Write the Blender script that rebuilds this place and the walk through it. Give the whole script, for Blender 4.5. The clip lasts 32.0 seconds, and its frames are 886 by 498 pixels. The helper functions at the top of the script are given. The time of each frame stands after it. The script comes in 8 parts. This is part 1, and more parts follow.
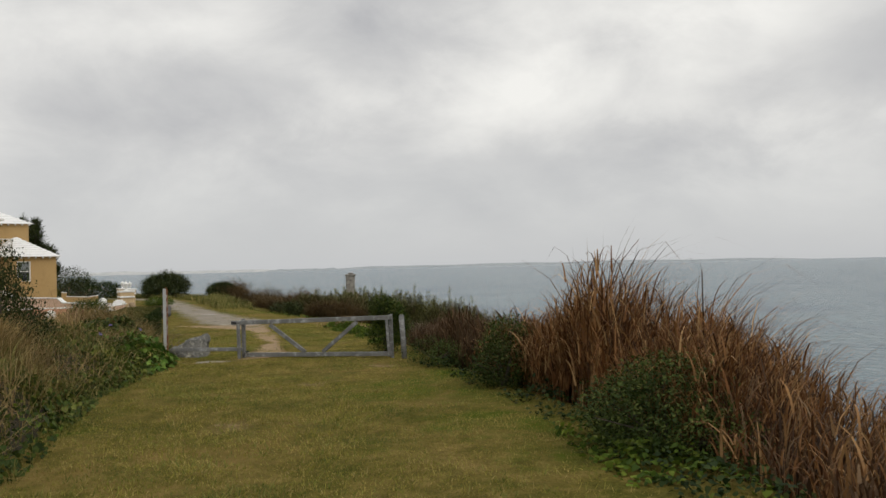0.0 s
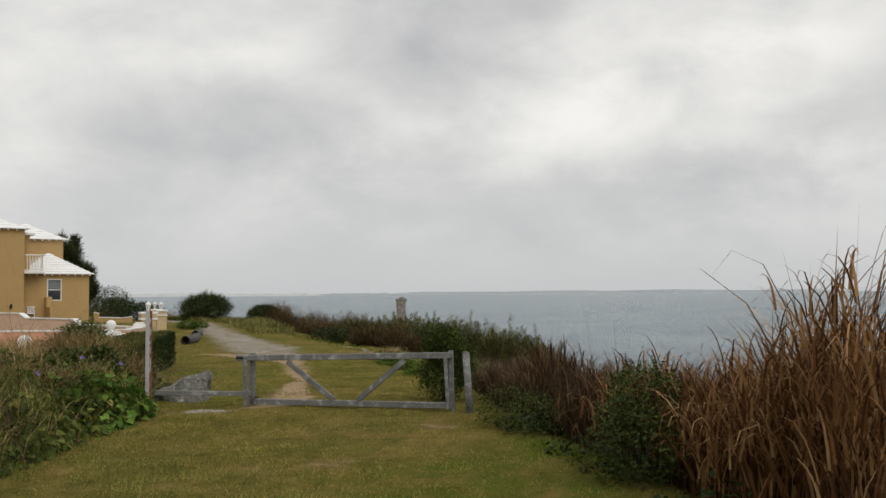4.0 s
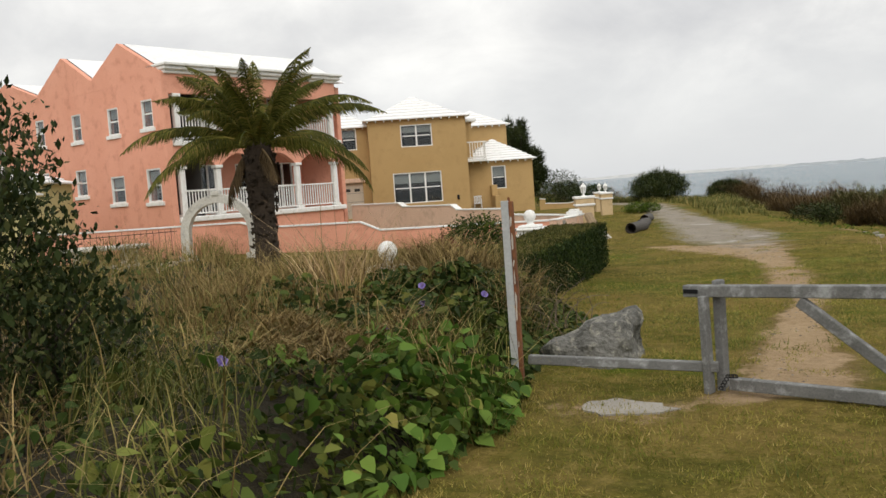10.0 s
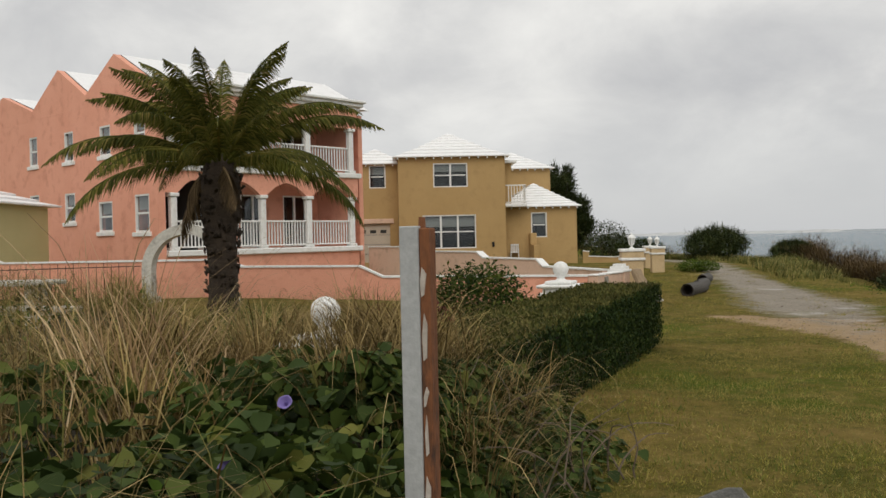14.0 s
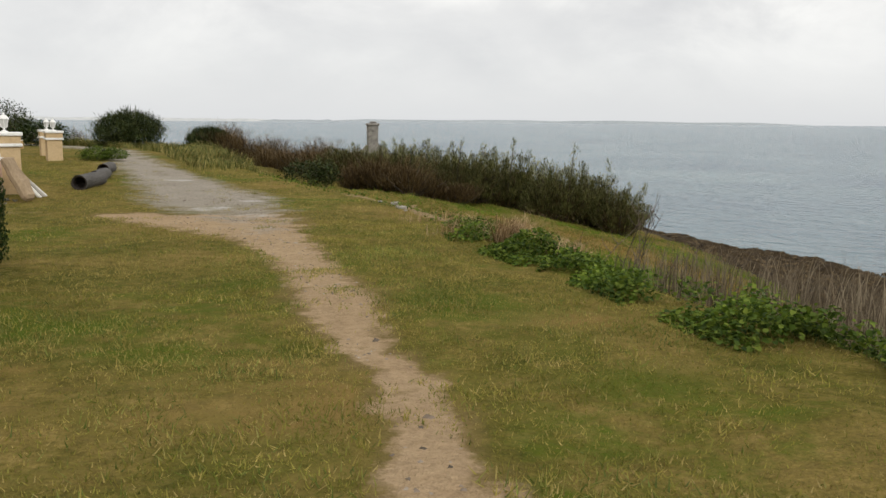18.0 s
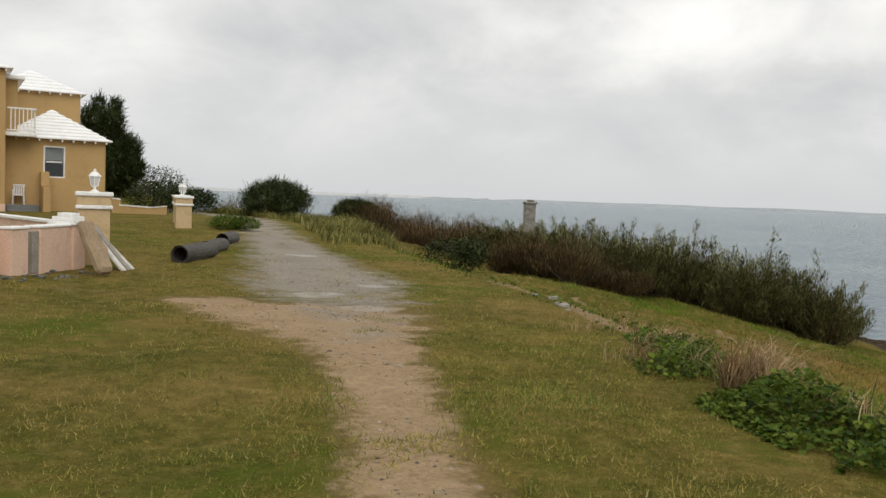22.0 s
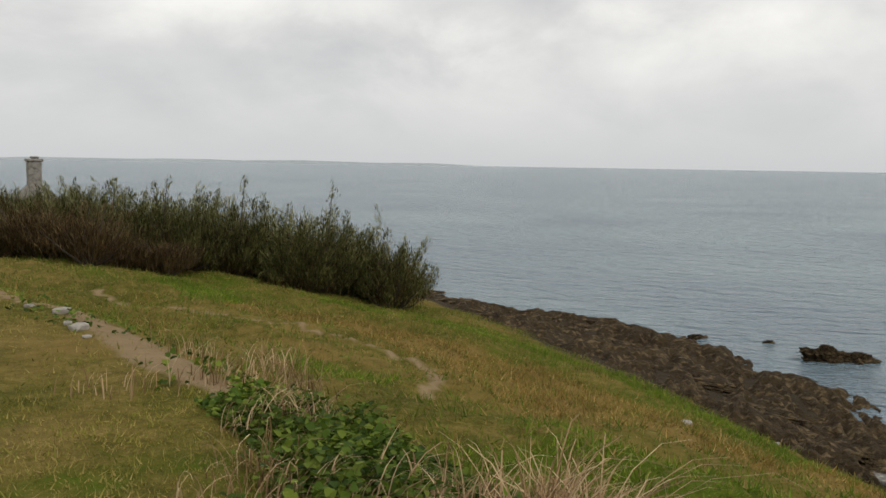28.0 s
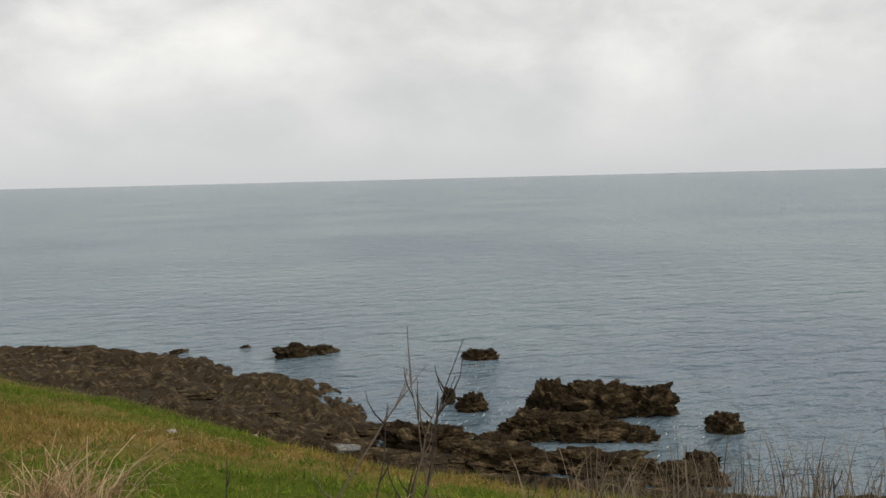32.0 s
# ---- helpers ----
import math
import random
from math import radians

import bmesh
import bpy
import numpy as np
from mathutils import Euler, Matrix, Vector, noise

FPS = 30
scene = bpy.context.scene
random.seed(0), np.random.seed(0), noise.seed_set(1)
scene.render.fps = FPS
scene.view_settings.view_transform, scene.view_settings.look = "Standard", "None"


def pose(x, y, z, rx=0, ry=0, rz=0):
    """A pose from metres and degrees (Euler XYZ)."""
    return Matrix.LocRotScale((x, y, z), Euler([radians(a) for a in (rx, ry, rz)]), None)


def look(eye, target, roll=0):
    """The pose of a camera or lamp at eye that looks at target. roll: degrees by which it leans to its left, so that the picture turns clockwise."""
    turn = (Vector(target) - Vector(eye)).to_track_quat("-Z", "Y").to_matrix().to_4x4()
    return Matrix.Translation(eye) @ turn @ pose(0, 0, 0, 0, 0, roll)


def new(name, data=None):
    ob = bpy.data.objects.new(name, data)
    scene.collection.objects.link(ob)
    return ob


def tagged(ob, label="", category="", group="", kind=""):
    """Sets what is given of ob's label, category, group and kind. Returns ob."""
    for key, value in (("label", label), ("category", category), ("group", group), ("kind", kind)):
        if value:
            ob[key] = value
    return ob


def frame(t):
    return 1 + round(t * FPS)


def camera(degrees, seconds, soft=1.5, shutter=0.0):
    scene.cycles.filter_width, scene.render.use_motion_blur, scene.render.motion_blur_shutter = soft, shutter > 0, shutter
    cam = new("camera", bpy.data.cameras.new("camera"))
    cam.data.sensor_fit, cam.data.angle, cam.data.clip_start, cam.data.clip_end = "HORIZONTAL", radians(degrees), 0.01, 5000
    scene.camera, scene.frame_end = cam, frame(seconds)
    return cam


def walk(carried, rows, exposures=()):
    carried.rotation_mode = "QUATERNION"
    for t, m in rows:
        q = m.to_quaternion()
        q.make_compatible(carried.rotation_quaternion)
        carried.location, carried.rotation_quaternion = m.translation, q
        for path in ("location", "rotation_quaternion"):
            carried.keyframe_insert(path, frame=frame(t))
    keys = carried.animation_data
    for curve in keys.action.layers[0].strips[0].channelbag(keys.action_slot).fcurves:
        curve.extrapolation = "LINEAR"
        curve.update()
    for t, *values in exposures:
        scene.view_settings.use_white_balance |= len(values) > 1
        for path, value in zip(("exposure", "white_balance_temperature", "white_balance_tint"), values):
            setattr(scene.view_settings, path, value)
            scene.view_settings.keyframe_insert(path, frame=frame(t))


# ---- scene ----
cam = camera(53.2, 32.0)

PATH = [
    (0, (2.428, -2.965, 1.794), (2.321, -0.968, 1.832), -1.3),
    (0.5, (2.293, -2.417, 1.776), (2.124, -0.425, 1.816), -1.7),
    (1, (2.094, -1.871, 1.8), (2.105, 0.129, 1.833), -1.3),
    (1.5, (1.995, -1.215, 1.751), (2.012, 0.784, 1.789), -2.8),
    (2, (1.93, -0.6, 1.796), (1.958, 1.4, 1.837), 0.1),
    (2.5, (1.861, -0.155, 1.781), (1.965, 1.841, 1.74), -2.4),
    (3, (1.881, 0.506, 1.771), (1.834, 2.505, 1.791), -0.1),
    (3.5, (1.828, 1.078, 1.711), (1.813, 3.076, 1.791), 0.8),
    (4, (1.746, 1.797, 1.691), (1.523, 3.782, 1.79), -0.4),
    (4.5, (1.732, 2.311, 1.678), (1.495, 4.297, 1.707), 0.8),
    (6.5, (1.397, 4.375, 1.747), (1.136, 6.356, 1.83), -1.2),
    (7, (1.187, 5.148, 1.708), (0.93, 7.129, 1.805), 1.2),
    (7.5, (0.867, 5.962, 1.674), (0.384, 7.897, 1.824), -0.6),
    (8, (0.538, 6.707, 1.664), (-0.197, 8.563, 1.783), 1.6),
    (8.5, (0.298, 7.13, 1.695), (-0.609, 8.912, 1.769), -1.1),
    (9, (0.006, 7.716, 1.67), (-1.04, 9.411, 1.487), -0.5),
    (9.5, (-0.295, 8.187, 1.635), (-1.381, 9.863, 1.512), -3.5),
    (10, (-0.569, 8.689, 1.585), (-1.734, 10.309, 1.45), -4.1),
    (10.5, (-0.895, 9.231, 1.537), (-2.004, 10.884, 1.344), -2.5),
    (11, (-1.122, 9.845, 1.472), (-2.199, 11.522, 1.308), -3.0),
    (11.5, (-1.35, 10.338, 1.481), (-2.469, 11.987, 1.31), -0.6),
    (12, (-1.665, 10.818, 1.5), (-2.796, 12.454, 1.289), -3.5),
    (12.5, (-1.849, 11.247, 1.514), (-3.052, 12.839, 1.365), -1.4),
    (13, (-2.159, 11.719, 1.484), (-3.336, 13.333, 1.375), -2.5),
    (13.5, (-2.451, 12.302, 1.444), (-3.779, 13.797, 1.418), -3.4),
    (14, (-2.505, 12.6, 1.422), (-3.751, 14.164, 1.399), -1.3),
    (14.5, (-2.629, 12.937, 1.393), (-3.741, 14.598, 1.354), -2.3),
    (16.5, (-2.727, 14.525, 1.471), (-3.44, 16.391, 1.369), -2.5),
    (17, (-2.884, 14.801, 1.497), (-3.198, 16.764, 1.275), 0.1),
    (17.5, (-2.896, 14.967, 1.446), (-2.91, 16.949, 1.175), 0.6),
    (18, (-2.875, 15.331, 1.364), (-2.969, 17.308, 1.078), 0.5),
    (18.5, (-2.994, 15.701, 1.245), (-3.195, 17.69, 1.176), -0.0),
    (19, (-3.087, 16.482, 1.325), (-3.475, 18.439, 1.188), -0.9),
    (19.5, (-3.086, 16.988, 1.308), (-3.481, 18.941, 1.141), 1.3),
    (20, (-3.132, 17.422, 1.297), (-3.454, 19.39, 1.142), -0.1),
    (20.5, (-3.227, 18.016, 1.307), (-3.651, 19.959, 1.092), -0.0),
    (21, (-3.284, 18.521, 1.267), (-3.638, 20.479, 1.065), -0.1),
    (21.5, (-3.316, 18.96, 1.263), (-3.717, 20.916, 1.158), -0.1),
    (22, (-3.388, 19.542, 1.195), (-3.831, 21.489, 1.079), 2.2),
    (22.5, (-3.47, 19.97, 1.276), (-3.861, 21.913, 1.003), -0.3),
    (23, (-3.498, 20.555, 1.276), (-4.008, 22.476, 1.056), 0.9),
    (23.5, (-3.53, 20.987, 1.273), (-3.995, 22.923, 1.081), 0.2),
    (24, (-3.667, 21.546, 1.206), (-4.214, 23.464, 1.057), -3.0),
    (24.5, (-3.693, 21.982, 1.248), (-4.198, 23.907, 1.049), 1.0),
    (26.5, (-3.795, 24.197, 1.101), (-3.74, 26.193, 0.983), -1.0),
    (27, (-3.752, 24.312, 1.133), (-3.598, 26.301, 0.989), 0.4),
    (27.5, (-3.769, 24.283, 1.178), (-3.443, 26.249, 1.008), -1.4),
    (28, (-3.715, 24.168, 1.174), (-3.125, 26.069, 0.984), 0.9),
    (28.5, (-3.718, 24.051, 1.153), (-2.999, 25.909, 0.971), 0.5),
    (29, (-3.716, 23.889, 1.208), (-2.839, 25.675, 1.007), 0.9),
    (29.5, (-3.783, 23.749, 1.238), (-2.746, 25.447, 1.035), 1.1),
    (30, (-3.84, 23.682, 1.241), (-2.687, 25.304, 1.048), 0.2),
    (30.5, (-3.938, 23.691, 1.243), (-2.692, 25.246, 1.068), -0.4),
    (31, (-3.997, 23.529, 1.256), (-2.638, 24.987, 1.092), -1.1),
    (31.5, (-4.084, 23.414, 1.352), (-2.634, 24.781, 1.179), -1.2),
    (32, (-4.166, 23.269, 1.317), (-2.633, 24.542, 1.156), -1.4),
]
EXPOSURES = [(0.0, -0.15), (7.0, -0.13), (8.0, -0.14), (9.5, 0.1), (10.3, 0.3), (11.0, 0.42), (12.0, 0.32), (13.0, -0.02), (14.0, -0.1), (14.5, -0.08), (16.5, 0.05), (18.0, 0.26), (19.0, 0.0), (20.0, 0.06), (23.0, 0.08), (24.0, 0.1), (27.0, -0.02), (28.0, 0.0), (32.0, 0.02)]
walk(cam, [(t, look(eye, target, roll)) for t, eye, target, roll in PATH], EXPOSURES)

# ---- light ----
world = bpy.data.worlds.new("overcast")
scene.world = world
world.use_nodes = True
SUN_ELEV, SUN_AZ = 48.0, 140.0


# soft banks of cloud: direction, width, lightness (below 0: darker)
CLOUDS = [((0.12, 0.98, 0.105), 0.15, -0.15), ((0.24, 0.96, 0.11), 0.13, -0.10), ((-0.10, 0.99, 0.135), 0.16, 0.05), ((0.03, 0.985, 0.170), 0.15, 0.08), ((0.15, 0.967, 0.21), 0.16, 0.10), ((0.30, 0.92, 0.245), 0.19, 0.12), ((-0.16, 0.958, 0.25), 0.24, -0.06),
          ((0.40, 0.89, 0.215), 0.14, -0.09), ((-0.46, 0.86, 0.22), 0.30, -0.03), ((-0.34, 0.92, 0.15), 0.22, -0.05), ((0.42, 0.90, 0.12), 0.20, 0.08), ((0.60, 0.79, 0.14), 0.22, 0.09), ((0.82, 0.57, 0.11), 0.26, -0.05), ((-0.05, 0.99, 0.09), 0.18, -0.03)]


def build_sky():
    nt = world.node_tree
    nt.nodes.clear()
    N, L = nt.nodes.new, nt.links.new

    def math_node(op, a, b):
        n = N("ShaderNodeMath"); n.operation = op
        for k, v in enumerate((a, b)):
            if isinstance(v, (int, float)):
                n.inputs[k].default_value = v
            else:
                L(v, n.inputs[k])
        return n.outputs[0]

    out, bg = N("ShaderNodeOutputWorld"), N("ShaderNodeBackground")
    tc, sep = N("ShaderNodeTexCoord"), N("ShaderNodeSeparateXYZ")
    L(tc.outputs["Generated"], sep.inputs[0])
    mp = N("ShaderNodeMapping")
    mp.inputs["Rotation"].default_value = (0, radians(-9), 0); mp.inputs["Scale"].default_value = (1.0, 1.0, 1.8)
    mp.inputs["Location"].default_value = (3.1, 0.4, 0.7)
    L(tc.outputs["Generated"], mp.inputs[0])
    big, small = N("ShaderNodeTexNoise"), N("ShaderNodeTexNoise")
    for n, s, d, r, w in ((big, 3.0, 4.0, 0.5, 0.15), (small, 6.0, 7.0, 0.6, 0.25)):
        n.inputs["Scale"].default_value, n.inputs["Detail"].default_value = s, d
        n.inputs["Roughness"].default_value, n.inputs["Distortion"].default_value = r, w
        L(mp.outputs[0], n.inputs["Vector"])
    total = math_node("ADD", math_node("MULTIPLY", big.outputs["Fac"], 0.42), math_node("MULTIPLY", small.outputs["Fac"], 0.42))
    total = math_node("ADD", total, 0.08)
    # the cloud banks' edges are frayed by noise
    fray = N("ShaderNodeVectorMath"); fray.operation = "MULTIPLY_ADD"; fray.inputs[1].default_value = (0.22, 0.22, 0.09)
    L(small.outputs["Color"], fray.inputs[0]); L(tc.outputs["Generated"], fray.inputs[2])
    wide = N("ShaderNodeVectorMath"); wide.operation = "MULTIPLY"; wide.inputs[1].default_value = (1.0, 1.0, 2.3)
    L(fray.outputs[0], wide.inputs[0])
    for (x, y, z), size, amount in CLOUDS:
        dist = N("ShaderNodeVectorMath"); dist.operation = "DISTANCE"
        dist.inputs[1].default_value = (x + 0.11, y + 0.11, (z + 0.045) * 2.3)
        L(wide.outputs[0], dist.inputs[0])
        mr = N("ShaderNodeMapRange"); mr.interpolation_type = "SMOOTHSTEP"
        mr.inputs["From Min"].default_value, mr.inputs["From Max"].default_value = 0.0, size
        mr.inputs["To Min"].default_value, mr.inputs["To Max"].default_value = amount, 0.0
        L(dist.outputs["Value"], mr.inputs["Value"])
        total = math_node("ADD", total, mr.outputs[0])
    ramp = N("ShaderNodeValToRGB")
    cr = ramp.color_ramp
    cr.elements[0].position, cr.elements[0].color = 0.30, (0.55, 0.55, 0.56, 1)
    cr.elements[1].position, cr.elements[1].color = 0.68, (1.02, 1.005, 0.96, 1)
    e = cr.elements.new(0.45); e.color = (0.71, 0.705, 0.695, 1)
    e = cr.elements.new(0.54); e.color = (0.84, 0.83, 0.805, 1)
    L(total, ramp.inputs[0])
    # haze near the horizon
    hz = N("ShaderNodeMapRange"); hz.inputs["From Min"].default_value, hz.inputs["From Max"].default_value = 0.0, 0.15
    L(sep.outputs["Z"], hz.inputs["Value"])
    hm = N("ShaderNodeMix"); hm.data_type = "RGBA"; hm.inputs[6].default_value = (0.625, 0.635, 0.645, 1)
    L(hz.outputs[0], hm.inputs[0]); L(ramp.outputs[0], hm.inputs[7])
    sky = N("ShaderNodeTexSky"); sky.sky_type = "NISHITA"; sky.sun_disc = False
    sky.sun_elevation, sky.sun_rotation = radians(SUN_ELEV), radians(SUN_AZ)
    add = N("ShaderNodeMix"); add.data_type = "RGBA"; add.inputs[0].default_value = 0.04
    scale = N("ShaderNodeVectorMath"); scale.operation = "SCALE"; scale.inputs["Scale"].default_value = 0.1
    L(sky.outputs[0], scale.inputs[0])
    L(hm.outputs[2], add.inputs[6]); L(scale.outputs[0], add.inputs[7])
    L(add.outputs[2], bg.inputs["Color"])
    bg.inputs["Strength"].default_value = 1.0
    L(bg.outputs[0], out.inputs[0])


build_sky()
sun = new("sun", bpy.data.lights.new("sun", "SUN"))
sun.data.energy, sun.data.angle, sun.data.color = 1.3, radians(50), (1.0, 0.95, 0.86)
_az, _el = radians(SUN_AZ), radians(SUN_ELEV)
sun.matrix_world = look((60 * math.sin(_az) * math.cos(_el), 60 * math.cos(_az) * math.cos(_el), 60 * math.sin(_el)), (0, 0, 0))


# ---- materials ----
def shader(name):
    m = bpy.data.materials.new(name)
    m.use_nodes = True
    nt = m.node_tree
    return m, nt, nt.nodes["Principled BSDF"]


def noise_node(nt, scale, detail=4.0, rough=0.55, coord="Object", stretch=None, turn=0.0):
    tc = nt.nodes.new("ShaderNodeTexCoord")
    n = nt.nodes.new("ShaderNodeTexNoise")
    n.inputs["Scale"].default_value, n.inputs["Detail"].default_value, n.inputs["Roughness"].default_value = scale, detail, rough
    src = tc.outputs[coord]
    if stretch:
        mp = nt.nodes.new("ShaderNodeMapping")
        mp.inputs["Scale"].default_value = stretch
        if turn:
            mp.vector_type = "TEXTURE"
            mp.inputs["Scale"].default_value = tuple(1 / v for v in stretch)
            mp.inputs["Rotation"].default_value = (0, 0, math.radians(turn))
        nt.links.new(src, mp.inputs[0])
        src = mp.outputs[0]
    nt.links.new(src, n.inputs["Vector"])
    return n.outputs["Fac"]


def ramp_node(nt, fac, stops):
    r = nt.nodes.new("ShaderNodeValToRGB")
    el = r.color_ramp.elements
    while len(el) < len(stops):
        el.new(0.5)
    for e, (p, c) in zip(el, stops):
        e.position, e.color = p, (*c, 1)
    nt.links.new(fac, r.inputs[0])
    return r.outputs[0]


def mixc(nt, fac, a, b, kind="MIX"):
    m = nt.nodes.new("ShaderNodeMix")
    m.data_type, m.blend_type = "RGBA", kind
    for sock, v in ((m.inputs[0], fac), (m.inputs[6], a), (m.inputs[7], b)):
        if isinstance(v, (int, float)):
            sock.default_value = v
        elif isinstance(v, tuple):
            sock.default_value = (*v, 1)
        else:
            nt.links.new(v, sock)
    return m.outputs[2]


def bumped(nt, bsdf, height, strength, dist=0.02):
    b = nt.nodes.new("ShaderNodeBump")
    b.inputs["Strength"].default_value, b.inputs["Distance"].default_value = strength, dist
    nt.links.new(height, b.inputs["Height"])
    nt.links.new(b.outputs[0], bsdf.inputs["Normal"])


def surf(name, a, b, scale=2.0, fine=30.0, rough=0.8, bump=0.3, dist=0.01, stain=None, stretch=None, vary=0.0, metal=0.0):
    """A mottled surface: broad patches from a to b, fine grain, stains of a third colour."""
    m, nt, p = shader(name)
    broad = noise_node(nt, scale, 5, 0.6, stretch=stretch)
    col = ramp_node(nt, broad, [(0.3, a), (0.7, b)])
    grain = noise_node(nt, fine, 3, 0.6, stretch=stretch)
    col = mixc(nt, 0.35, col, ramp_node(nt, grain, [(0.3, tuple(v * 0.72 for v in a)), (0.72, tuple(min(1, v * 1.15) for v in b))]))
    if stain:
        s = ramp_node(nt, noise_node(nt, scale * 2.3 + 0.7, 6, 0.7, stretch=stretch), [(0.52, (0, 0, 0)), (0.68, (1, 1, 1))])
        col = mixc(nt, s, col, stain)
    if vary:
        oi = nt.nodes.new("ShaderNodeObjectInfo")
        h = nt.nodes.new("ShaderNodeHueSaturation")
        mr = nt.nodes.new("ShaderNodeMapRange")
        mr.inputs["To Min"].default_value, mr.inputs["To Max"].default_value = 1 - vary, 1 + vary
        nt.links.new(oi.outputs["Random"], mr.inputs["Value"]); nt.links.new(mr.outputs[0], h.inputs["Value"])
        nt.links.new(col, h.inputs["Color"]); col = h.outputs[0]
    nt.links.new(col, p.inputs["Base Color"])
    p.inputs["Roughness"].default_value, p.inputs["Metallic"].default_value = rough, metal
    bumped(nt, p, grain, bump, dist)
    return m


def leafy(name, stops, rough=0.55, through_light=0.25, patches=None):
    """Leaves or blades, each of its own shade, a little light coming through."""
    m, nt, p = shader(name)
    g = nt.nodes.new("ShaderNodeNewGeometry")
    col = ramp_node(nt, g.outputs["Random Per Island"], stops)
    patch = noise_node(nt, 1.1, 4, 0.65)
    col = mixc(nt, 0.6, col, ramp_node(nt, patch, [(0.35, (0.50, 0.48, 0.46)), (0.65, (1.30, 1.28, 1.2))]), "MULTIPLY")
    if patches:
        for scale, lo, hi, c in patches:
            f = ramp_node(nt, noise_node(nt, scale, 6, 0.7), [(lo, (0, 0, 0)), (hi, (0.8, 0.8, 0.8))])
            col = mixc(nt, f, col, c)
    nt.links.new(col, p.inputs["Base Color"])
    p.inputs["Roughness"].default_value = rough
    p.inputs["Specular IOR Level"].default_value = 0.2
    t = nt.nodes.new("ShaderNodeBsdfTranslucent")
    nt.links.new(col, t.inputs["Color"])
    mx = nt.nodes.new("ShaderNodeMixShader")
    mx.inputs[0].default_value = through_light
    nt.links.new(p.outputs[0], mx.inputs[1]); nt.links.new(t.outputs[0], mx.inputs[2])
    nt.links.new(mx.outputs[0], nt.nodes["Material Output"].inputs["Surface"])
    return m


def plain(name, c, rough=0.6, metal=0.0):
    m, nt, p = shader(name)
    col = mixc(nt, ramp_node(nt, noise_node(nt, 9, 4), [(0.3, (0, 0, 0)), (0.7, (1, 1, 1))]), tuple(v * 0.85 for v in c), c)
    nt.links.new(col, p.inputs["Base Color"])
    p.inputs["Roughness"].default_value, p.inputs["Metallic"].default_value = rough, metal
    return m


M = {}
M["pink"] = surf("pink_stucco", (0.74, 0.335, 0.225), (0.82, 0.40, 0.28), 0.6, 40, 0.85, 0.2, stain=(0.62, 0.27, 0.18))
M["tan"] = surf("tan_stucco", (0.43, 0.28, 0.115), (0.50, 0.335, 0.145), 0.5, 40, 0.85, 0.2, stain=(0.40, 0.26, 0.11))
M["cream"] = surf("cream_stucco", (0.66, 0.45, 0.33), (0.78, 0.56, 0.43), 0.8, 35, 0.85, 0.2, stain=(0.55, 0.38, 0.28))
M["yellow"] = surf("yellow_stucco", (0.52, 0.46, 0.22), (0.60, 0.53, 0.27), 0.6, 40, 0.85, 0.2)
M["white"] = surf("white_paint", (0.78, 0.78, 0.76), (0.86, 0.86, 0.84), 1.5, 30, 0.6, 0.1, stain=(0.66, 0.65, 0.61))
M["roof"] = surf("white_limewash", (0.84, 0.84, 0.84), (0.90, 0.90, 0.90), 0.9, 25, 0.7, 0.15, stain=(0.76, 0.76, 0.75))
M["oldwhite"] = surf("weathered_white_stone", (0.50, 0.48, 0.43), (0.70, 0.68, 0.63), 1.6, 20, 0.9, 0.4, stain=(0.32, 0.31, 0.28))
M["timber"] = surf("grey_timber", (0.10, 0.10, 0.096), (0.20, 0.20, 0.195), 3.0, 60, 0.8, 0.5, stain=(0.35, 0.36, 0.36), stretch=(1, 1, 1))
M["post"] = surf("painted_post", (0.36, 0.37, 0.37), (0.46, 0.47, 0.47), 2.0, 50, 0.7, 0.2)
M["rust"] = surf("rust", (0.10, 0.045, 0.022), (0.28, 0.10, 0.035), 4.0, 60, 0.9, 0.6, stain=(0.03, 0.02, 0.016), stretch=(1, 1, 0.35))
M["flake"] = surf("flaking_paint", (0.38, 0.33, 0.28), (0.55, 0.50, 0.45), 6.0, 50, 0.8, 0.4)
M["rock"] = surf("grey_limestone", (0.050, 0.050, 0.045), (0.235, 0.23, 0.21), 3.6, 24, 0.95, 0.9, 0.05, stain=(0.40, 0.385, 0.32))
M["shore"] = surf("dark_shore_rock", (0.007, 0.005, 0.003), (0.070, 0.048, 0.023), 1.4, 9, 1.0, 1.0, 0.12, stain=(0.17, 0.122, 0.064))
M["shore"].node_tree.nodes["Principled BSDF"].inputs["Specular IOR Level"].default_value = 0.15
M["concrete"] = surf("pale_concrete", (0.23, 0.21, 0.185), (0.37, 0.345, 0.30), 2.5, 30, 0.95, 0.5, stain=(0.22, 0.19, 0.15))
M["pillar"] = surf("tan_pillar_stucco", (0.52, 0.38, 0.21), (0.62, 0.47, 0.28), 1.2, 40, 0.85, 0.2, stain=(0.44, 0.32, 0.18))
M["bark"] = surf("grey_log_bark", (0.028, 0.025, 0.022), (0.12, 0.11, 0.10), 3.5, 30, 0.95, 0.9, 0.02, stretch=(1, 0.25, 1))
M["char"] = surf("dark_log_end", (0.012, 0.010, 0.009), (0.06, 0.045, 0.035), 8, 40, 0.95, 0.8, 0.02)
M["trunk"] = surf("palm_trunk", (0.018, 0.012, 0.008), (0.075, 0.052, 0.034), 4, 18, 0.95, 1.0, 0.04, stretch=(1, 1, 3))
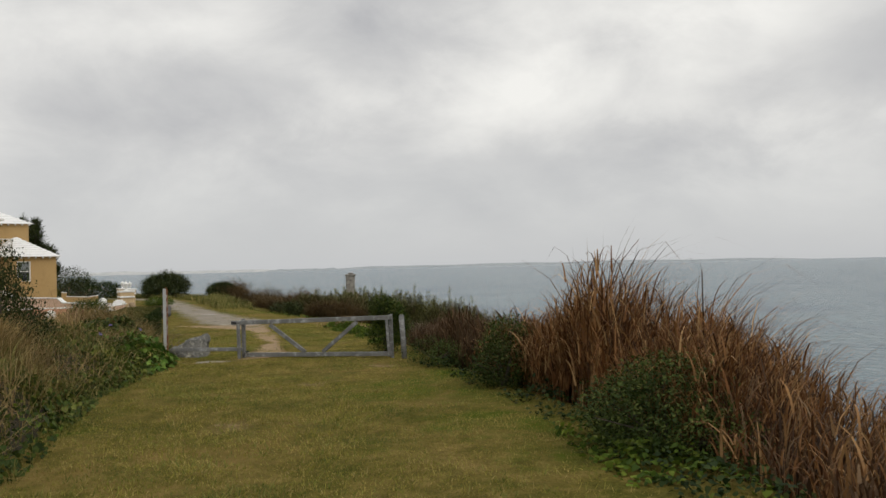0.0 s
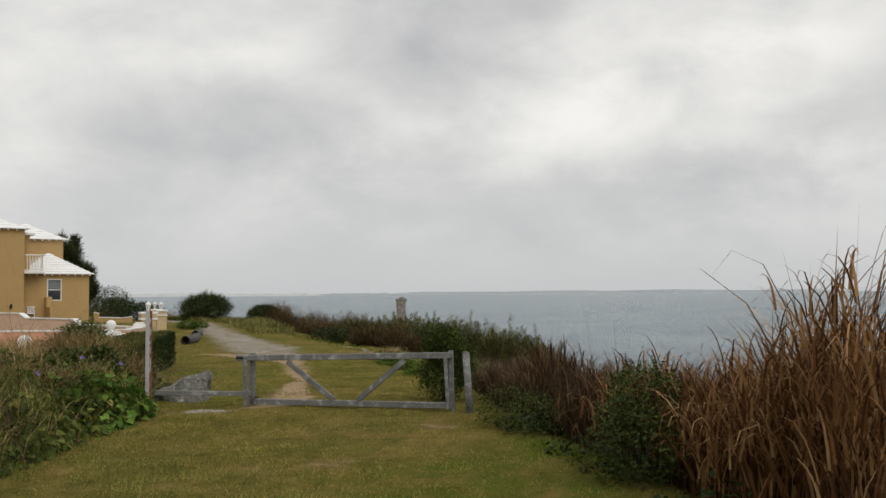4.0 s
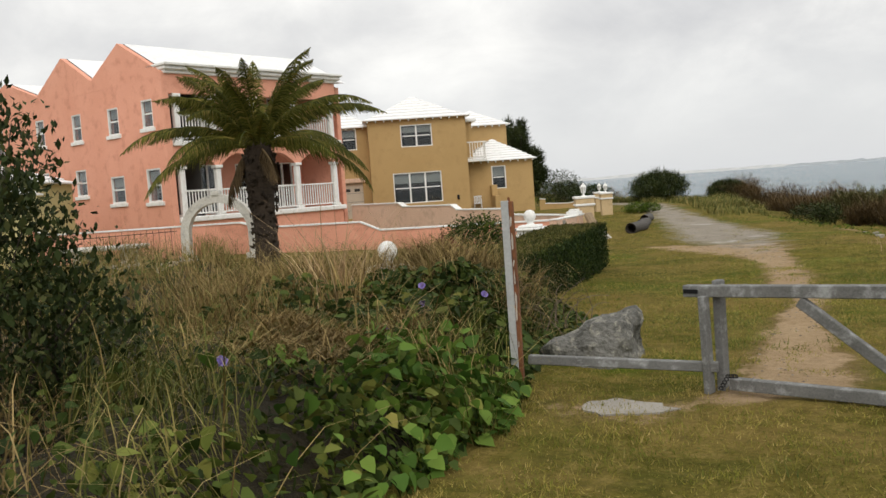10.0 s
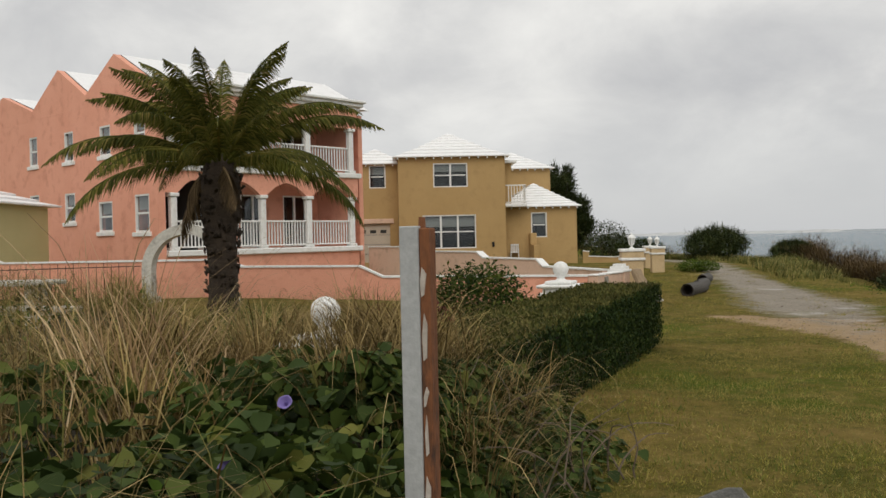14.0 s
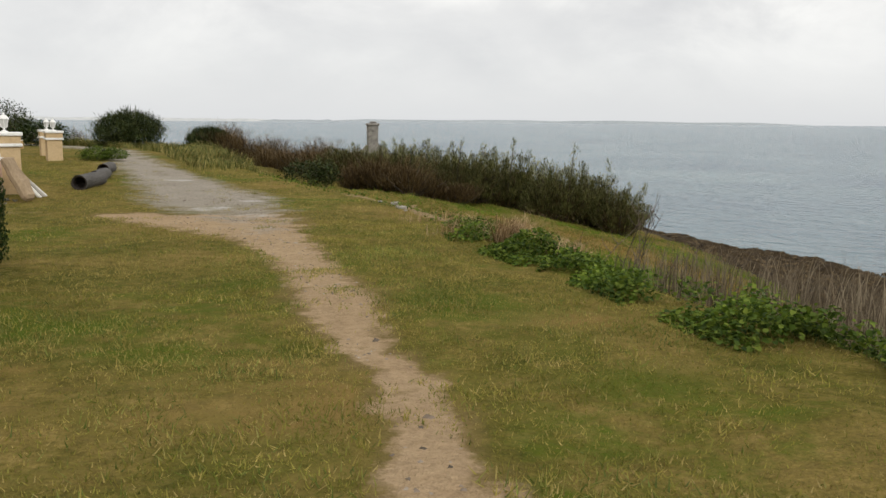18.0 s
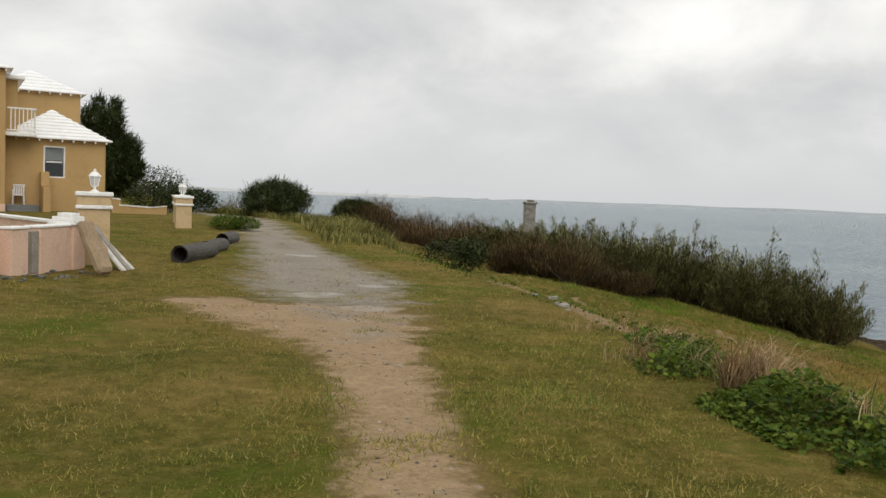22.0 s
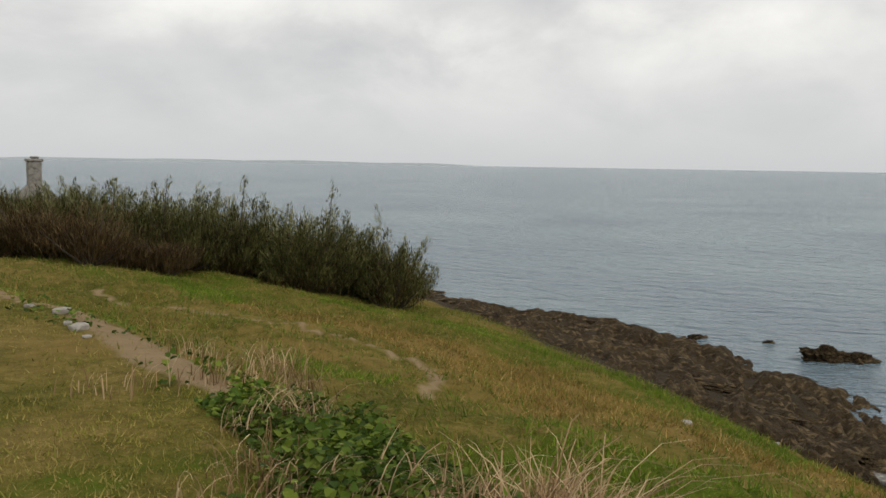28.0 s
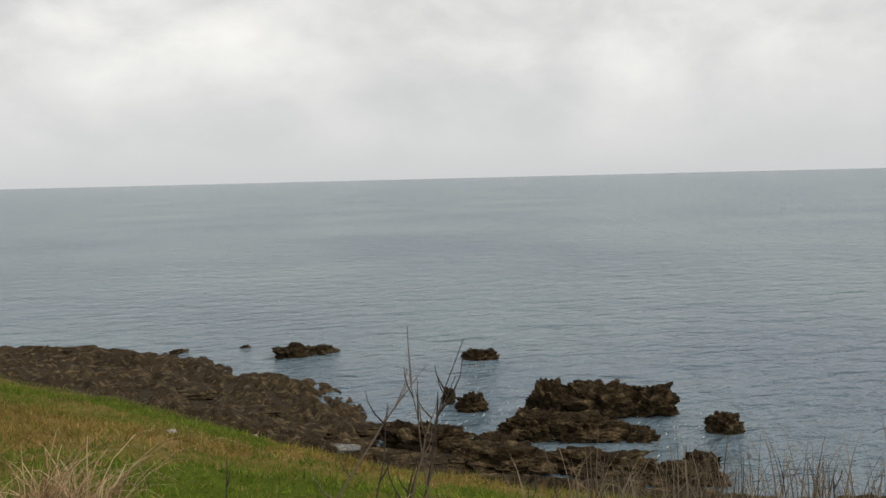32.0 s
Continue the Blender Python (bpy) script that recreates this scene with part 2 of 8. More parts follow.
M["twig"] = surf("brown_twig", (0.09, 0.07, 0.05), (0.22, 0.17, 0.125), 5, 40, 0.95, 0.4)
M["darktwig"] = surf("dark_branch", (0.03, 0.024, 0.018), (0.09, 0.07, 0.052), 5, 40, 0.95, 0.4)
M["ruin"] = surf("ruin_stone", (0.13, 0.12, 0.105), (0.36, 0.34, 0.31), 2.0, 14, 0.95, 0.8, 0.04, stain=(0.06, 0.055, 0.05))
# Near black: the shade of unlit rooms is put into this colour.
M["roomshade"] = plain("unlit_room_shade", (0.05, 0.048, 0.045), 0.9)
# Mid grey that stands for sky reflected in the upper panes.
M["sky_band"] = plain("pane_sky_tone", (0.42, 0.41, 0.38), 0.9)
M["step"] = plain("grey_step", (0.20, 0.21, 0.21), 0.8)
M["garage"] = surf("garage_door", (0.52, 0.44, 0.35), (0.60, 0.52, 0.42), 2, 30, 0.7, 0.1)
M["iron"] = plain("black_iron", (0.02, 0.02, 0.022), 0.5, 0.6)
M["driftwood"] = surf("driftwood", (0.20, 0.14, 0.085), (0.36, 0.27, 0.17), 3, 30, 0.9, 0.6, stretch=(1, 1, 0.2))
M["plastic"] = plain("white_plastic", (0.80, 0.80, 0.79), 0.4)
# Distance haze is put into these two bluish-grey colours.
M["island"] = surf("hazy_far_land", (0.30, 0.335, 0.36), (0.36, 0.39, 0.41), 0.004, 0.05, 1.0, 0.0)
M["townland"] = surf("hazy_far_town", (0.36, 0.385, 0.40), (0.60, 0.60, 0.59), 0.05, 0.3, 1.0, 0.0)


def glass_material():
    m, nt, p = shader("window_glass")
    p.inputs["Base Color"].default_value = (0.55, 0.60, 0.62, 1)
    p.inputs["Roughness"].default_value = 0.03
    p.inputs["Transmission Weight"].default_value = 1.0
    p.inputs["IOR"].default_value = 1.5
    return m


M["glass"] = glass_material()


def sea_material():
    m, nt, p = shader("sea_water")
    shallow = ramp_node(nt, noise_node(nt, 0.05, 3, 0.5), [(0.35, (0.120, 0.174, 0.218)), (0.65, (0.172, 0.236, 0.262))])
    nt.links.new(shallow, p.inputs["Base Color"])
    p.inputs["Roughness"].default_value = 0.22
    p.inputs["IOR"].default_value = 1.333
    p.inputs["Specular IOR Level"].default_value = 0.42
    swell = noise_node(nt, 0.42, 5, 0.60, stretch=(1.1, 2.1, 1.0), turn=-30)
    ripple = noise_node(nt, 0.95, 4, 0.55, stretch=(0.9, 1.8, 1.0), turn=-38)
    b1 = nt.nodes.new("ShaderNodeBump"); b1.inputs["Strength"].default_value = 1.0; b1.inputs["Distance"].default_value = 1.25
    nt.links.new(swell, b1.inputs["Height"])
    b2 = nt.nodes.new("ShaderNodeBump"); b2.inputs["Strength"].default_value = 0.8; b2.inputs["Distance"].default_value = 0.45
    nt.links.new(ripple, b2.inputs["Height"]); nt.links.new(b1.outputs[0], b2.inputs["Normal"])
    nt.links.new(b2.outputs[0], p.inputs["Normal"])
    return m


M["sea"] = sea_material()


def ground_material():
    """Mown grass in green and straw, with worn dirt, grey gravel, bare rock and cut earth where their masks say."""
    m, nt, p = shader("coast_ground")

    def mask(name):
        a = nt.nodes.new("ShaderNodeAttribute")
        a.attribute_name = name
        return a.outputs["Fac"]

    def edged(name, lo=0.38, hi=0.62, wob=0.55, scale=2.6):
        """The mask, its edge frayed by noise; nothing where the mask is nought."""
        def m(op, a, b, c=None):
            n = nt.nodes.new("ShaderNodeMath"); n.operation = op
            for k, v in enumerate((a, b) if c is None else (a, b, c)):
                if isinstance(v, (int, float)):
                    n.inputs[k].default_value = v
                else:
                    nt.links.new(v, n.inputs[k])
            return n.outputs[0]

        v = mask(name)
        swing = m("MULTIPLY", m("MULTIPLY", v, m("SUBTRACT", 1.0, v)), 4.0 * wob)
        total = m("MULTIPLY_ADD", m("SUBTRACT", noise_node(nt, scale, 8, 0.72), 0.5), swing, v)
        r = nt.nodes.new("ShaderNodeMapRange")
        r.inputs["From Min"].default_value, r.inputs["From Max"].default_value = lo, hi
        nt.links.new(total, r.inputs["Value"])
        return r.outputs[0]

    straw = ramp_node(nt, noise_node(nt, 0.7, 7, 0.7), [(0.36, (0.082, 0.096, 0.016)), (0.5, (0.168, 0.140, 0.032)), (0.63, (0.30, 0.215, 0.074))])
    tuft = ramp_node(nt, noise_node(nt, 5.5, 6, 0.75), [(0.34, (0.036, 0.042, 0.008)), (0.5, (0.128, 0.110, 0.025)), (0.64, (0.27, 0.205, 0.074))])
    grass = mixc(nt, 0.5, straw, tuft)
    speck = ramp_node(nt, noise_node(nt, 38, 3, 0.7), [(0.3, (0.55, 0.55, 0.5)), (0.75, (1.35, 1.3, 1.25))])
    grass = mixc(nt, 0.7, grass, speck, "MULTIPLY")
    grass = mixc(nt, edged("lush", wob=1.0), grass, mixc(nt, noise_node(nt, 2.2, 5, 0.7), (0.055, 0.085, 0.008), (0.105, 0.135, 0.014)))
    grass = mixc(nt, edged("dry", wob=1.0), grass, mixc(nt, noise_node(nt, 1.4, 6, 0.7), (0.165, 0.115, 0.030), (0.27, 0.185, 0.066)))
    pebble = nt.nodes.new("ShaderNodeTexVoronoi"); pebble.inputs["Scale"].default_value = 22
    tc = nt.nodes.new("ShaderNodeTexCoord"); nt.links.new(tc.outputs["Object"], pebble.inputs["Vector"])
    dirt = mixc(nt, noise_node(nt, 1.6, 6, 0.7), (0.30, 0.205, 0.115), (0.52, 0.39, 0.245))
    dirt = mixc(nt, 0.6, dirt, ramp_node(nt, noise_node(nt, 14, 6, 0.8), [(0.3, (0.5, 0.48, 0.45)), (0.7, (1.25, 1.25, 1.25))]), "MULTIPLY")
    gravel = mixc(nt, noise_node(nt, 1.1, 5, 0.7), (0.205, 0.182, 0.150), (0.37, 0.335, 0.28))
    gravel = mixc(nt, 0.55, gravel, ramp_node(nt, pebble.outputs["Distance"], [(0.1, (0.6, 0.6, 0.6)), (0.6, (1.3, 1.27, 1.24))]), "MULTIPLY")
    pale = mixc(nt, edged("pale", 0.45, 0.55, 1.1, 1.5), gravel, mixc(nt, noise_node(nt, 9, 4, 0.7), (0.33, 0.30, 0.26), (0.50, 0.47, 0.43)))
    rock = mixc(nt, noise_node(nt, 1.6, 8, 0.8), (0.016, 0.013, 0.009), (0.090, 0.072, 0.048))
    cut = mixc(nt, noise_node(nt, 3.0, 6, 0.7), (0.20, 0.142, 0.075), (0.36, 0.265, 0.155))
    col = mixc(nt, edged("cut"), grass, cut)
    thatch = mixc(nt, noise_node(nt, 11, 6, 0.75), (0.105, 0.075, 0.026), (0.27, 0.195, 0.085))
    col = mixc(nt, edged("dirt", 0.10, 0.62, 1.6, 1.1), col, thatch)
    col = mixc(nt, edged("dirt", 0.40, 0.80, 3.2, 2.6), col, dirt)
    col = mixc(nt, edged("road", 0.26, 0.84, 2.4, 1.7), col, pale)
    col = mixc(nt, edged("rock", scale=1.2), col, rock)
    nt.links.new(col, p.inputs["Base Color"])
    p.inputs["Roughness"].default_value = 1.0
    p.inputs["Specular IOR Level"].default_value = 0.05
    h = nt.nodes.new("ShaderNodeMath"); h.operation = "MULTIPLY_ADD"; h.inputs[1].default_value = 0.6
    nt.links.new(noise_node(nt, 26, 4, 0.7), h.inputs[0]); nt.links.new(noise_node(nt, 6, 4, 0.6), h.inputs[2])
    bumped(nt, p, h.outputs[0], 1.0, 0.07)
    return m


M["ground"] = ground_material()


# ---- building blocks ----
def np_mesh(name, verts, counts, loops):
    """A mesh from arrays: places, corners per face, and the corners in order."""
    me = bpy.data.meshes.new(name)
    verts, counts, loops = np.asarray(verts, np.float32), np.asarray(counts, np.int32), np.asarray(loops, np.int32)
    me.vertices.add(len(verts)); me.vertices.foreach_set("co", verts.ravel())
    me.loops.add(len(loops)); me.loops.foreach_set("vertex_index", loops)
    me.polygons.add(len(counts))
    starts = np.concatenate([[0], np.cumsum(counts)[:-1]]).astype(np.int32)
    me.polygons.foreach_set("loop_start", starts); me.polygons.foreach_set("loop_total", counts)
    me.update(calc_edges=True)
    return me


def scattered(name, tv, tf, R, P):
    """Many copies of a small template (places tv, faces tf), turned by R and moved to P, as one mesh."""
    tv = np.asarray(tv, float)
    V = np.einsum("nij,kj->nki", R, tv) + P[:, None, :]
    n, k = len(P), len(tv)
    flat = np.concatenate([np.array(f) for f in tf])
    loops = (flat[None, :] + (np.arange(n) * k)[:, None]).ravel()
    counts = np.tile([len(f) for f in tf], n)
    return np_mesh(name, V.reshape(-1, 3), counts, loops)


def turns(yaw, pitch, roll, size):
    """Rotation matrices, scaled: roll about y, then pitch about x, then yaw about z."""
    yaw, pitch, roll, size = (np.asarray(v, float) * np.ones_like(np.asarray(yaw, float)) for v in (yaw, pitch, roll, size))
    cy, sy, cp, sp, cr, sr = np.cos(yaw), np.sin(yaw), np.cos(pitch), np.sin(pitch), np.cos(roll), np.sin(roll)
    o, z = np.ones_like(cy), np.zeros_like(cy)
    A = np.stack([np.stack([cy, -sy, z], -1), np.stack([sy, cy, z], -1), np.stack([z, z, o], -1)], -2)
    B = np.stack([np.stack([o, z, z], -1), np.stack([z, cp, -sp], -1), np.stack([z, sp, cp], -1)], -2)
    C = np.stack([np.stack([cr, z, sr], -1), np.stack([z, o, z], -1), np.stack([-sr, z, cr], -1)], -2)
    return (A @ B @ C) * size[:, None, None]


def obj(name, me, material, parent=None, smooth=False):
    ob = new(name, me)
    if material:
        me.materials.append(material)
    if parent:
        ob.parent = parent
    if smooth:
        me.polygons.foreach_set("use_smooth", np.ones(len(me.polygons), bool))
    return ob


def part(name, bm, material, parent, label="", smooth=False):
    me = bpy.data.meshes.new(name)
    bmesh.ops.recalc_face_normals(bm, faces=bm.faces)
    bm.to_mesh(me)
    bm.free()
    ob = obj(name, me, material, parent, smooth)
    return tagged(ob, label)


def thing(name, at, label, category, group="", kind="", rz=0.0):
    e = new(name)
    e.empty_display_size = 0.1
    e.matrix_world = pose(*at, 0, 0, rz)
    return tagged(e, label, category, group, kind)


def box(bm, x0, x1, y0, y1, z0, z1, bevel=0.0, m=None):
    vs = [bm.verts.new((x, y, z)) for z in (z0, z1) for y in (y0, y1) for x in (x0, x1)]
    fs = [bm.faces.new([vs[i] for i in f]) for f in ((0, 2, 3, 1), (4, 5, 7, 6), (0, 1, 5, 4), (2, 6, 7, 3), (0, 4, 6, 2), (1, 3, 7, 5))]
    if bevel:
        es = list({e for f in fs for e in f.edges})
        r = bmesh.ops.bevel(bm, geom=es, offset=bevel, segments=1, affect="EDGES", profile=0.5)
        vs = list({v for f in r["faces"] for v in f.verts} | {v for v in vs if v.is_valid})
    if m is not None:
        bmesh.ops.transform(bm, matrix=m, verts=vs)
    return bm


def beam(bm, a, b, w, h, bevel=0.006):
    """A timber from a to b, w across and h deep."""
    a, b = Vector(a), Vector(b)
    q = (b - a).to_track_quat("Y", "Z").to_matrix().to_4x4()
    return box(bm, -w / 2, w / 2, 0, (b - a).length, -h / 2, h / 2, bevel, Matrix.Translation(a) @ q)


def tube(bm, a, b, r0, r1, n=10, caps=True):
    a, b = Vector(a), Vector(b)
    q = (b - a).to_track_quat("Z", "Y").to_matrix()
    rings = []
    for p, r in ((a, r0), (b, r1)):
        rings.append([bm.verts.new(p + q @ Vector((r * math.cos(2 * math.pi * i / n), r * math.sin(2 * math.pi * i / n), 0))) for i in range(n)])
    for i in range(n):
        bm.faces.new((rings[0][i], rings[0][(i + 1) % n], rings[1][(i + 1) % n], rings[1][i]))
    if caps:
        bm.faces.new(rings[0][::-1]); bm.faces.new(rings[1])
    return bm


def lathe(bm, profile, n=16, at=(0, 0, 0)):
    at = Vector(at)
    rings = [[bm.verts.new(at + Vector((r * math.cos(2 * math.pi * i / n), r * math.sin(2 * math.pi * i / n), z))) for i in range(n)] for r, z in profile]
    for a, b in zip(rings, rings[1:]):
        for i in range(n):
            bm.faces.new((a[i], a[(i + 1) % n], b[(i + 1) % n], b[i]))
    bm.faces.new(rings[0][::-1]); bm.faces.new(rings[-1])
    return bm


def holed_wall(bm, length, height, thick, holes, z0=0.0, x0=0.0):
    """A wall along x, its face at y = 0 and its back at y = thick, with openings (x0, x1, z0, z1) through it."""
    xs = sorted({x0, length, *(h[0] for h in holes), *(h[1] for h in holes)})
    zs = sorted({z0, height, *(h[2] for h in holes), *(h[3] for h in holes)})
    solid = lambda i, k: 0 <= i < len(xs) - 1 and 0 <= k < len(zs) - 1 and not any(
        h[0] < (xs[i] + xs[i + 1]) / 2 < h[1] and h[2] < (zs[k] + zs[k + 1]) / 2 < h[3] for h in holes)
    cache = {}

    def v(x, y, z):
        key = (round(x, 4), y, round(z, 4))
        if key not in cache:
            cache[key] = bm.verts.new((x, y, z))
        return cache[key]

    for i in range(len(xs) - 1):
        for k in range(len(zs) - 1):
            if not solid(i, k):
                continue
            a, b, c, d = xs[i], xs[i + 1], zs[k], zs[k + 1]
            bm.faces.new((v(a, 0, c), v(b, 0, c), v(b, 0, d), v(a, 0, d)))
            bm.faces.new((v(a, thick, c), v(a, thick, d), v(b, thick, d), v(b, thick, c)))
            if not solid(i - 1, k):
                bm.faces.new((v(a, 0, c), v(a, 0, d), v(a, thick, d), v(a, thick, c)))
            if not solid(i + 1, k):
                bm.faces.new((v(b, 0, c), v(b, thick, c), v(b, thick, d), v(b, 0, d)))
            if not solid(i, k - 1):
                bm.faces.new((v(a, 0, c), v(a, thick, c), v(b, thick, c), v(b, 0, c)))
            if not solid(i, k + 1):
                bm.faces.new((v(a, 0, d), v(b, 0, d), v(b, thick, d), v(a, thick, d)))
    return bm


# ---- the lie of the land ----
EDGE_Y = [-200, -6, 0, 5, 8, 11, 13, 16, 20, 23, 25, 27, 29.5, 31.5, 33.5, 36.5, 43, 53, 65, 80, 100, 200]
EDGE_X = [30, 5.6, 4.8, 3.9, 3.2, 2.3, 1.5, 0.9, -0.2, -1.1, -1.8, -2.6, -3.2, -3.7, -4.6, -6.4, -10.2, -14.6, -17.5, -20, -24, -60]
TURF_Y = [-200, -6, 10, 20, 28, 32.6, 36, 39.5, 44.7, 52, 60, 80, 110, 200]
TURF_X = [45, 11.5, 9.0, 7.6, 5.6, 4.9, 4.8, 4.65, 4.3, 3.0, 0.0, -7.0, -16, -50]
SHORE_Y = [-200, -6, 10, 24, 29, 31, 33.5, 35, 36.3, 38, 40, 43, 45.3, 48.4, 51.7, 58, 70, 90, 110, 200]
SHORE_X = [60, 17, 14.0, 11.0, 9.4, 8.6, 8.0, 7.9, 8.9, 10.2, 11.2, 11.7, 11.0, 10.3, 9.2, 6.3, 1.5, -4.0, -13, -40]
LEVEL_Y = [-300, -6, 0, 6, 15, 24, 32, 40, 52, 70, 110, 400]
LEVEL_Z = [0.6, 0.19, 0.17, 0.12, 0.0, -0.19, -0.34, -0.35, -0.32, -0.6, -1.6, -3]
SEA_Z = -4.0


def wobble(x, y, s, seed=0.0):
    return (np.sin(x * s + seed) * np.cos(y * s * 0.83 + 1.7 * seed) + 0.5 * np.sin(x * s * 2.1 + y * s * 1.7 + seed) + 0.35 * np.cos(y * s * 3.3 - x * s * 2.7 + 2 * seed)) / 1.85


def shore_distance(x, y):
    """Metres past the edge of the bank; and how far on from bank to rock and from rock to water (0, 1, 2, more)."""
    e, g, w = np.interp(y, EDGE_Y, EDGE_X), np.interp(y, TURF_Y, TURF_X), np.interp(y, SHORE_Y, SHORE_X)
    q = np.where(x < g, (x - e) / (g - e), np.where(x < w, 1 + (x - g) / (w - g), 2 + (x - w) / 4.0))
    return (x - e) * 0.84, q


def land(x, y):
    """Height of the ground."""
    x, y = np.asarray(x, float), np.asarray(y, float)
    d, q = shore_distance(x + 0.25 * wobble(x, y, 0.7, 2.0) * (np.abs(y) < 200), y)
    z = np.interp(y, LEVEL_Y, LEVEL_Z)
    left = np.clip((-x - 8) / 12, 0, 1)
    z = z + 0.35 * left * left * (3 - 2 * left)
    z = z + 2.1 * np.exp(-(((x + 45) / 6.0) ** 2 + ((y - 79) / 8) ** 2))
    north = y - np.interp(x, [-400, -120, -60, -40, -30, -20, -12, 10], [260, 130, 96, 82, 70, 66, 66, 66])
    bank = np.interp(d, [0, 0.9, 2.2], [0, 0.40, 0.56])
    bank = bank + np.interp(q, [0.16, 0.3, 0.6, 1.0, 1.6, 2.0, 2.6, 6, 1000], [0, 0.06, 0.82, 1.95, 2.86, 3.15, 3.7, 7, 11])
    z = z - np.maximum(bank, np.interp(north, [-1, 0, 8, 24, 34, 60, 4000], [0, 0, 0.8, 2.0, 4.0, 8, 12]))
    z = z + 0.030 * wobble(x, y, 1.3) + 0.018 * wobble(x, y, 3.1, 4.0)
    shelf = np.clip((q - 1.0) / 0.2, 0, 1) * np.clip((2.3 - q) / 0.35, 0, 1)
    z = z + shelf * (0.12 * wobble(x, y, 0.5, 1.0) + 0.05 * wobble(x, y, 1.7, 3.0))
    bump = np.clip(d / 2.0, 0, 1) * np.clip((1.0 - q) / 0.3, 0, 1)
    return z + bump * (0.14 * wobble(x, y, 0.8, 6.0) + 0.10 * wobble(x, y, 2.2, 7.0) + 0.045 * wobble(x, y, 5.0, 2.0))


def lz(x, y):
    return float(land(x, y))


def along(x, y, line):
    """How far points lie within a strip given by (x, y, half width) stations: 1 on its middle, 0 past its edge."""
    best = np.full(np.shape(x), -9.0)
    for (ax, ay, aw), (bx, by, bw) in zip(line, line[1:]):
        ex, ey = bx - ax, by - ay
        t = np.clip(((x - ax) * ex + (y - ay) * ey) / (ex * ex + ey * ey), 0, 1)
        dist = np.hypot(x - ax - t * ex, y - ay - t * ey)
        best = np.maximum(best, 1 - dist / (aw + t * (bw - aw)))
    return np.clip(best + 0.5, 0, 1)


FOOTPATH = [(-2.5, 14.7, 0.2), (-2.25, 15.4, 0.40), (-2.5, 16.4, 0.40), (-2.95, 18.3, 0.24), (-3.35, 20.4, 0.15), (-3.75, 21.3, 0.17), (-4.1, 22.6, 0.36), (-4.6, 24.2, 0.30), (-5.2, 25.8, 0.36), (-5.7, 27.0, 0.45), (-6.5, 28.6, 0.85), (-7.2, 30.0, 1.1)]
BARE = [(1.35, -0.6, 0.16, 0.7), (-0.4, 6.5, 0.25, 0.35), (-3.15, 14.2, 0.5, 0.38), (-0.3, 10.2, 0.22, 0.3), (0.4, 12.9, 0.3, 0.2)]
DIRT_LOBE = [(-6.6, 28.6, 0.9), (-7.9, 29.6, 0.85), (-9.0, 30.3, 0.55)]
TRACK = [(-6.1, 28.0, 0.45), (-6.7, 29.8, 0.7), (-7.6, 31.3, 1.15), (-8.6, 33.6, 1.35), (-11.1, 38.6, 1.1), (-14.7, 45, 0.85), (-18.9, 52.8, 0.75), (-24, 60, 0.9), (-34, 70, 1.0)]
LOWER_TRAIL = [(-5.0, 39.2, 0.13), (-3.9, 37.6, 0.13), (-2.3, 36.4, 0.12), (-1.1, 35.3, 0.13), (-0.72, 34.4, 0.15), (-0.95, 33.2, 0.13), (-1.5, 31.8, 0.08)]
CUT = [(-6.2, 36.0, 0.10), (-4.6, 33.8, 0.16), (-4.1, 32.4, 0.26), (-3.7, 30.9, 0.26), (-3.3, 29.8, 0.14)]
SOIL = [(-12.0, 31.4, 0.35), (-11.2, 30.3, 0.5), (-10.3, 30.2, 0.25)]
GOLD = [(-2.5, 38.5, 0.6), (0.5, 38.5, 1.5), (1.2, 35.8, 1.7), (0.9, 33.4, 1.4), (2.2, 31.8, 0.9), (3.6, 29.5, 0.5)]
GREENS = ([(-1.6, 29.0, 0.7), (0.3, 29.2, 1.5), (2.0, 28.4, 1.3)], [(-3.5, 42.5, 0.9), (-2.6, 39.0, 0.7)], [(0.0, 43.5, 0.8), (3.0, 42.8, 0.6), (4.2, 39.0, 0.35), (4.4, 36.0, 0.4), (4.0, 32.5, 0.4)], [(-2.4, 33.7, 0.3), (-1.9, 32.4, 0.35)])


def lattice(x, y, seed=0.0):
    """Smooth random values between 0 and 1 on a unit grid."""
    ix, iy = np.floor(x), np.floor(y)
    fx, fy = x - ix, y - iy
    fx, fy = fx * fx * (3 - 2 * fx), fy * fy * (3 - 2 * fy)

    def h(i, j):
        v = np.sin(i * 127.1 + j * 311.7 + seed * 74.7) * 43758.5453
        return v - np.floor(v)

    a, b = h(ix, iy) * (1 - fx) + h(ix + 1, iy) * fx, h(ix, iy + 1) * (1 - fx) + h(ix + 1, iy + 1) * fx
    return a * (1 - fy) + b * fy


def fbm(x, y, scale, seed=0.0, octaves=4):
    x, y = np.asarray(x, float) * scale, np.asarray(y, float) * scale
    total, amp, tot = 0.0, 1.0, 0.0
    for k in range(octaves):
        total = total + amp * lattice(x * 2 ** k + 17.3 * k, y * 2 ** k - 9.1 * k, seed + k)
        tot += amp
        amp *= 0.55
    return np.clip(0.5 + 1.5 * (total / tot - 0.5), 0, 1)


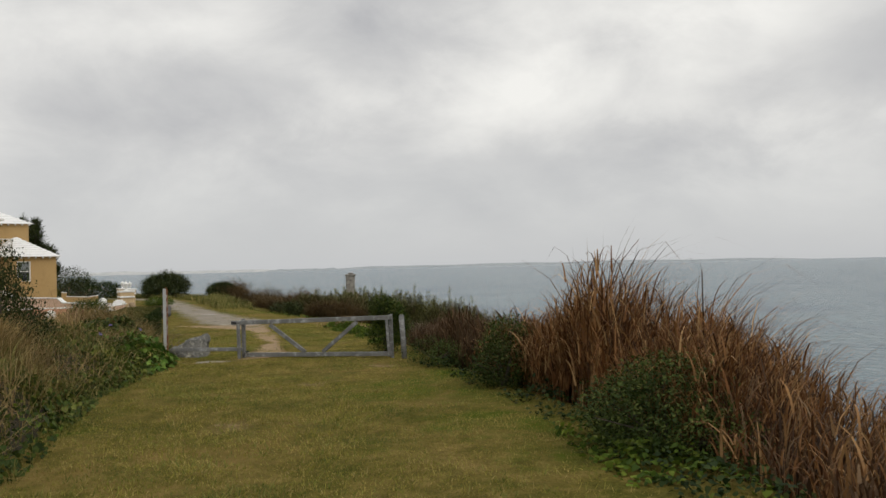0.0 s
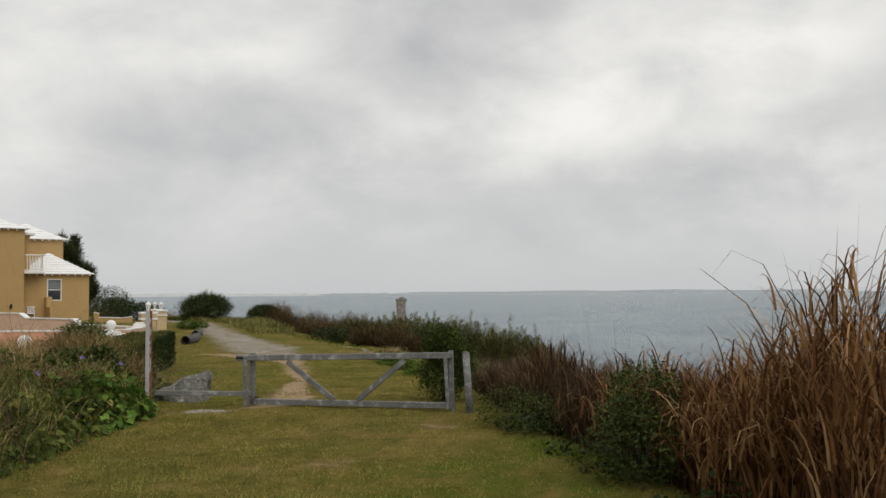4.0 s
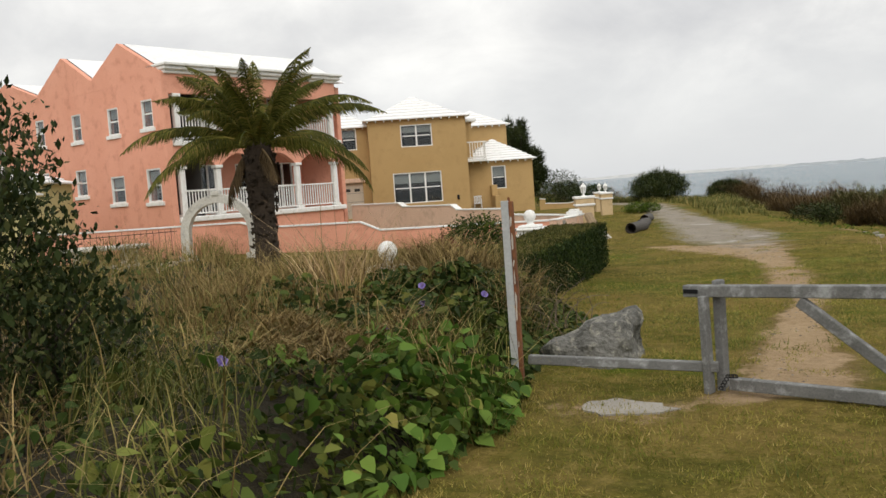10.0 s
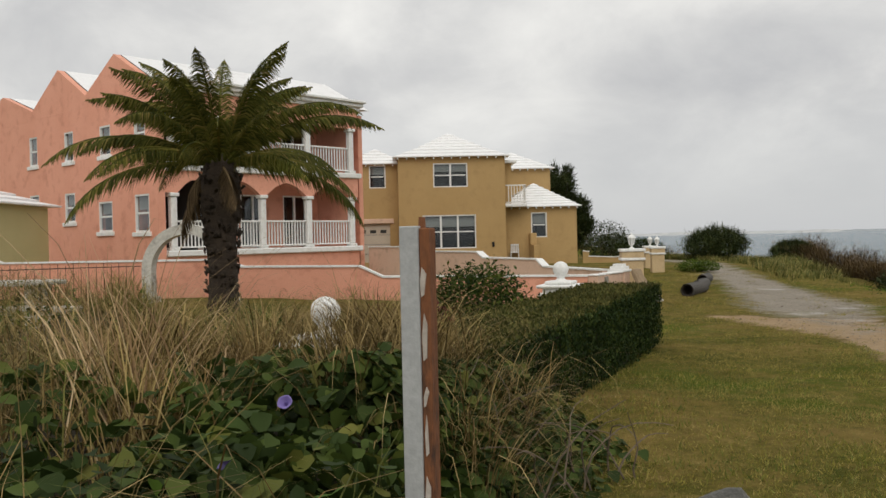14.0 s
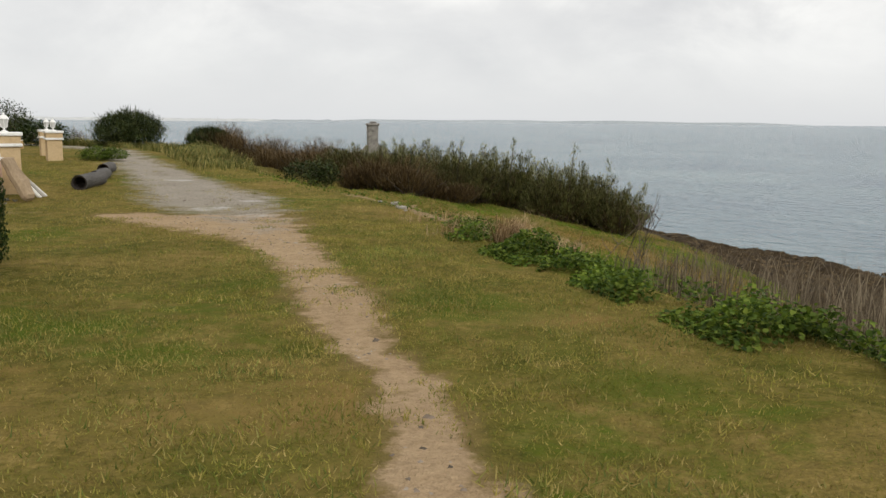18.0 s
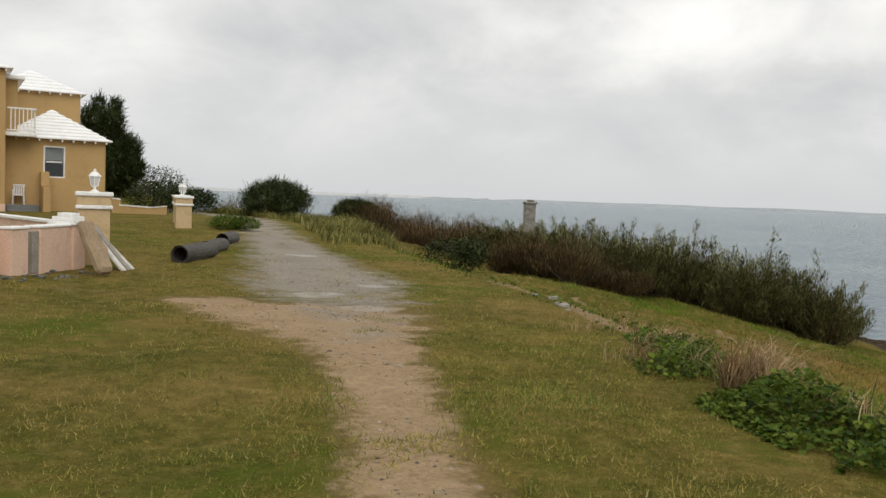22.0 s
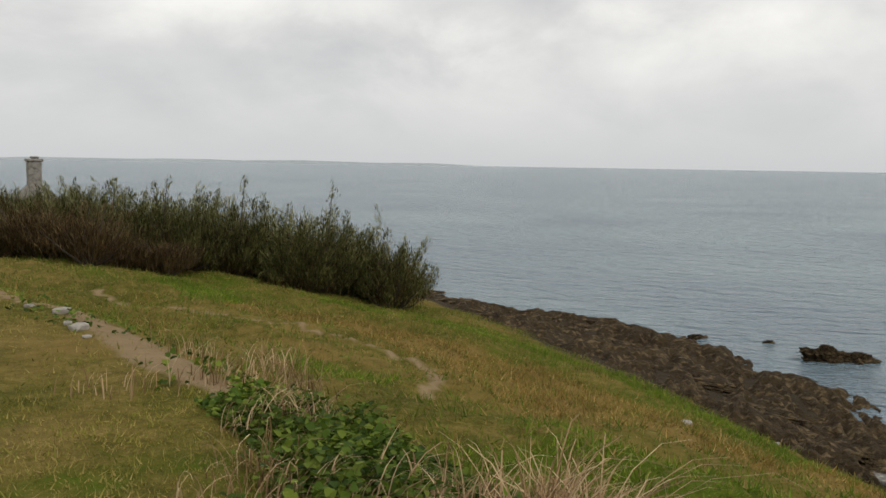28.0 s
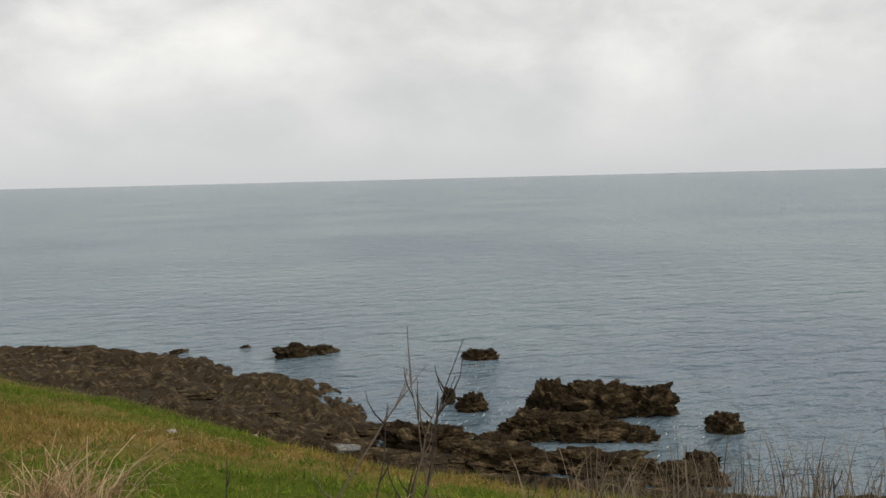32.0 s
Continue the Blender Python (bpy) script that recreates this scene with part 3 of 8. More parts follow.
def ground_sheet():
    def steps(stops):
        out = []
        for a, b, s in stops:
            out += list(np.arange(a, b, s))
        return np.array(out + [stops[-1][1]])

    xs = steps([(-4200, -600, 900), (-600, -120, 80), (-120, -40, 8), (-40, -13, 1.0), (-13, 17, 0.2), (17, 40, 1.5), (40, 120, 10), (120, 600, 80), (600, 4200, 900)])
    ys = steps([(-4200, -600, 900), (-600, -80, 80), (-80, -8, 4), (-8, 48, 0.2), (48, 70, 0.8), (70, 130, 2), (130, 600, 60), (600, 4200, 900)])
    X, Y = np.meshgrid(xs, ys)
    Z = land(X, Y)
    nx, ny = len(xs), len(ys)
    i = (np.arange(ny - 1)[:, None] * nx + np.arange(nx - 1)[None, :]).ravel()
    loops = np.stack([i, i + 1, i + nx + 1, i + nx], 1).ravel()
    me = np_mesh("ground", np.stack([X, Y, Z], -1).reshape(-1, 3), np.full(len(i), 4), loops)
    x, y = X.ravel(), Y.ravel()
    d, q = shore_distance(x, y)
    masks = {
        "dirt": np.maximum.reduce([along(x, y, FOOTPATH), along(x, y, DIRT_LOBE)] + [0.75 * np.exp(-(((x - a) / c) ** 2 + ((y - b) / e) ** 2)) for a, b, c, e in BARE]),
        "road": along(x, y, TRACK) * np.interp(y, [28.0, 30.0, 32.5, 34.0], [0.42, 0.55, 0.8, 1.0]),
        "pale": sum(0.75 * np.exp(-(((x - a) / 0.34) ** 2 + ((y - b) / 0.22) ** 2)) for a, b in [(-8.19, 32.24), (-7.10, 30.75), (-6.68, 30.84), (-7.77, 33.84), (-7.07, 32.75), (-11.13, 38.86), (-6.61, 29.29), (-8.17, 32.30), (-11.21, 38.98)]) + 0.3 * np.exp(-(((x + 8.1) / 0.9) ** 2 + ((y - 31.9) / 0.5) ** 2)) + 0.45 * np.exp(-(((x + 6.2) / 0.7) ** 2 + ((y - 30.6) / 0.5) ** 2)) + 0.15 * (y > 33),
        "cut": np.maximum.reduce([0.42 * along(x, y, SOIL), along(x, y, CUT), 0.72 * along(x, y, LOWER_TRAIL)]),
        "rock": np.clip((q - 0.93) / 0.14, 0, 1),
        "lush": np.maximum.reduce([0.8 * along(x, y, g) for g in GREENS] + [0.62 * fbm(x, y, 0.45, 3.0), 0.6 * np.exp(-((x + 1.4) / 1.2) ** 2 - ((y - 26) / 5) ** 2), 0.6 * fbm(x, y, 0.8, 1.0) * (y < 15) * np.exp(-((x - np.interp(y, [0, 4, 9, 14], [-1.3, -1.3, -2.7, -3.3])) / 0.4) ** 2)]),
        "dry": np.maximum(0.85 * along(x, y, GOLD), 0.58 * fbm(x, y, 0.5, 8.0)),
    }
    for name, v in masks.items():
        me.attributes.new(name, "FLOAT", "POINT").data.foreach_set("value", v.astype(np.float32))
    return tagged(obj("ground", me, M["ground"], smooth=True), "grassy coastal land with a worn dirt path and grey gravel track", "ground", kind="structure")


ground_sheet()


def sea():
    n, rings = 96, [0.5, 8, 16, 26, 40, 60, 90, 140, 220, 360, 600, 1000, 1700, 2800, 4600]
    V = [(10, 40, SEA_Z)]
    for r in rings:
        V += [(10 + r * math.cos(2 * math.pi * i / n), 40 + r * math.sin(2 * math.pi * i / n), SEA_Z) for i in range(n)]
    F = [(0, 1 + i, 1 + (i + 1) % n) for i in range(n)]
    for k in range(len(rings) - 1):
        a, b = 1 + k * n, 1 + (k + 1) * n
        F += [(a + i, b + i, b + (i + 1) % n, a + (i + 1) % n) for i in range(n)]
    me = bpy.data.meshes.new("water")
    me.from_pydata(V, [], F)
    tagged(obj("water", me, M["sea"]), "grey-green sea with small ripples under a dull sky", "sea", kind="structure")


sea()


# ---- the gate and what stands round it ----
def field_gate():
    a, b = Vector((-2.62, 14.84, 0)), Vector((0.52, 14.42, 0))
    L = (b - a).length
    g = thing("field_gate", (*a.xy, 0), "low weathered grey timber gate with two diagonal braces", "gate", rz=math.degrees(math.atan2(b.y - a.y, b.x - a.x)))
    z0 = 0.02
    part("top_rail", beam(bmesh.new(), (-0.27, 0, 0.725), (L - 0.06, 0, 0.80), 0.075, 0.085), M["timber"], g)
    part("bottom_rail", beam(bmesh.new(), (0.05, 0, 0.075), (L - 0.08, 0, 0.085), 0.07, 0.085), M["timber"], g)
    part("stile", beam(bmesh.new(), (-0.085, -0.06, z0 - 0.02), (-0.10, -0.06, 0.70), 0.085, 0.05), M["timber"], g, "paler front board of the stile")
    part("stile", beam(bmesh.new(), (-0.04, 0.07, -0.1), (-0.045, 0.07, 0.80), 0.09, 0.06), M["timber"], g)
    part("stile", beam(bmesh.new(), (L - 0.12, -0.06, 0.04), (L - 0.16, -0.06, 0.76), 0.07, 0.045), M["timber"], g)
    part("brace", beam(bmesh.new(), (0.56, -0.01, 0.68), (1.30, -0.01, 0.13), 0.055, 0.075), M["timber"], g)
    part("brace", beam(bmesh.new(), (L - 0.78, -0.01, 0.72), (L - 1.50, -0.01, 0.13), 0.055, 0.075), M["timber"], g)
    bm = bmesh.new()
    for k in range(9):
        c = Vector((0.02 + 0.014 * k, -0.10, 0.10 - 0.018 * abs(k - 4) * 0.6 + 0.012 * k))
        ring = [c + Vector((0.016 * math.cos(i * math.pi / 4), 0.004 * (k % 2), 0.012 * math.sin(i * math.pi / 4))) for i in range(8)]
        for i in range(8):
            tube(bm, ring[i], ring[(i + 1) % 8], 0.004, 0.004, 5, False)
    part("chain", bm, M["iron"], g, "short rusty chain at the foot of the gate")
    bm = bmesh.new()
    box(bm, -0.26, -0.15, -0.045, -0.0378, 0.712, 0.742)
    part("latch", bm, M["iron"], g, "dark latch slot in the rail's end")
    p = thing("gate_post", (0.70, 14.26, -0.04), "leaning round grey gate post beside brown reeds", "post")
    bm = bmesh.new()
    tube(bm, (0.02, 0, -0.2), (-0.04, 0, 0.88), 0.055, 0.05, 12)
    tube(bm, (-0.04, 0, 0.88), (-0.041, 0, 0.90), 0.05, 0.035, 12)
    part("shaft", bm, M["timber"], p, smooth=True)
    q = thing("post", (0.44, 14.50, 0), "short square timber post with pale top behind the gate", "post")
    part("shaft", beam(bmesh.new(), (0, 0, -0.1), (-0.02, 0, 0.86), 0.07, 0.07), M["timber"], q)


field_gate()


def steel_post():
    p = thing("steel_post", (-4.12, 14.52, 0), "upright channel post, grey paint on one side, rust on the other", "post", rz=18)
    bm = bmesh.new(); box(bm, -0.050, 0.008, -0.030, 0.024, 0.02, 1.46, 0.003); part("painted_side", bm, M["post"], p)
    bm = bmesh.new(); box(bm, 0.0085, 0.040, -0.027, 0.026, 0.02, 1.454, 0.004); part("web", bm, M["rust"], p, "deep rust-brown web")
    rnd = random.Random(4)
    for k in range(7):
        z = 0.35 + 0.15 * k + rnd.uniform(-0.05, 0.05)
        bm = bmesh.new()
        s = rnd.uniform(0.03, 0.11)
        vs = [bm.verts.new((0.012 + rnd.uniform(0, 0.008) + dx * 0.6, -0.0305, z + dz)) for dx, dz in ((0, 0), (0.014, 0.1 * s), (0.020, s), (0.008, 1.3 * s), (-0.002, 0.7 * s))]
        bm.faces.new(vs)
        r = bmesh.ops.extrude_face_region(bm, geom=list(bm.faces))
        bmesh.ops.translate(bm, vec=(0, 0.004, 0), verts=[v for v in r["geom"] if isinstance(v, bmesh.types.BMVert)])
        part("paint_flake", bm, M["flake"], p)
    bm = bmesh.new()
    tube(bm, (0.008, 0.004, 1.452), (0.008, 0.004, 1.485), 0.012, 0.010, 8)
    part("bolt", bm, M["rust"], p)
    r = thing("low_rail", (-4.05, 14.50, 0.0), "low square grey rail between the post and the gate", "rail")
    part("bar", beam(bmesh.new(), (0.04, 0, 0.235), (1.40, 0.32, 0.19), 0.06, 0.07), M["timber"], r)


steel_post()


def lumpy(bm, size, seed, rough=0.2, sub=3, flat=0.0, strata=0.0, crag=0.0):
    """A rock: an icosphere pushed in and out, with flattened faces."""
    r = bmesh.ops.create_icosphere(bm, subdivisions=sub, radius=1.0)
    for v in r["verts"]:
        p = v.co.copy()
        n = noise.noise(p * 1.3 + Vector((seed, 0, 0))) + 0.5 * noise.noise(p * 3.1 + Vector((0, seed, 0))) + 0.25 * noise.noise(p * 7.0 + Vector((seed, seed, 0)))
        p = p * (1 + rough * n)
        lim = 0.78 if not crag else 0.95
        for axis in range(3):
            p[axis] = max(-lim, min(lim, p[axis]))
        if crag:
            d = p.normalized()
            cut = abs(noise.noise(d * 2.2 + Vector((seed, 1, 0)))) * 1.4 + 0.7 * abs(noise.noise(d * 5.0 + Vector((0, seed, 2)))) + 0.45 * abs(noise.noise(d * 11.0 + Vector((2, 0, seed))))
            p = p * (1 + crag * (0.45 - cut))
        if strata:
            p.x *= 1 + strata * math.sin(p.z * 9 + seed + 1.5 * noise.noise(p * 2))
            p.y *= 1 + strata * math.sin(p.z * 9 + seed + 1.5 * noise.noise(p * 2))
        if flat and p.z < flat:
            p.z = flat
        v.co = Vector((p.x * size[0], p.y * size[1], p.z * size[2]))
    return bm


def boulder(name, at, size, seed, material, label, rz=0, rough=0.22, sub=3, strata=0.0, category="rock", group="", crag=0.0):
    me_bm = bmesh.new()
    lumpy(me_bm, size, seed, rough, sub, 0, strata, crag)
    ob = part(name, me_bm, material, None)
    ob.matrix_world = pose(*at, 0, 0, rz)
    return tagged(ob, label, category, group)


def gate_boulder():
    bm = bmesh.new()
    for p in ((0.37, -0.26, -0.4), (0.39, 0.18, -0.4), (0.38, -0.24, 0.24), (0.37, 0.16, 0.36), (0.28, -0.20, 0.38), (0.31, 0.10, 0.44), (0.04, -0.24, 0.36), (0.06, 0.10, 0.42), (0.10, -0.38, 0.20), (0.20, -0.40, -0.4), (-0.12, -0.38, -0.4), (-0.28, -0.30, 0.18), (-0.56, -0.14, 0.08), (-0.60, 0.1, -0.4), (-0.34, 0.30, 0.16), (0.1, 0.36, 0.30), (0.1, 0.38, -0.4)):
        bm.verts.new(p)
    r = bmesh.ops.convex_hull(bm, input=bm.verts[:])
    bmesh.ops.delete(bm, geom=[v for v in bm.verts if not v.link_faces], context="VERTS")
    bmesh.ops.triangulate(bm, faces=bm.faces[:])
    for _ in range(4):
        bmesh.ops.subdivide_edges(bm, edges=[e for e in bm.edges if e.calc_length() > 0.035], cuts=1, use_grid_fill=True)
        bmesh.ops.triangulate(bm, faces=[f for f in bm.faces if len(f.verts) > 3])
    bm.normal_update()
    for v in bm.verts:
        q = v.co * 3.1
        v.co += v.normal * (0.06 * noise.fractal(q, 1.0, 2.0, 4) - 0.05 * max(0, noise.noise(v.co * 9) - 0.25))
    ob = part("boulder", bm, M["rock"], None)
    ob.matrix_world = pose(-4.04, 15.78, -0.03, 0, 0, 6)
    tagged(ob, "grey limestone boulder with pale stains, half under trailing plants", "rock")


gate_boulder()


def gate_slab():
    bm = bmesh.new()
    rnd = random.Random(8)
    n = 18
    top = []
    for i in range(n):
        a = 2 * math.pi * i / n
        r = 1 + rnd.uniform(-0.22, 0.12)
        x, y = -3.10 + 0.34 * r * math.cos(a), 14.22 + 0.25 * r * math.sin(a)
        top.append(bm.verts.new((x, y, lz(x, y) + 0.012)))
    f = bm.faces.new(top)
    r = bmesh.ops.extrude_face_region(bm, geom=[f])
    bmesh.ops.translate(bm, vec=(0, 0, -0.08), verts=[v for v in r["geom"] if isinstance(v, bmesh.types.BMVert)])
    tagged(part("concrete_slab", bm, M["concrete"], None), "worn flat concrete slab flush with the turf by the gate", "slab")


gate_slab()


# ---- garden walls, pillars and logs ----
def garden_wall(name, a, b, stops, base, thick, material, label, ledge=0.03):
    """A wall from a to b whose top steps at the given distances: (from, to, height at from, height at to)."""
    a, b = Vector(a), Vector(b)
    w = thing(name, (a.x, a.y, 0), label, "wall", kind="structure", rz=math.degrees(math.atan2(b.y - a.y, b.x - a.x)))
    for s0, s1, h0, h1 in stops:
        for nm, y0, y1, zt, zb, mt in (("wall_section", 0, thick, 0.0, None, material), ("coping", -ledge, thick + ledge, 0.045, 0.002, M["white"])):
            bm = bmesh.new()
            vs = []
            for y in (y0, y1):
                vs.append([bm.verts.new((s, y, z)) for s, z in ((s0, base if zb is None else h0 + zb), (s1, base if zb is None else h1 + zb), (s1, h1 + zt), (s0, h0 + zt))])
            bm.faces.new(vs[0]); bm.faces.new(vs[1][::-1])
            for i in range(4):
                bm.faces.new((vs[0][i], vs[0][(i + 1) % 4], vs[1][(i + 1) % 4], vs[1][i]))
            part(nm, bm, mt, w)
    return w


garden_wall("wall_pink", (-12.5, 30.7), (-32.8, 18.0), [(0.15, 4.9, 0.48, 0.54), (4.9, 5.45, 0.54, 0.80), (5.45, 8.3, 0.80, 0.84), (8.3, 8.9, 0.84, 1.02), (8.9, 14.5, 1.02, 1.04), (14.5, 15.0, 1.04, 1.22), (15.0, 23.9, 1.22, 1.25)], -0.6, 0.2, M["pink"], "pink stucco garden wall with white stepped coping")
garden_wall("wall_cream", (-13.15, 33.05), (-25.6, 37.3), [(0.3, 2.7, 0.50, 0.56), (2.7, 3.0, 0.56, 0.76), (3.0, 5.6, 0.76, 0.79), (5.6, 5.95, 0.79, 0.97), (5.95, 9.1, 0.97, 0.99), (9.1, 9.45, 0.99, 1.14), (9.45, 13.1, 1.14, 1.16)], -0.6, 0.2, M["cream"], "cream-pink stucco garden wall with white stepped coping")


def wall_end():
    w = thing("wall_stub", (-12.55, 30.75, -0.5), "short broken cream wall beside the drive with a grey block in its gap", "wall", kind="structure", rz=98)
    for s0, s1, h in ((0.0, 0.45, 0.98), (0.78, 1.75, 0.98)):
        bm = bmesh.new()
        box(bm, s0, s1, -0.12, 0.12, 0, h, 0.012)
        part("wall_section", bm, M["cream"], w)
        bm = bmesh.new()
        box(bm, s0 - 0.02, s1 + 0.02, -0.14, 0.14, h + 0.002, h + 0.04, 0.008)
        part("coping", bm, M["white"], w)
    bm = bmesh.new()
    box(bm, 0.452, 0.778, -0.09, 0.09, 0, 0.28, 0.01)
    part("wall_section", bm, M["cream"], w)
    bm = bmesh.new()
    box(bm, 0.60, 0.775, -0.10, 0.10, 0.282, 0.94, 0.012)
    part("block", bm, M["concrete"], w, "grey concrete block")
    p = thing("pier", (-12.85, 32.65, -0.5), "small cream pier with a stepped white cap at the wall's end", "pier", rz=8)
    for s, z0, z1, mt in ((0.20, 0, 1.0, "cream"), (0.24, 1.002, 1.06, "white"), (0.19, 1.062, 1.14, "white"), (0.13, 1.142, 1.20, "white")):
        bm = bmesh.new()
        box(bm, -s, s, -s, s, z0, z1, 0.01)
        part("shaft" if z0 == 0 else "cap", bm, M[mt], p)
    t = thing("driftwood_plank", (-12.0, 31.95, lz(-12.0, 31.95) - 0.03), "thick brown weathered driftwood slab leaning on the wall", "plank", rz=5)
    bm = bmesh.new()
    beam(bm, (0.42, -0.12, 0.10), (-0.12, 0.06, 0.86), 0.30, 0.17, 0.05)
    bmesh.ops.subdivide_edges(bm, edges=bm.edges[:], cuts=4, use_grid_fill=True)
    for v in bm.verts:
        v.co += Vector((noise.noise(v.co * 3.0), noise.noise(v.co * 3.0 + Vector((5, 0, 0))), noise.noise(v.co * 3.0 + Vector((0, 5, 0))))) * 0.05
    part("plank", bm, M["driftwood"], t)
    t = thing("white_boards", (-11.85, 32.75, lz(-11.85, 32.75) - 0.02), "loose white and grey boards leaning beside the pillar", "board", rz=8)
    for k, (dy, tilt, mt) in enumerate(((0.0, -42, "oldwhite"), (0.18, -40, "concrete"), (0.34, -45, "oldwhite"))):
        bm = bmesh.new()
        box(bm, -0.018, 0.018, -0.07, 0.07, 0, 0.95, 0.004, pose(0.0, dy, 0.02, 0, tilt, 4 * k))
        part("board", bm, M[mt], t)
    rnd = random.Random(12)
    for k in range(34):
        s = rnd.uniform(0.02, 0.055)
        x, y = -12.15 + rnd.uniform(-0.45, 0.35), 31.2 + rnd.uniform(-0.9, 1.0)
        boulder("rubble_stone", (x, y, lz(x, y) + s * 0.4), (s * 1.4, s, s * 0.7), k, M["rock"], "small loose rubble stone at the wall's foot", k * 40, 0.2, 1, group="rubble at the wall")


wall_end()


def lamp_pillar(at, base, top, wide, label):
    p = thing("gate_pillar", (*at, base), label, "pillar", "drive pillars", rz=34)
    h = top - base
    bm = bmesh.new(); box(bm, -wide / 2, wide / 2, -wide / 2, wide / 2, 0, h - 0.302, 0.012)
    part("shaft", bm, M["pillar"], p)
    for z0, z1, e in ((h - 0.30, h - 0.23, 0.045), (h - 0.075, h, 0.055)):
        bm = bmesh.new(); box(bm, -wide / 2 - e, wide / 2 + e, -wide / 2 - e, wide / 2 + e, z0, z1, 0.015)
        part("cap", bm, M["white"], p)
    bm = bmesh.new(); box(bm, -wide / 2 - 0.02, wide / 2 + 0.02, -wide / 2 - 0.02, wide / 2 + 0.02, h - 0.228, h - 0.077, 0.008)
    part("collar", bm, M["pillar"], p)
    l = thing("pillar_lamp", (*at, top), "white lantern with clear panes on a stuccoed pillar", "lamp", "pillar lamps")
    part("foot", lathe(bmesh.new(), [(0.075, 0.0), (0.07, 0.02), (0.025, 0.04), (0.022, 0.08), (0.06, 0.10)], 12), M["white"], l)
    part("pane", lathe(bmesh.new(), [(0.062, 0.101), (0.092, 0.25), (0.092, 0.27)], 6), M["frost"], l, "frosted lantern glass")
    bm = bmesh.new()
    for i in range(6):
        a = 2 * math.pi * i / 6
        tube(bm, (0.066 * math.cos(a), 0.066 * math.sin(a), 0.10), (0.097 * math.cos(a), 0.097 * math.sin(a), 0.272), 0.007, 0.007, 5)
    part("cage", bm, M["white"], l)
    part("hood", lathe(bmesh.new(), [(0.112, 0.272), (0.10, 0.29), (0.055, 0.345), (0.02, 0.36), (0.026, 0.38), (0.012, 0.405)], 12), M["white"], l)


M["frost"] = plain("frosted_glass", (0.62, 0.62, 0.60), 0.25)
lamp_pillar((-12.89, 33.42), -0.55, 1.06, 0.52, "tan stucco gate pillar with double white cap")
lamp_pillar((-17.20, 44.20), -0.55, 0.94, 0.47, "tan stucco gate pillar standing in the grass by the drive")
lamp_pillar((-18.63, 46.6), -0.55, 0.94, 0.47, "tan stucco gate pillar standing in the grass by the drive")


def ball_pier(at, base, top, label):
    p = thing("ball_pier", (*at, base), label, "pier", "ball piers", rz=17)
    h = top - base
    bm = bmesh.new(); box(bm, -0.25, 0.25, -0.25, 0.25, 0, h - 0.62, 0.012); part("shaft", bm, M["white"], p)
    for e, z0, z1 in ((0.33, 0.618, 0.54), (0.27, 0.538, 0.46), (0.36, 0.458, 0.40), (0.24, 0.398, 0.34)):
        bm = bmesh.new(); box(bm, -e, e, -e, e, h - z0, h - z1, 0.02); part("moulding", bm, M["white"], p)
    part("neck", lathe(bmesh.new(), [(0.12, h - 0.339), (0.07, h - 0.30), (0.075, h - 0.26)], 14), M["white"], p)
    bm = bmesh.new(); bmesh.ops.create_uvsphere(bm, u_segments=18, v_segments=12, radius=0.14)
    bmesh.ops.translate(bm, vec=(0, 0, h - 0.14), verts=bm.verts)
    part("ball", bm, M["white"], p, smooth=True)


ball_pier((-10.58, 26.04), -0.3, 0.98, "white moulded garden pier topped with a ball")
ball_pier((-8.4, 18.25), -0.2, 0.92, "white moulded garden pier with a ball amid dry weeds")
garden_wall("wall_white", (-10.3, 25.8), (-7.1, 17.2), [(0.3, 8.8, 0.36, 0.40)], -0.4, 0.18, M["white"], "low white garden wall running behind the hedge")


def log(at, length, r, rz, label, seed):
    p = thing("log", at, label, "log", "logs by the drive", rz=rz)
    bm = bmesh.new()
    n, k = 18, 9
    rings = []
    for j in range(k + 1):
        y = length * j / k
        rings.append([])
        for i in range(n):
            a = 2 * math.pi * i / n
            rr = r * (1 + 0.10 * noise.noise(Vector((math.cos(a) * 1.5, y * 1.2, math.sin(a) * 1.5 + seed))) + 0.04 * noise.noise(Vector((math.cos(a) * 5, y * 4, math.sin(a) * 5 + seed))))
            rings[-1].append(bm.verts.new((rr * math.cos(a), y, r + rr * math.sin(a))))
    for a, b in zip(rings, rings[1:]):
        for i in range(n):
            bm.faces.new((a[i], a[(i + 1) % n], b[(i + 1) % n], b[i]))
    bm.faces.new(rings[-1])
    part("bark", bm, M["bark"], p)
    bm = bmesh.new()
    cut = [(0.99, 0.0), (0.84, 0.01), (0.80, 0.30), (0.2, 0.42)]
    cr = [[bm.verts.new((f * r * 0.98 * math.cos(2 * math.pi * i / n), d + 0.004, r + f * r * 0.98 * math.sin(2 * math.pi * i / n))) for i in range(n)] for f, d in cut]
    for a, b in zip(cr, cr[1:]):
        for i in range(n):
            bm.faces.new((a[i], a[(i + 1) % n], b[(i + 1) % n], b[i]))
    bm.faces.new(cr[-1])
    part("hollow_end", bm, M["char"], p, "dark hollowed end")


log((-12.05, 34.9, lz(-12.05, 34.9) - 0.02), 1.9, 0.175, 10, "dark grey cut log with black hollow end on grass", 1.0)
log((-12.75, 37.3, lz(-12.75, 37.3) - 0.02), 1.5, 0.16, 14, "dark grey cut log with black hollow end on grass", 4.0)
log((-13.55, 39.6, lz(-13.55, 39.6) - 0.02), 1.3, 0.16, 14, "dark grey cut log lying on the grass by the track", 7.0)


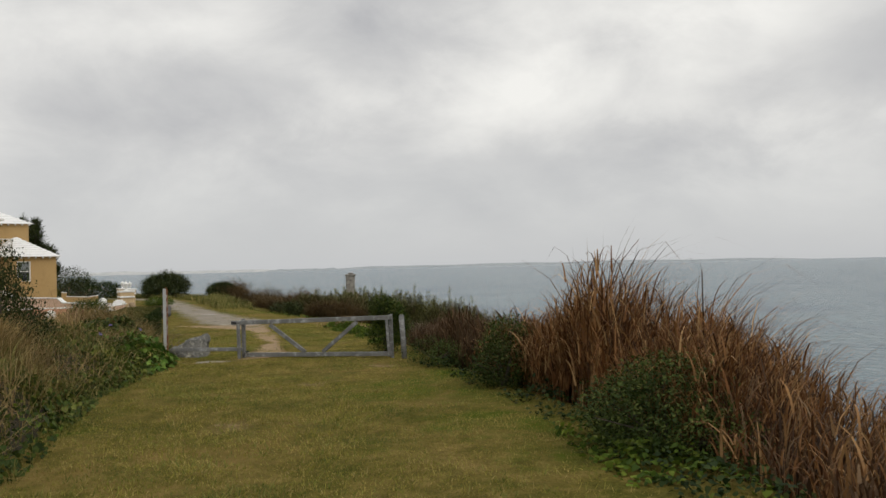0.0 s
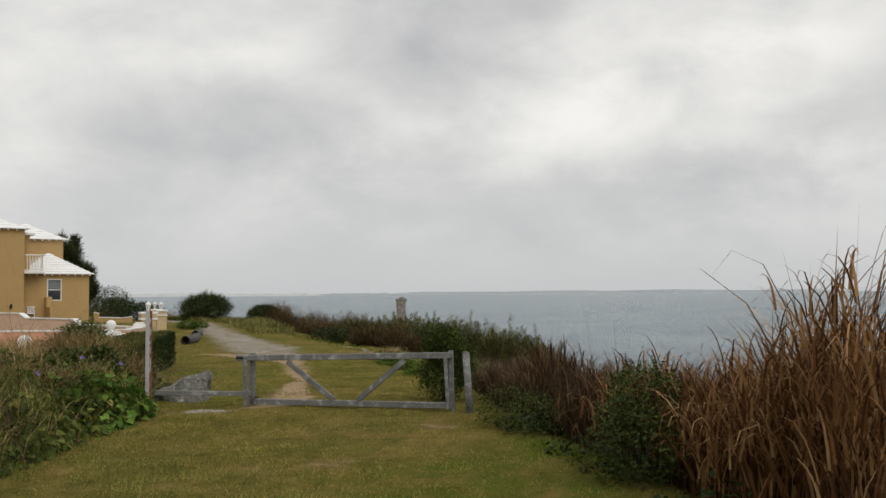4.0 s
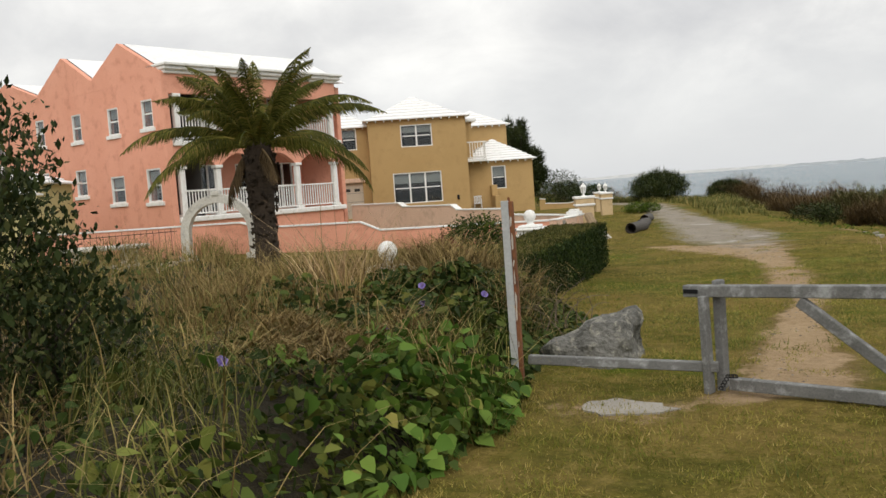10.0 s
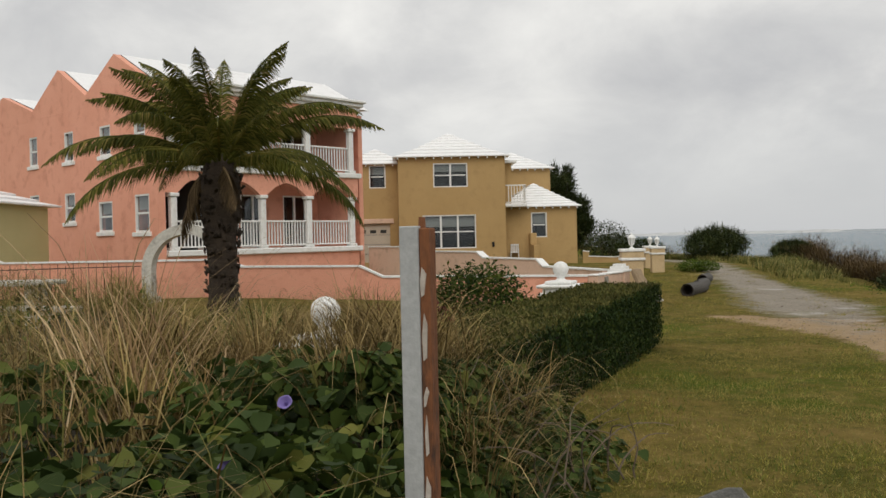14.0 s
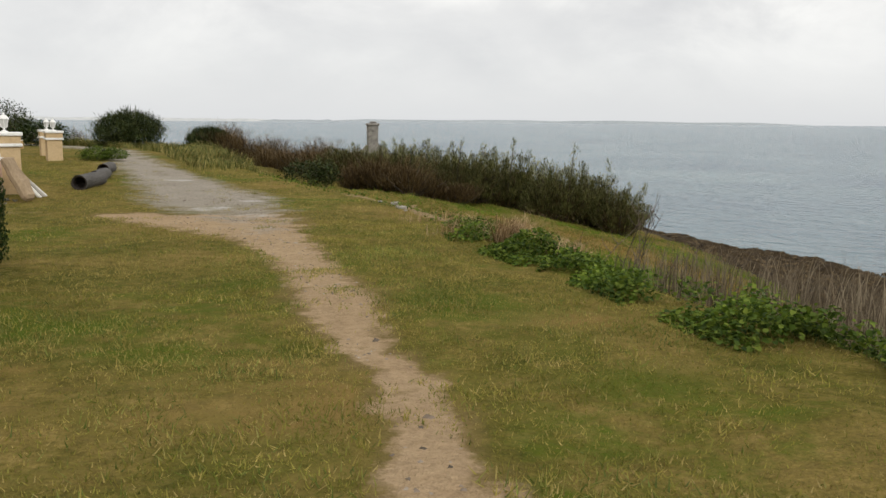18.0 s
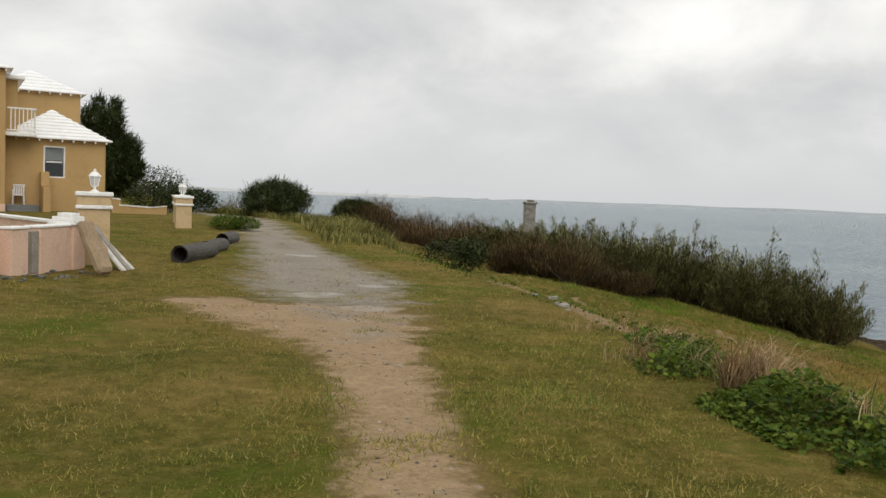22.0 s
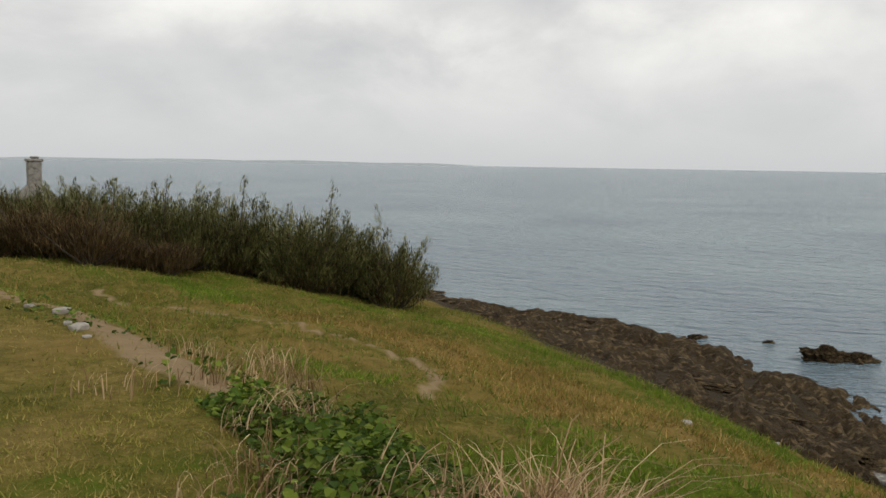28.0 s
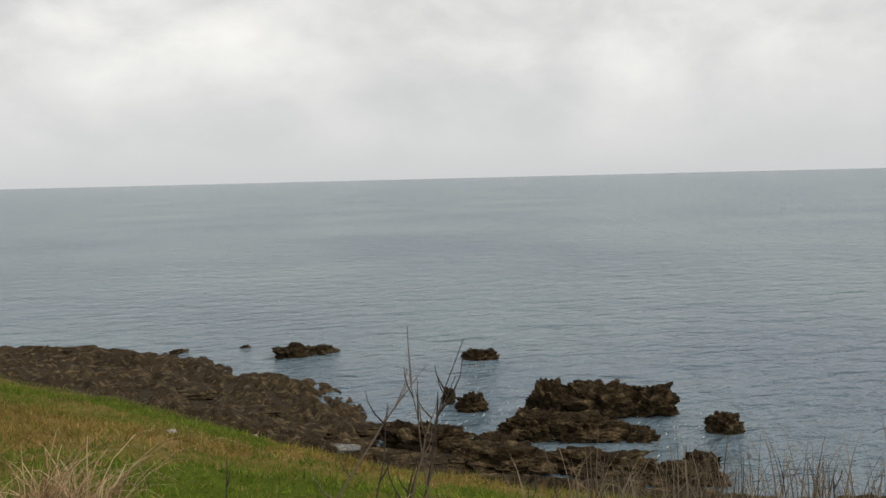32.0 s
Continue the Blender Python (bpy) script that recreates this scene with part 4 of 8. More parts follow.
# ---- houses ----
def sash_window(house, m, w, h, cols=1, sill=True, sky_band=0.0):
    """A white sash window with its panes, set in an opening of w x h whose lower left corner m gives (x along the wall, y inwards)."""
    f = 0.055
    bm = bmesh.new()
    holed_wall(bm, w + 0.03, h + 0.03, 0.09, [(f, w - f, f, h - f)], -0.02, -0.03)
    bmesh.ops.translate(bm, vec=(0, -0.03, 0), verts=bm.verts)
    cw = (w - 2 * f) / cols
    win = part("window", bm, M["white"], house)
    win.matrix_basis = m
    for c in range(1, cols):
        bm = bmesh.new(); box(bm, f + c * cw - 0.045, f + c * cw + 0.045, -0.025, 0.055, f + 0.001, h - f - 0.001, 0.004); part("mullion", bm, M["white"], win)
    for c in range(cols):
        bm = bmesh.new(); box(bm, f + c * cw + 0.046, f + (c + 1) * cw - 0.046, 0.0, 0.05, h / 2 - 0.03, h / 2 + 0.03, 0.004); part("meeting_rail", bm, M["white"], win)
    for c in range(cols):
        for k in range(2):
            bm = bmesh.new()
            box(bm, f + c * cw + 0.03, f + (c + 1) * cw - 0.03, 0.02 + 0.012 * k, 0.026 + 0.012 * k, (f if k == 0 else h / 2 + 0.02), (h / 2 - 0.02 if k == 0 else h - f))
            ob = part("pane", bm, M["glass"], win)
            ob.visible_shadow = False
    if sill:
        bm = bmesh.new(); box(bm, -0.12, w + 0.12, -0.10, -0.031, -0.14, 0.0, 0.012); part("sill", bm, M["white"], win)
    # Pale panel added behind the upper panes to imitate reflected sky.
    if sky_band:
        bm = bmesh.new(); box(bm, f, w - f, 0.10, 0.11, h * (1 - sky_band), h - 0.02); part("sky_band", bm, M["sky_band"], win)


def hip_roof(house, x0, x1, y0, y1, z, rise, over=0.22, courses=8, soffit=True, name="roof"):
    """A white limewashed hip roof in stepped courses above an eave, with small rafter ends under it."""
    bm = bmesh.new()
    half = min(x1 - x0, y1 - y0) / 2 + over
    a = [x0 - over, x1 + over, y0 - over, y1 + over]
    for k in range(courses):
        t0, t1 = k / courses, (k + 1) / courses
        i0, i1 = half * t0, half * min(t1 + 0.02, 0.985)
        zb, zt = z + rise * t0, z + rise * t1
        lo = [(a[0] + i0, a[2] + i0), (a[1] - i0, a[2] + i0), (a[1] - i0, a[3] - i0), (a[0] + i0, a[3] - i0)]
        hi = [(a[0] + i1, a[2] + i1), (a[1] - i1, a[2] + i1), (a[1] - i1, a[3] - i1), (a[0] + i1, a[3] - i1)]
        v0 = [bm.verts.new((x, y, zb)) for x, y in lo]
        vm = [bm.verts.new((x, y, zb + 0.05)) for x, y in lo]
        v1 = [bm.verts.new((x, y, zt + 0.012)) for x, y in hi]
        for i in range(4):
            j = (i + 1) % 4
            bm.faces.new((v0[i], v0[j], vm[j], vm[i])); bm.faces.new((vm[i], vm[j], v1[j], v1[i]))
        if k == 0:
            bm.faces.new(v0[::-1])
        if k == courses - 1:
            bm.faces.new(v1)
    r = part(name, bm, M["roof"], house)
    n = int((x1 - x0) / 0.42)
    bm = bmesh.new()
    box(bm, -0.03, 0.03, y0 - over + 0.03, y0 - 0.002, z - 0.10, z - 0.004)
    first = part("rafter_end", bm, M["white"], r)
    for i in range(n + 1):
        ob = first if i == 0 else new("rafter_end", first.data)
        ob.parent, ob.location = r, (x0 + (x1 - x0) * i / n, 0, 0)
    return r


def shell(house, x0, x1, y0, y1, z0, z1, holes, material, thick=0.22, dark=True):
    """Four walls, the front one with openings; dark panels behind them stand for the unlit room."""
    bm = bmesh.new(); holed_wall(bm, x1, z1, thick, holes, z0, x0)
    bmesh.ops.translate(bm, vec=(0, y0, 0), verts=bm.verts)
    part("wall", bm, material, house)
    for q in ((x0, x0 + thick, y0 + thick + 0.001, y1), (x1 - thick, x1, y0 + thick + 0.001, y1), (x0 + thick + 0.001, x1 - thick - 0.001, y1 - thick, y1)):
        bm = bmesh.new(); box(bm, *q, z0, z1); part("wall", bm, material, house)
    if dark:
        bm = bmesh.new(); box(bm, x0 + thick + 0.01, x1 - thick - 0.01, y0 + 1.2, y0 + 1.25, z0 + 0.05, z1 - 0.05); part("shade_panel", bm, M["roomshade"], house)
        bm = bmesh.new(); box(bm, x0 + thick + 0.01, x1 - thick - 0.01, y0 + thick + 0.01, y1 - thick - 0.01, z1 - 0.06, z1 - 0.01); part("shade_lid", bm, M["roomshade"], house)


def baluster_rail(house, a, b, z, h=0.85, gap=0.12):
    a, b = Vector((*a, z)), Vector((*b, z))
    bm = bmesh.new()
    beam(bm, a + Vector((0, 0, h)), b + Vector((0, 0, h)), 0.07, 0.06, 0.008)
    rail = part("railing", bm, M["white"], house)
    part("bottom_rail", beam(bmesh.new(), a + Vector((0, 0, 0.10)), b + Vector((0, 0, 0.10)), 0.05, 0.05, 0.006), M["white"], rail)
    n = max(2, int((b - a).length / gap))
    bm = bmesh.new()
    box(bm, -0.018, 0.018, -0.018, 0.018, 0.126, h - 0.03)
    first = part("baluster", bm, M["white"], rail)
    for i in range(1, n):
        p = a.lerp(b, i / n)
        ob = first if i == 1 else new("baluster", first.data)
        ob.parent = rail
        ob.location = (p.x, p.y, p.z)


def tan_house():
    h = thing("tan_house", (-29.62, 47.2, 0), "two-storey tan stucco house with stepped white limewashed roof", "house", rz=42)
    up, low = (-0.76, 0.95, 3.98, 5.17), (-1.33, 1.32, 0.93, 2.60)
    shell(h, -2.50, 2.82, 0, 6.2, -0.4, 5.48, [up, low], M["tan"])
    for (a, b, c, d), n in ((up, 2), (low, 3)):
        sash_window(h, pose(a, 0.04, c), b - a, d - c, n, False, 0.35)
    hip_roof(h, -2.50, 2.82, 0, 6.2, 5.48, 1.28, 0.25, 6)
    hip_roof(h, -1.35, 1.75, 1.2, 5.0, 6.10, 0.85, 0.05, 5, name="upper_roof")
    # set-back part with the garage
    lw, gr = (-3.95, -3.12, 4.05, 5.20), (-5.2, -2.95, 0.3, 2.25)
    shell(h, -6.8, -2.502, 1.0, 6.8, -0.4, 5.25, [lw, gr], M["tan"])
    sash_window(h, pose(lw[0], 1.04, lw[2]), lw[1] - lw[0], lw[3] - lw[2], 1, False, 0.4)
    hip_roof(h, -5.0, -2.3, 1.0, 6.8, 5.25, 0.9, 0.22, 5)
    bm = bmesh.new(); box(bm, gr[0] + 0.002, gr[1] - 0.002, 1.12, 1.17, gr[2], gr[3] - 0.002, 0.0)
    door = part("garage_door", bm, M["garage"], h, "cream garage door with a row of small lights")
    for k in range(4):
        bm = bmesh.new(); box(bm, gr[0] + 0.2 + 0.52 * k, gr[0] + 0.5 + 0.52 * k, 1.10, 1.118, 1.78, 1.94, 0.005); part("door_light", bm, M["roomshade"], door)
    for k in range(3):
        bm = bmesh.new(); box(bm, gr[0] + 0.01, gr[1] - 0.01, 1.112, 1.119, 0.72 + 0.48 * k, 0.74 + 0.48 * k); part("door_joint", bm, M["step"], door)
    bm = bmesh.new(); box(bm, gr[0] - 0.2, gr[1] + 0.2, 0.93, 0.998, 2.26, 2.50, 0.02); part("lintel", bm, M["cream"], h)
    # side wing
    ww = (4.26, 5.07, 1.39, 2.67)
    shell(h, 2.825, 6.62, 1.06, 5.5, -0.5, 2.95, [ww], M["tan"])
    sash_window(h, pose(ww[0], 1.10, ww[2]), ww[1] - ww[0], ww[3] - ww[2], 1, False, 0.45)
    hip_roof(h, 2.83, 6.62, 1.06, 5.5, 2.95, 1.30, 0.24, 9)
    # rear parts
    shell(h, 2.3, 6.2, 6.0, 10.6, -0.4, 5.28, [], M["tan"], dark=False)
    hip_roof(h, 2.3, 6.2, 6.0, 10.6, 5.28, 1.1, 0.25, 6)
    shell(h, -11.0, -4.2, 7.2, 12.0, -0.4, 5.9, [], M["tan"], dark=False)
    hip_roof(h, -11.0, -4.2, 7.2, 12.0, 5.9, 1.3, 0.25, 6)
    bm = bmesh.new(); box(bm, -6.7, -6.1, 7.6, 8.2, 6.3, 7.75, 0.03); part("chimney", bm, M["oldwhite"], h)
    bm = bmesh.new(); box(bm, 2.80, 3.30, 1.1, 6.0, 2.9, 5.20); part("wall", bm, M["tan"], h)
    bm = bmesh.new(); box(bm, 2.78, 3.55, 0.85, 6.0, 5.205, 5.36, 0.02); part("eave", bm, M["roof"], h)
    # small balcony over the porch
    bm = bmesh.new(); box(bm, 2.83, 3.95, 0.25, 1.055, 2.95, 3.08, 0.02); part("balcony_slab", bm, M["white"], h)
    baluster_rail(h, (2.88, 0.30), (3.90, 0.30), 3.08, 0.95, 0.13); baluster_rail(h, (3.90, 0.33), (3.90, 1.02), 3.08, 0.95, 0.13)
    # porch
    for k in range(3):
        bm = bmesh.new(); box(bm, 2.90, 4.10, 0.10 + 0.28 * k, 1.055, -0.30 + 0.19 * k, -0.112 + 0.19 * k, 0.012); part("step", bm, M["step"], h)
    bm = bmesh.new(); box(bm, 4.14, 4.42, -0.35, 1.055, -0.45, 1.02, 0.02); part("porch_wall", bm, M["tan"], h)
    bm = bmesh.new(); box(bm, 4.12, 4.44, 0.5, 1.054, 1.02, 1.62, 0.03); part("porch_wall", bm, M["tan"], h)
    bm = bmesh.new(); box(bm, 2.1, 2.22, -0.10, -0.002, 0.98, 1.22, 0.02); part("wall_lamp", bm, M["iron"], h)
    bm = bmesh.new(); box(bm, -2.52, 2.84, -0.05, -0.002, -0.4, 0.30, 0.01); part("plinth", bm, M["cream"], h)
    w = garden_wall("wall_far", (-25.2, 52.6), (-22.6, 53.6), [(0.0, 0.3, 0.62, 0.58), (0.3, 1.6, 0.34, 0.28), (1.6, 2.2, 0.28, 0.36)], -0.6, 0.2, M["tan"], "low tan wall with a scrolled end beside the house")


tan_house()


def plastic_chair():
    """A white garden chair on the porch of the tan house."""
    base = Matrix.Translation((-29.62, 47.2, 0)) @ pose(0, 0, 0, 0, 0, 42)
    c = new("garden_chair")
    c.matrix_world = base @ pose(3.35, 0.82, 0.27, 0, 0, -8)
    tagged(c, "white plastic garden chair on the porch step", "chair")
    bm = bmesh.new(); box(bm, -0.21, 0.21, -0.2, 0.2, 0.36, 0.40, 0.012); part("seat", bm, M["plastic"], c)
    bm = bmesh.new()
    for i in range(5):
        box(bm, -0.20 + 0.085 * i, -0.145 + 0.085 * i, 0.17, 0.20, 0.402, 0.74, 0.006)
    box(bm, -0.22, 0.22, 0.165, 0.205, 0.742, 0.80, 0.012)
    part("backrest", bm, M["plastic"], c)
    for x in (-0.19, 0.19):
        for y in (-0.17, 0.17):
            bm = bmesh.new(); tube(bm, (x * 1.08, y * 1.08, 0), (x, y, 0.358), 0.022, 0.026, 8); part("leg", bm, M["plastic"], c)
        bm = bmesh.new(); box(bm, x - 0.025, x + 0.025, -0.2, 0.16, 0.56, 0.59, 0.008); box(bm, x - 0.02, x + 0.02, -0.19, -0.15, 0.402, 0.558, 0.006); part("arm", bm, M["plastic"], c)


plastic_chair()


def pink_house():
    h = thing("pink_house", (-26.35, 28.5, 0), "three-gabled salmon pink stucco house with white verandas", "house", rz=86)
    # seaward front: plinth, slabs, posts and arches of two verandas
    bm = bmesh.new(); box(bm, 0.24, 8.28, 0.02, 0.25, -0.4, 1.04); part("plinth", bm, M["pink"], h)
    bm = bmesh.new(); box(bm, 8.05, 8.28, 0.251, 8.5, -0.4, 6.3); part("wall", bm, M["pink"], h)
    for z0, z1, y0 in ((1.045, 1.24, -0.10), (3.76, 3.95, -0.10)):
        bm = bmesh.new(); box(bm, 0.26, 8.40, y0, 2.1, z0, z1, 0.03); part("veranda_slab", bm, M["white"], h)
    cols = [0.55, 2.1, 3.95, 5.95, 8.0]
    for lvl, (zb, zt) in enumerate(((1.242, 3.06), (3.952, 5.62))):
        for x in cols:
            bm = bmesh.new()
            box(bm, x - 0.15, x + 0.15, -0.04, 0.26, zb, zb + 0.10, 0.015); box(bm, x - 0.11, x + 0.11, 0.0, 0.22, zb + 0.10, zt - 0.12, 0.03); box(bm, x - 0.16, x + 0.16, -0.05, 0.27, zt - 0.12, zt, 0.02)
            part("column", bm, M["white"], h)
        for a, b in zip(cols, cols[1:]):
            baluster_rail(h, (a + 0.13, 0.11), (b - 0.13, 0.11), zb, 0.92, 0.12)
    # arched band over the lower veranda
    bm = bmesh.new()
    outline = [(0.26, 3.755), (0.26, 3.062)]
    for a, b in zip(cols, cols[1:]):
        for i in range(13):
            t = i / 12
            outline.append((a + 0.14 + (b - a - 0.28) * t, 3.064 + 0.42 * math.sin(math.pi * t)))
    outline += [(8.28, 3.062), (8.28, 3.755)]
    f = bm.faces.new([bm.verts.new((x, 0.02, z)) for x, z in outline])
    r = bmesh.ops.extrude_face_region(bm, geom=[f])
    bmesh.ops.translate(bm, vec=(0, 0.20, 0), verts=[v for v in r["geom"] if isinstance(v, bmesh.types.BMVert)])
    bmesh.ops.triangulate(bm, faces=[g for g in bm.faces if len(g.verts) > 4])
    part("arcade", bm, M["pink"], h)
    bm = bmesh.new(); box(bm, 0.24, 8.28, 0.0, 0.24, 5.622, 6.30); part("lintel", bm, M["pink"], h)
    bm = bmesh.new()
    box(bm, 0.10, 8.36, -0.10, 0.9, 6.305, 6.42, 0.02); box(bm, 0.05, 8.46, -0.22, 0.9, 6.421, 6.56, 0.03); box(bm, 0.0, 8.52, -0.32, 0.9, 6.561, 6.66, 0.02)
    part("cornice", bm, M["white"], h)
    # wall behind the verandas with tall doors
    doors = [(x - 0.55, x + 0.55, zb + 0.02, zb + 1.95) for zb in (1.24, 3.95) for x in (1.35, 3.1, 5.0, 6.9)]
    bm = bmesh.new(); holed_wall(bm, 8.04, 6.3, 0.2, doors, 1.05, 0.24)
    bmesh.ops.translate(bm, vec=(0, 2.102, 0), verts=bm.verts); part("wall", bm, M["pink"], h)
    for a, b, c, d in doors:
        sash_window(h, pose(a, 2.14, c), b - a, d - c, 2, False)
    # Added dark panel: room shade seen through the veranda doors.
    bm = bmesh.new(); box(bm, 0.3, 8.0, 3.6, 3.65, 0.5, 6.2); part("shade_panel", bm, M["roomshade"], h)
    # gabled side wall
    holes = [(2.93, 3.88, 1.91, 2.92), (5.62, 6.42, 2.30, 3.33), (8.55, 9.37, 2.45, 3.40), (12.30, 13.10, 4.35, 5.59), (8.60, 9.30, 4.50, 5.58), (5.65, 6.35, 4.45, 5.50), (2.95, 3.70, 4.45, 5.45), (0.55, 1.45, 1.85, 3.05), (0.7, 1.4, 4.5, 5.5)]
    bm = bmesh.new(); holed_wall(bm, 15.2, 6.2, 0.24, holes, -0.4, 0.0)
    for v in bm.verts:
        v.co = Vector((v.co.y, v.co.x, v.co.z))
    part("wall", bm, M["pink"], h)
    for a, b, c, d in holes:
        m = Matrix(((0, 1, 0, 0.04), (-1, 0, 0, b), (0, 0, 1, c), (0, 0, 0, 1)))
        sash_window(h, m, b - a, d - c, 1, True, 0.4)
    # Added dark panel: room shade seen through the side windows.
    bm = bmesh.new(); box(bm, 1.5, 1.55, 0.3, 15, 0, 6.1); part("shade_panel", bm, M["roomshade"], h)
    bm = bmesh.new(); box(bm, 0.0, 9.0, 15.0, 15.2, -0.4, 6.3); part("wall", bm, M["pink"], h)
    bm = bmesh.new(); box(bm, 8.6, 8.8, 0.3, 15.0, -0.4, 6.2); part("wall", bm, M["pink"], h)
    bm = bmesh.new(); box(bm, 0.245, 8.6, 0.3, 14.99, 6.15, 6.24); part("ceiling", bm, M["roomshade"], h)
    for left, apex, right, za, zl, zr in ((0.0, 2.59, 4.64, 7.72, 6.35, 6.62), (4.64, 6.74, 8.95, 7.79, 6.62, 6.55), (8.95, 11.63, 15.2, 7.41, 6.55, 6.45)):
        bm = bmesh.new()
        pts = [(left + 0.002, 6.203), (right - 0.002, 6.203), (right - 0.002, zr), (apex, za), (left + 0.002, zl)]
        a = [bm.verts.new((0, y, z)) for y, z in pts]
        b = [bm.verts.new((0.24, y, z)) for y, z in pts]
        bm.faces.new(a); bm.faces.new(b[::-1])
        for i in range(5):
            bm.faces.new((a[i], a[(i + 1) % 5], b[(i + 1) % 5], b[i]))
        part("gable", bm, M["pink"], h)
        bm = bmesh.new()
        v = [bm.verts.new((x, y, z)) for x in (0.03, 8.7) for y, z in ((left, zl + 0.05), (apex, za + 0.04), (right, zr + 0.05))]
        bm.faces.new((v[0], v[1], v[4], v[3])); bm.faces.new((v[1], v[2], v[5], v[4])); bm.faces.new((v[3], v[4], v[5])); bm.faces.new((v[0], v[3], v[5], v[2]))
        bmesh.ops.translate(bm, vec=(0.24, 0, -0.03), verts=bm.verts)
        part("roof", bm, M["roof"], h)


pink_house()


def yellow_houses():
    h = thing("yellow_house", (-25.05, 21.5, 0.05), "low pale yellow stucco house with a white roof", "house", rz=38)
    w = (-2.7, -1.3, 0.75, 2.1)
    shell(h, -9.0, 0.0, 0, 6.0, -0.5, 2.6, [w], M["yellow"])
    sash_window(h, pose(w[0], 0.04, w[2]), w[1] - w[0], w[3] - w[2], 2, True)
    hip_roof(h, -9.0, 0.0, 0, 6.0, 2.6, 1.2, 0.3, 7)
    bm = bmesh.new(); box(bm, 0.002, 0.5, 0.3, 1.5, -0.5, 2.2); part("wall", bm, M["yellow"], h)
    hip_roof(h, 0.05, 0.5, 0.3, 1.5, 2.2, 0.22, 0.22, 3)
    bm = bmesh.new()
    lathe(bm, [(0.02, 0.26), (0.06, 0.22), (0.05, 0.05), (0.02, 0.0)], 8, (-0.3, -0.14, 1.75)); box(bm, -0.32, -0.28, -0.14, -0.002, 1.98, 2.02)
    part("wall_lamp", bm, M["iron"], h)
    g = thing("iron_fence", (-22.2, 21.4, 0.1), "thin black iron railing beside the yellow house", "fence", rz=62)
    bm = bmesh.new(); tube(bm, (0, 0, 0.85), (3.2, 0, 0.85), 0.012, 0.012, 6); part("top_bar", bm, M["iron"], g)
    for i in range(20):
        bm = bmesh.new(); tube(bm, (0.16 * i, 0, -0.3), (0.16 * i, 0, 0.9 + 0.05 * (i % 2)), 0.007, 0.007, 5); part("bar", bm, M["iron"], g)
    t = thing("apartment_house", (-57.2, 37.0, 0), "distant olive-yellow three-storey house with balconies and white roof", "house", rz=62)
    holes = [(-6 + 2.4 * i, -4.6 + 2.4 * i, z, z + 1.5) for i in range(3) for z in (4.6, 7.6)]
    shell(t, -7.5, 1.0, 0, 8, -1, 10.2, holes, M["yellow"])
    for a, b, c, d in holes:
        sash_window(t, pose(a, 0.04, c), b - a, d - c, 2, True)
    hip_roof(t, -7.5, 1.0, 0, 8, 10.2, 2.0, 0.5, 8)
    bm = bmesh.new(); box(bm, -7.4, 0.9, -1.2, -0.002, 3.9, 4.1, 0.02); part("balcony_slab", bm, M["white"], t)
    baluster_rail(t, (-7.3, -1.1), (0.8, -1.1), 4.1, 0.9, 0.3)


yellow_houses()


def arch():
    a = thing("garden_arch", (-19.2, 24.45, 0.0), "weathered white round garden arch before the pink wall", "arch", rz=33)
    bm = bmesh.new()
    n, ro, ri, spring = 20, 1.02, 0.80, 0.85
    path = [(-1, 0, -0.3)] + [(math.cos(math.pi - math.pi * i / n), math.sin(math.pi * i / n), spring) for i in range(n + 1)] + [(1, 0, -0.3)]
    rings = []
    for c, s, z in path:
        pts = []
        for r in (ri, ro):
            for y in (-0.14, 0.14):
                pts.append(bm.verts.new((c * r, y, z + s * r if z > 0 else z)))
        rings.append(pts)
    for p, q in zip(rings, rings[1:]):
        for i, j in ((0, 1), (1, 3), (3, 2), (2, 0)):
            bm.faces.new((p[i], p[j], q[j], q[i]))
    part("ring", bm, M["oldwhite"], a)
    for x in (-0.91, 0.91):
        bm = bmesh.new(); box(bm, x - 0.2, x + 0.2, -0.2, 0.2, -0.35, 0.28, 0.03); part("foot", bm, M["oldwhite"], a)
    bm = bmesh.new(); box(bm, -0.1, 0.1, -0.17, 0.17, spring + ro - 0.04, spring + ro + 0.10, 0.02); part("keystone", bm, M["oldwhite"], a)


arch()


def picnic_table():
    t = thing("stone_table", (-16.5, 19.2, lz(-16.5, 19.2)), "pale grey stone garden table among the weeds", "table", rz=30)
    bm = bmesh.new(); box(bm, -0.8, 0.8, -0.35, 0.35, 0.66, 0.74, 0.02); part("tabletop", bm, M["oldwhite"], t)
    for x in (-0.5, 0.5):
        bm = bmesh.new(); box(bm, x - 0.08, x + 0.08, -0.25, 0.25, 0, 0.659, 0.015); part("leg", bm, M["oldwhite"], t)
    t = thing("stone_bench", (-14.6, 18.6, lz(-14.6, 18.6)), "pale grey stone garden bench among the weeds", "bench", rz=24)
    bm = bmesh.new(); box(bm, -0.7, 0.7, -0.2, 0.2, 0.40, 0.47, 0.02); part("seat", bm, M["oldwhite"], t)
    for x in (-0.45, 0.45):
        bm = bmesh.new(); box(bm, x - 0.07, x + 0.07, -0.16, 0.16, 0, 0.399, 0.015); part("leg", bm, M["oldwhite"], t)


picnic_table()


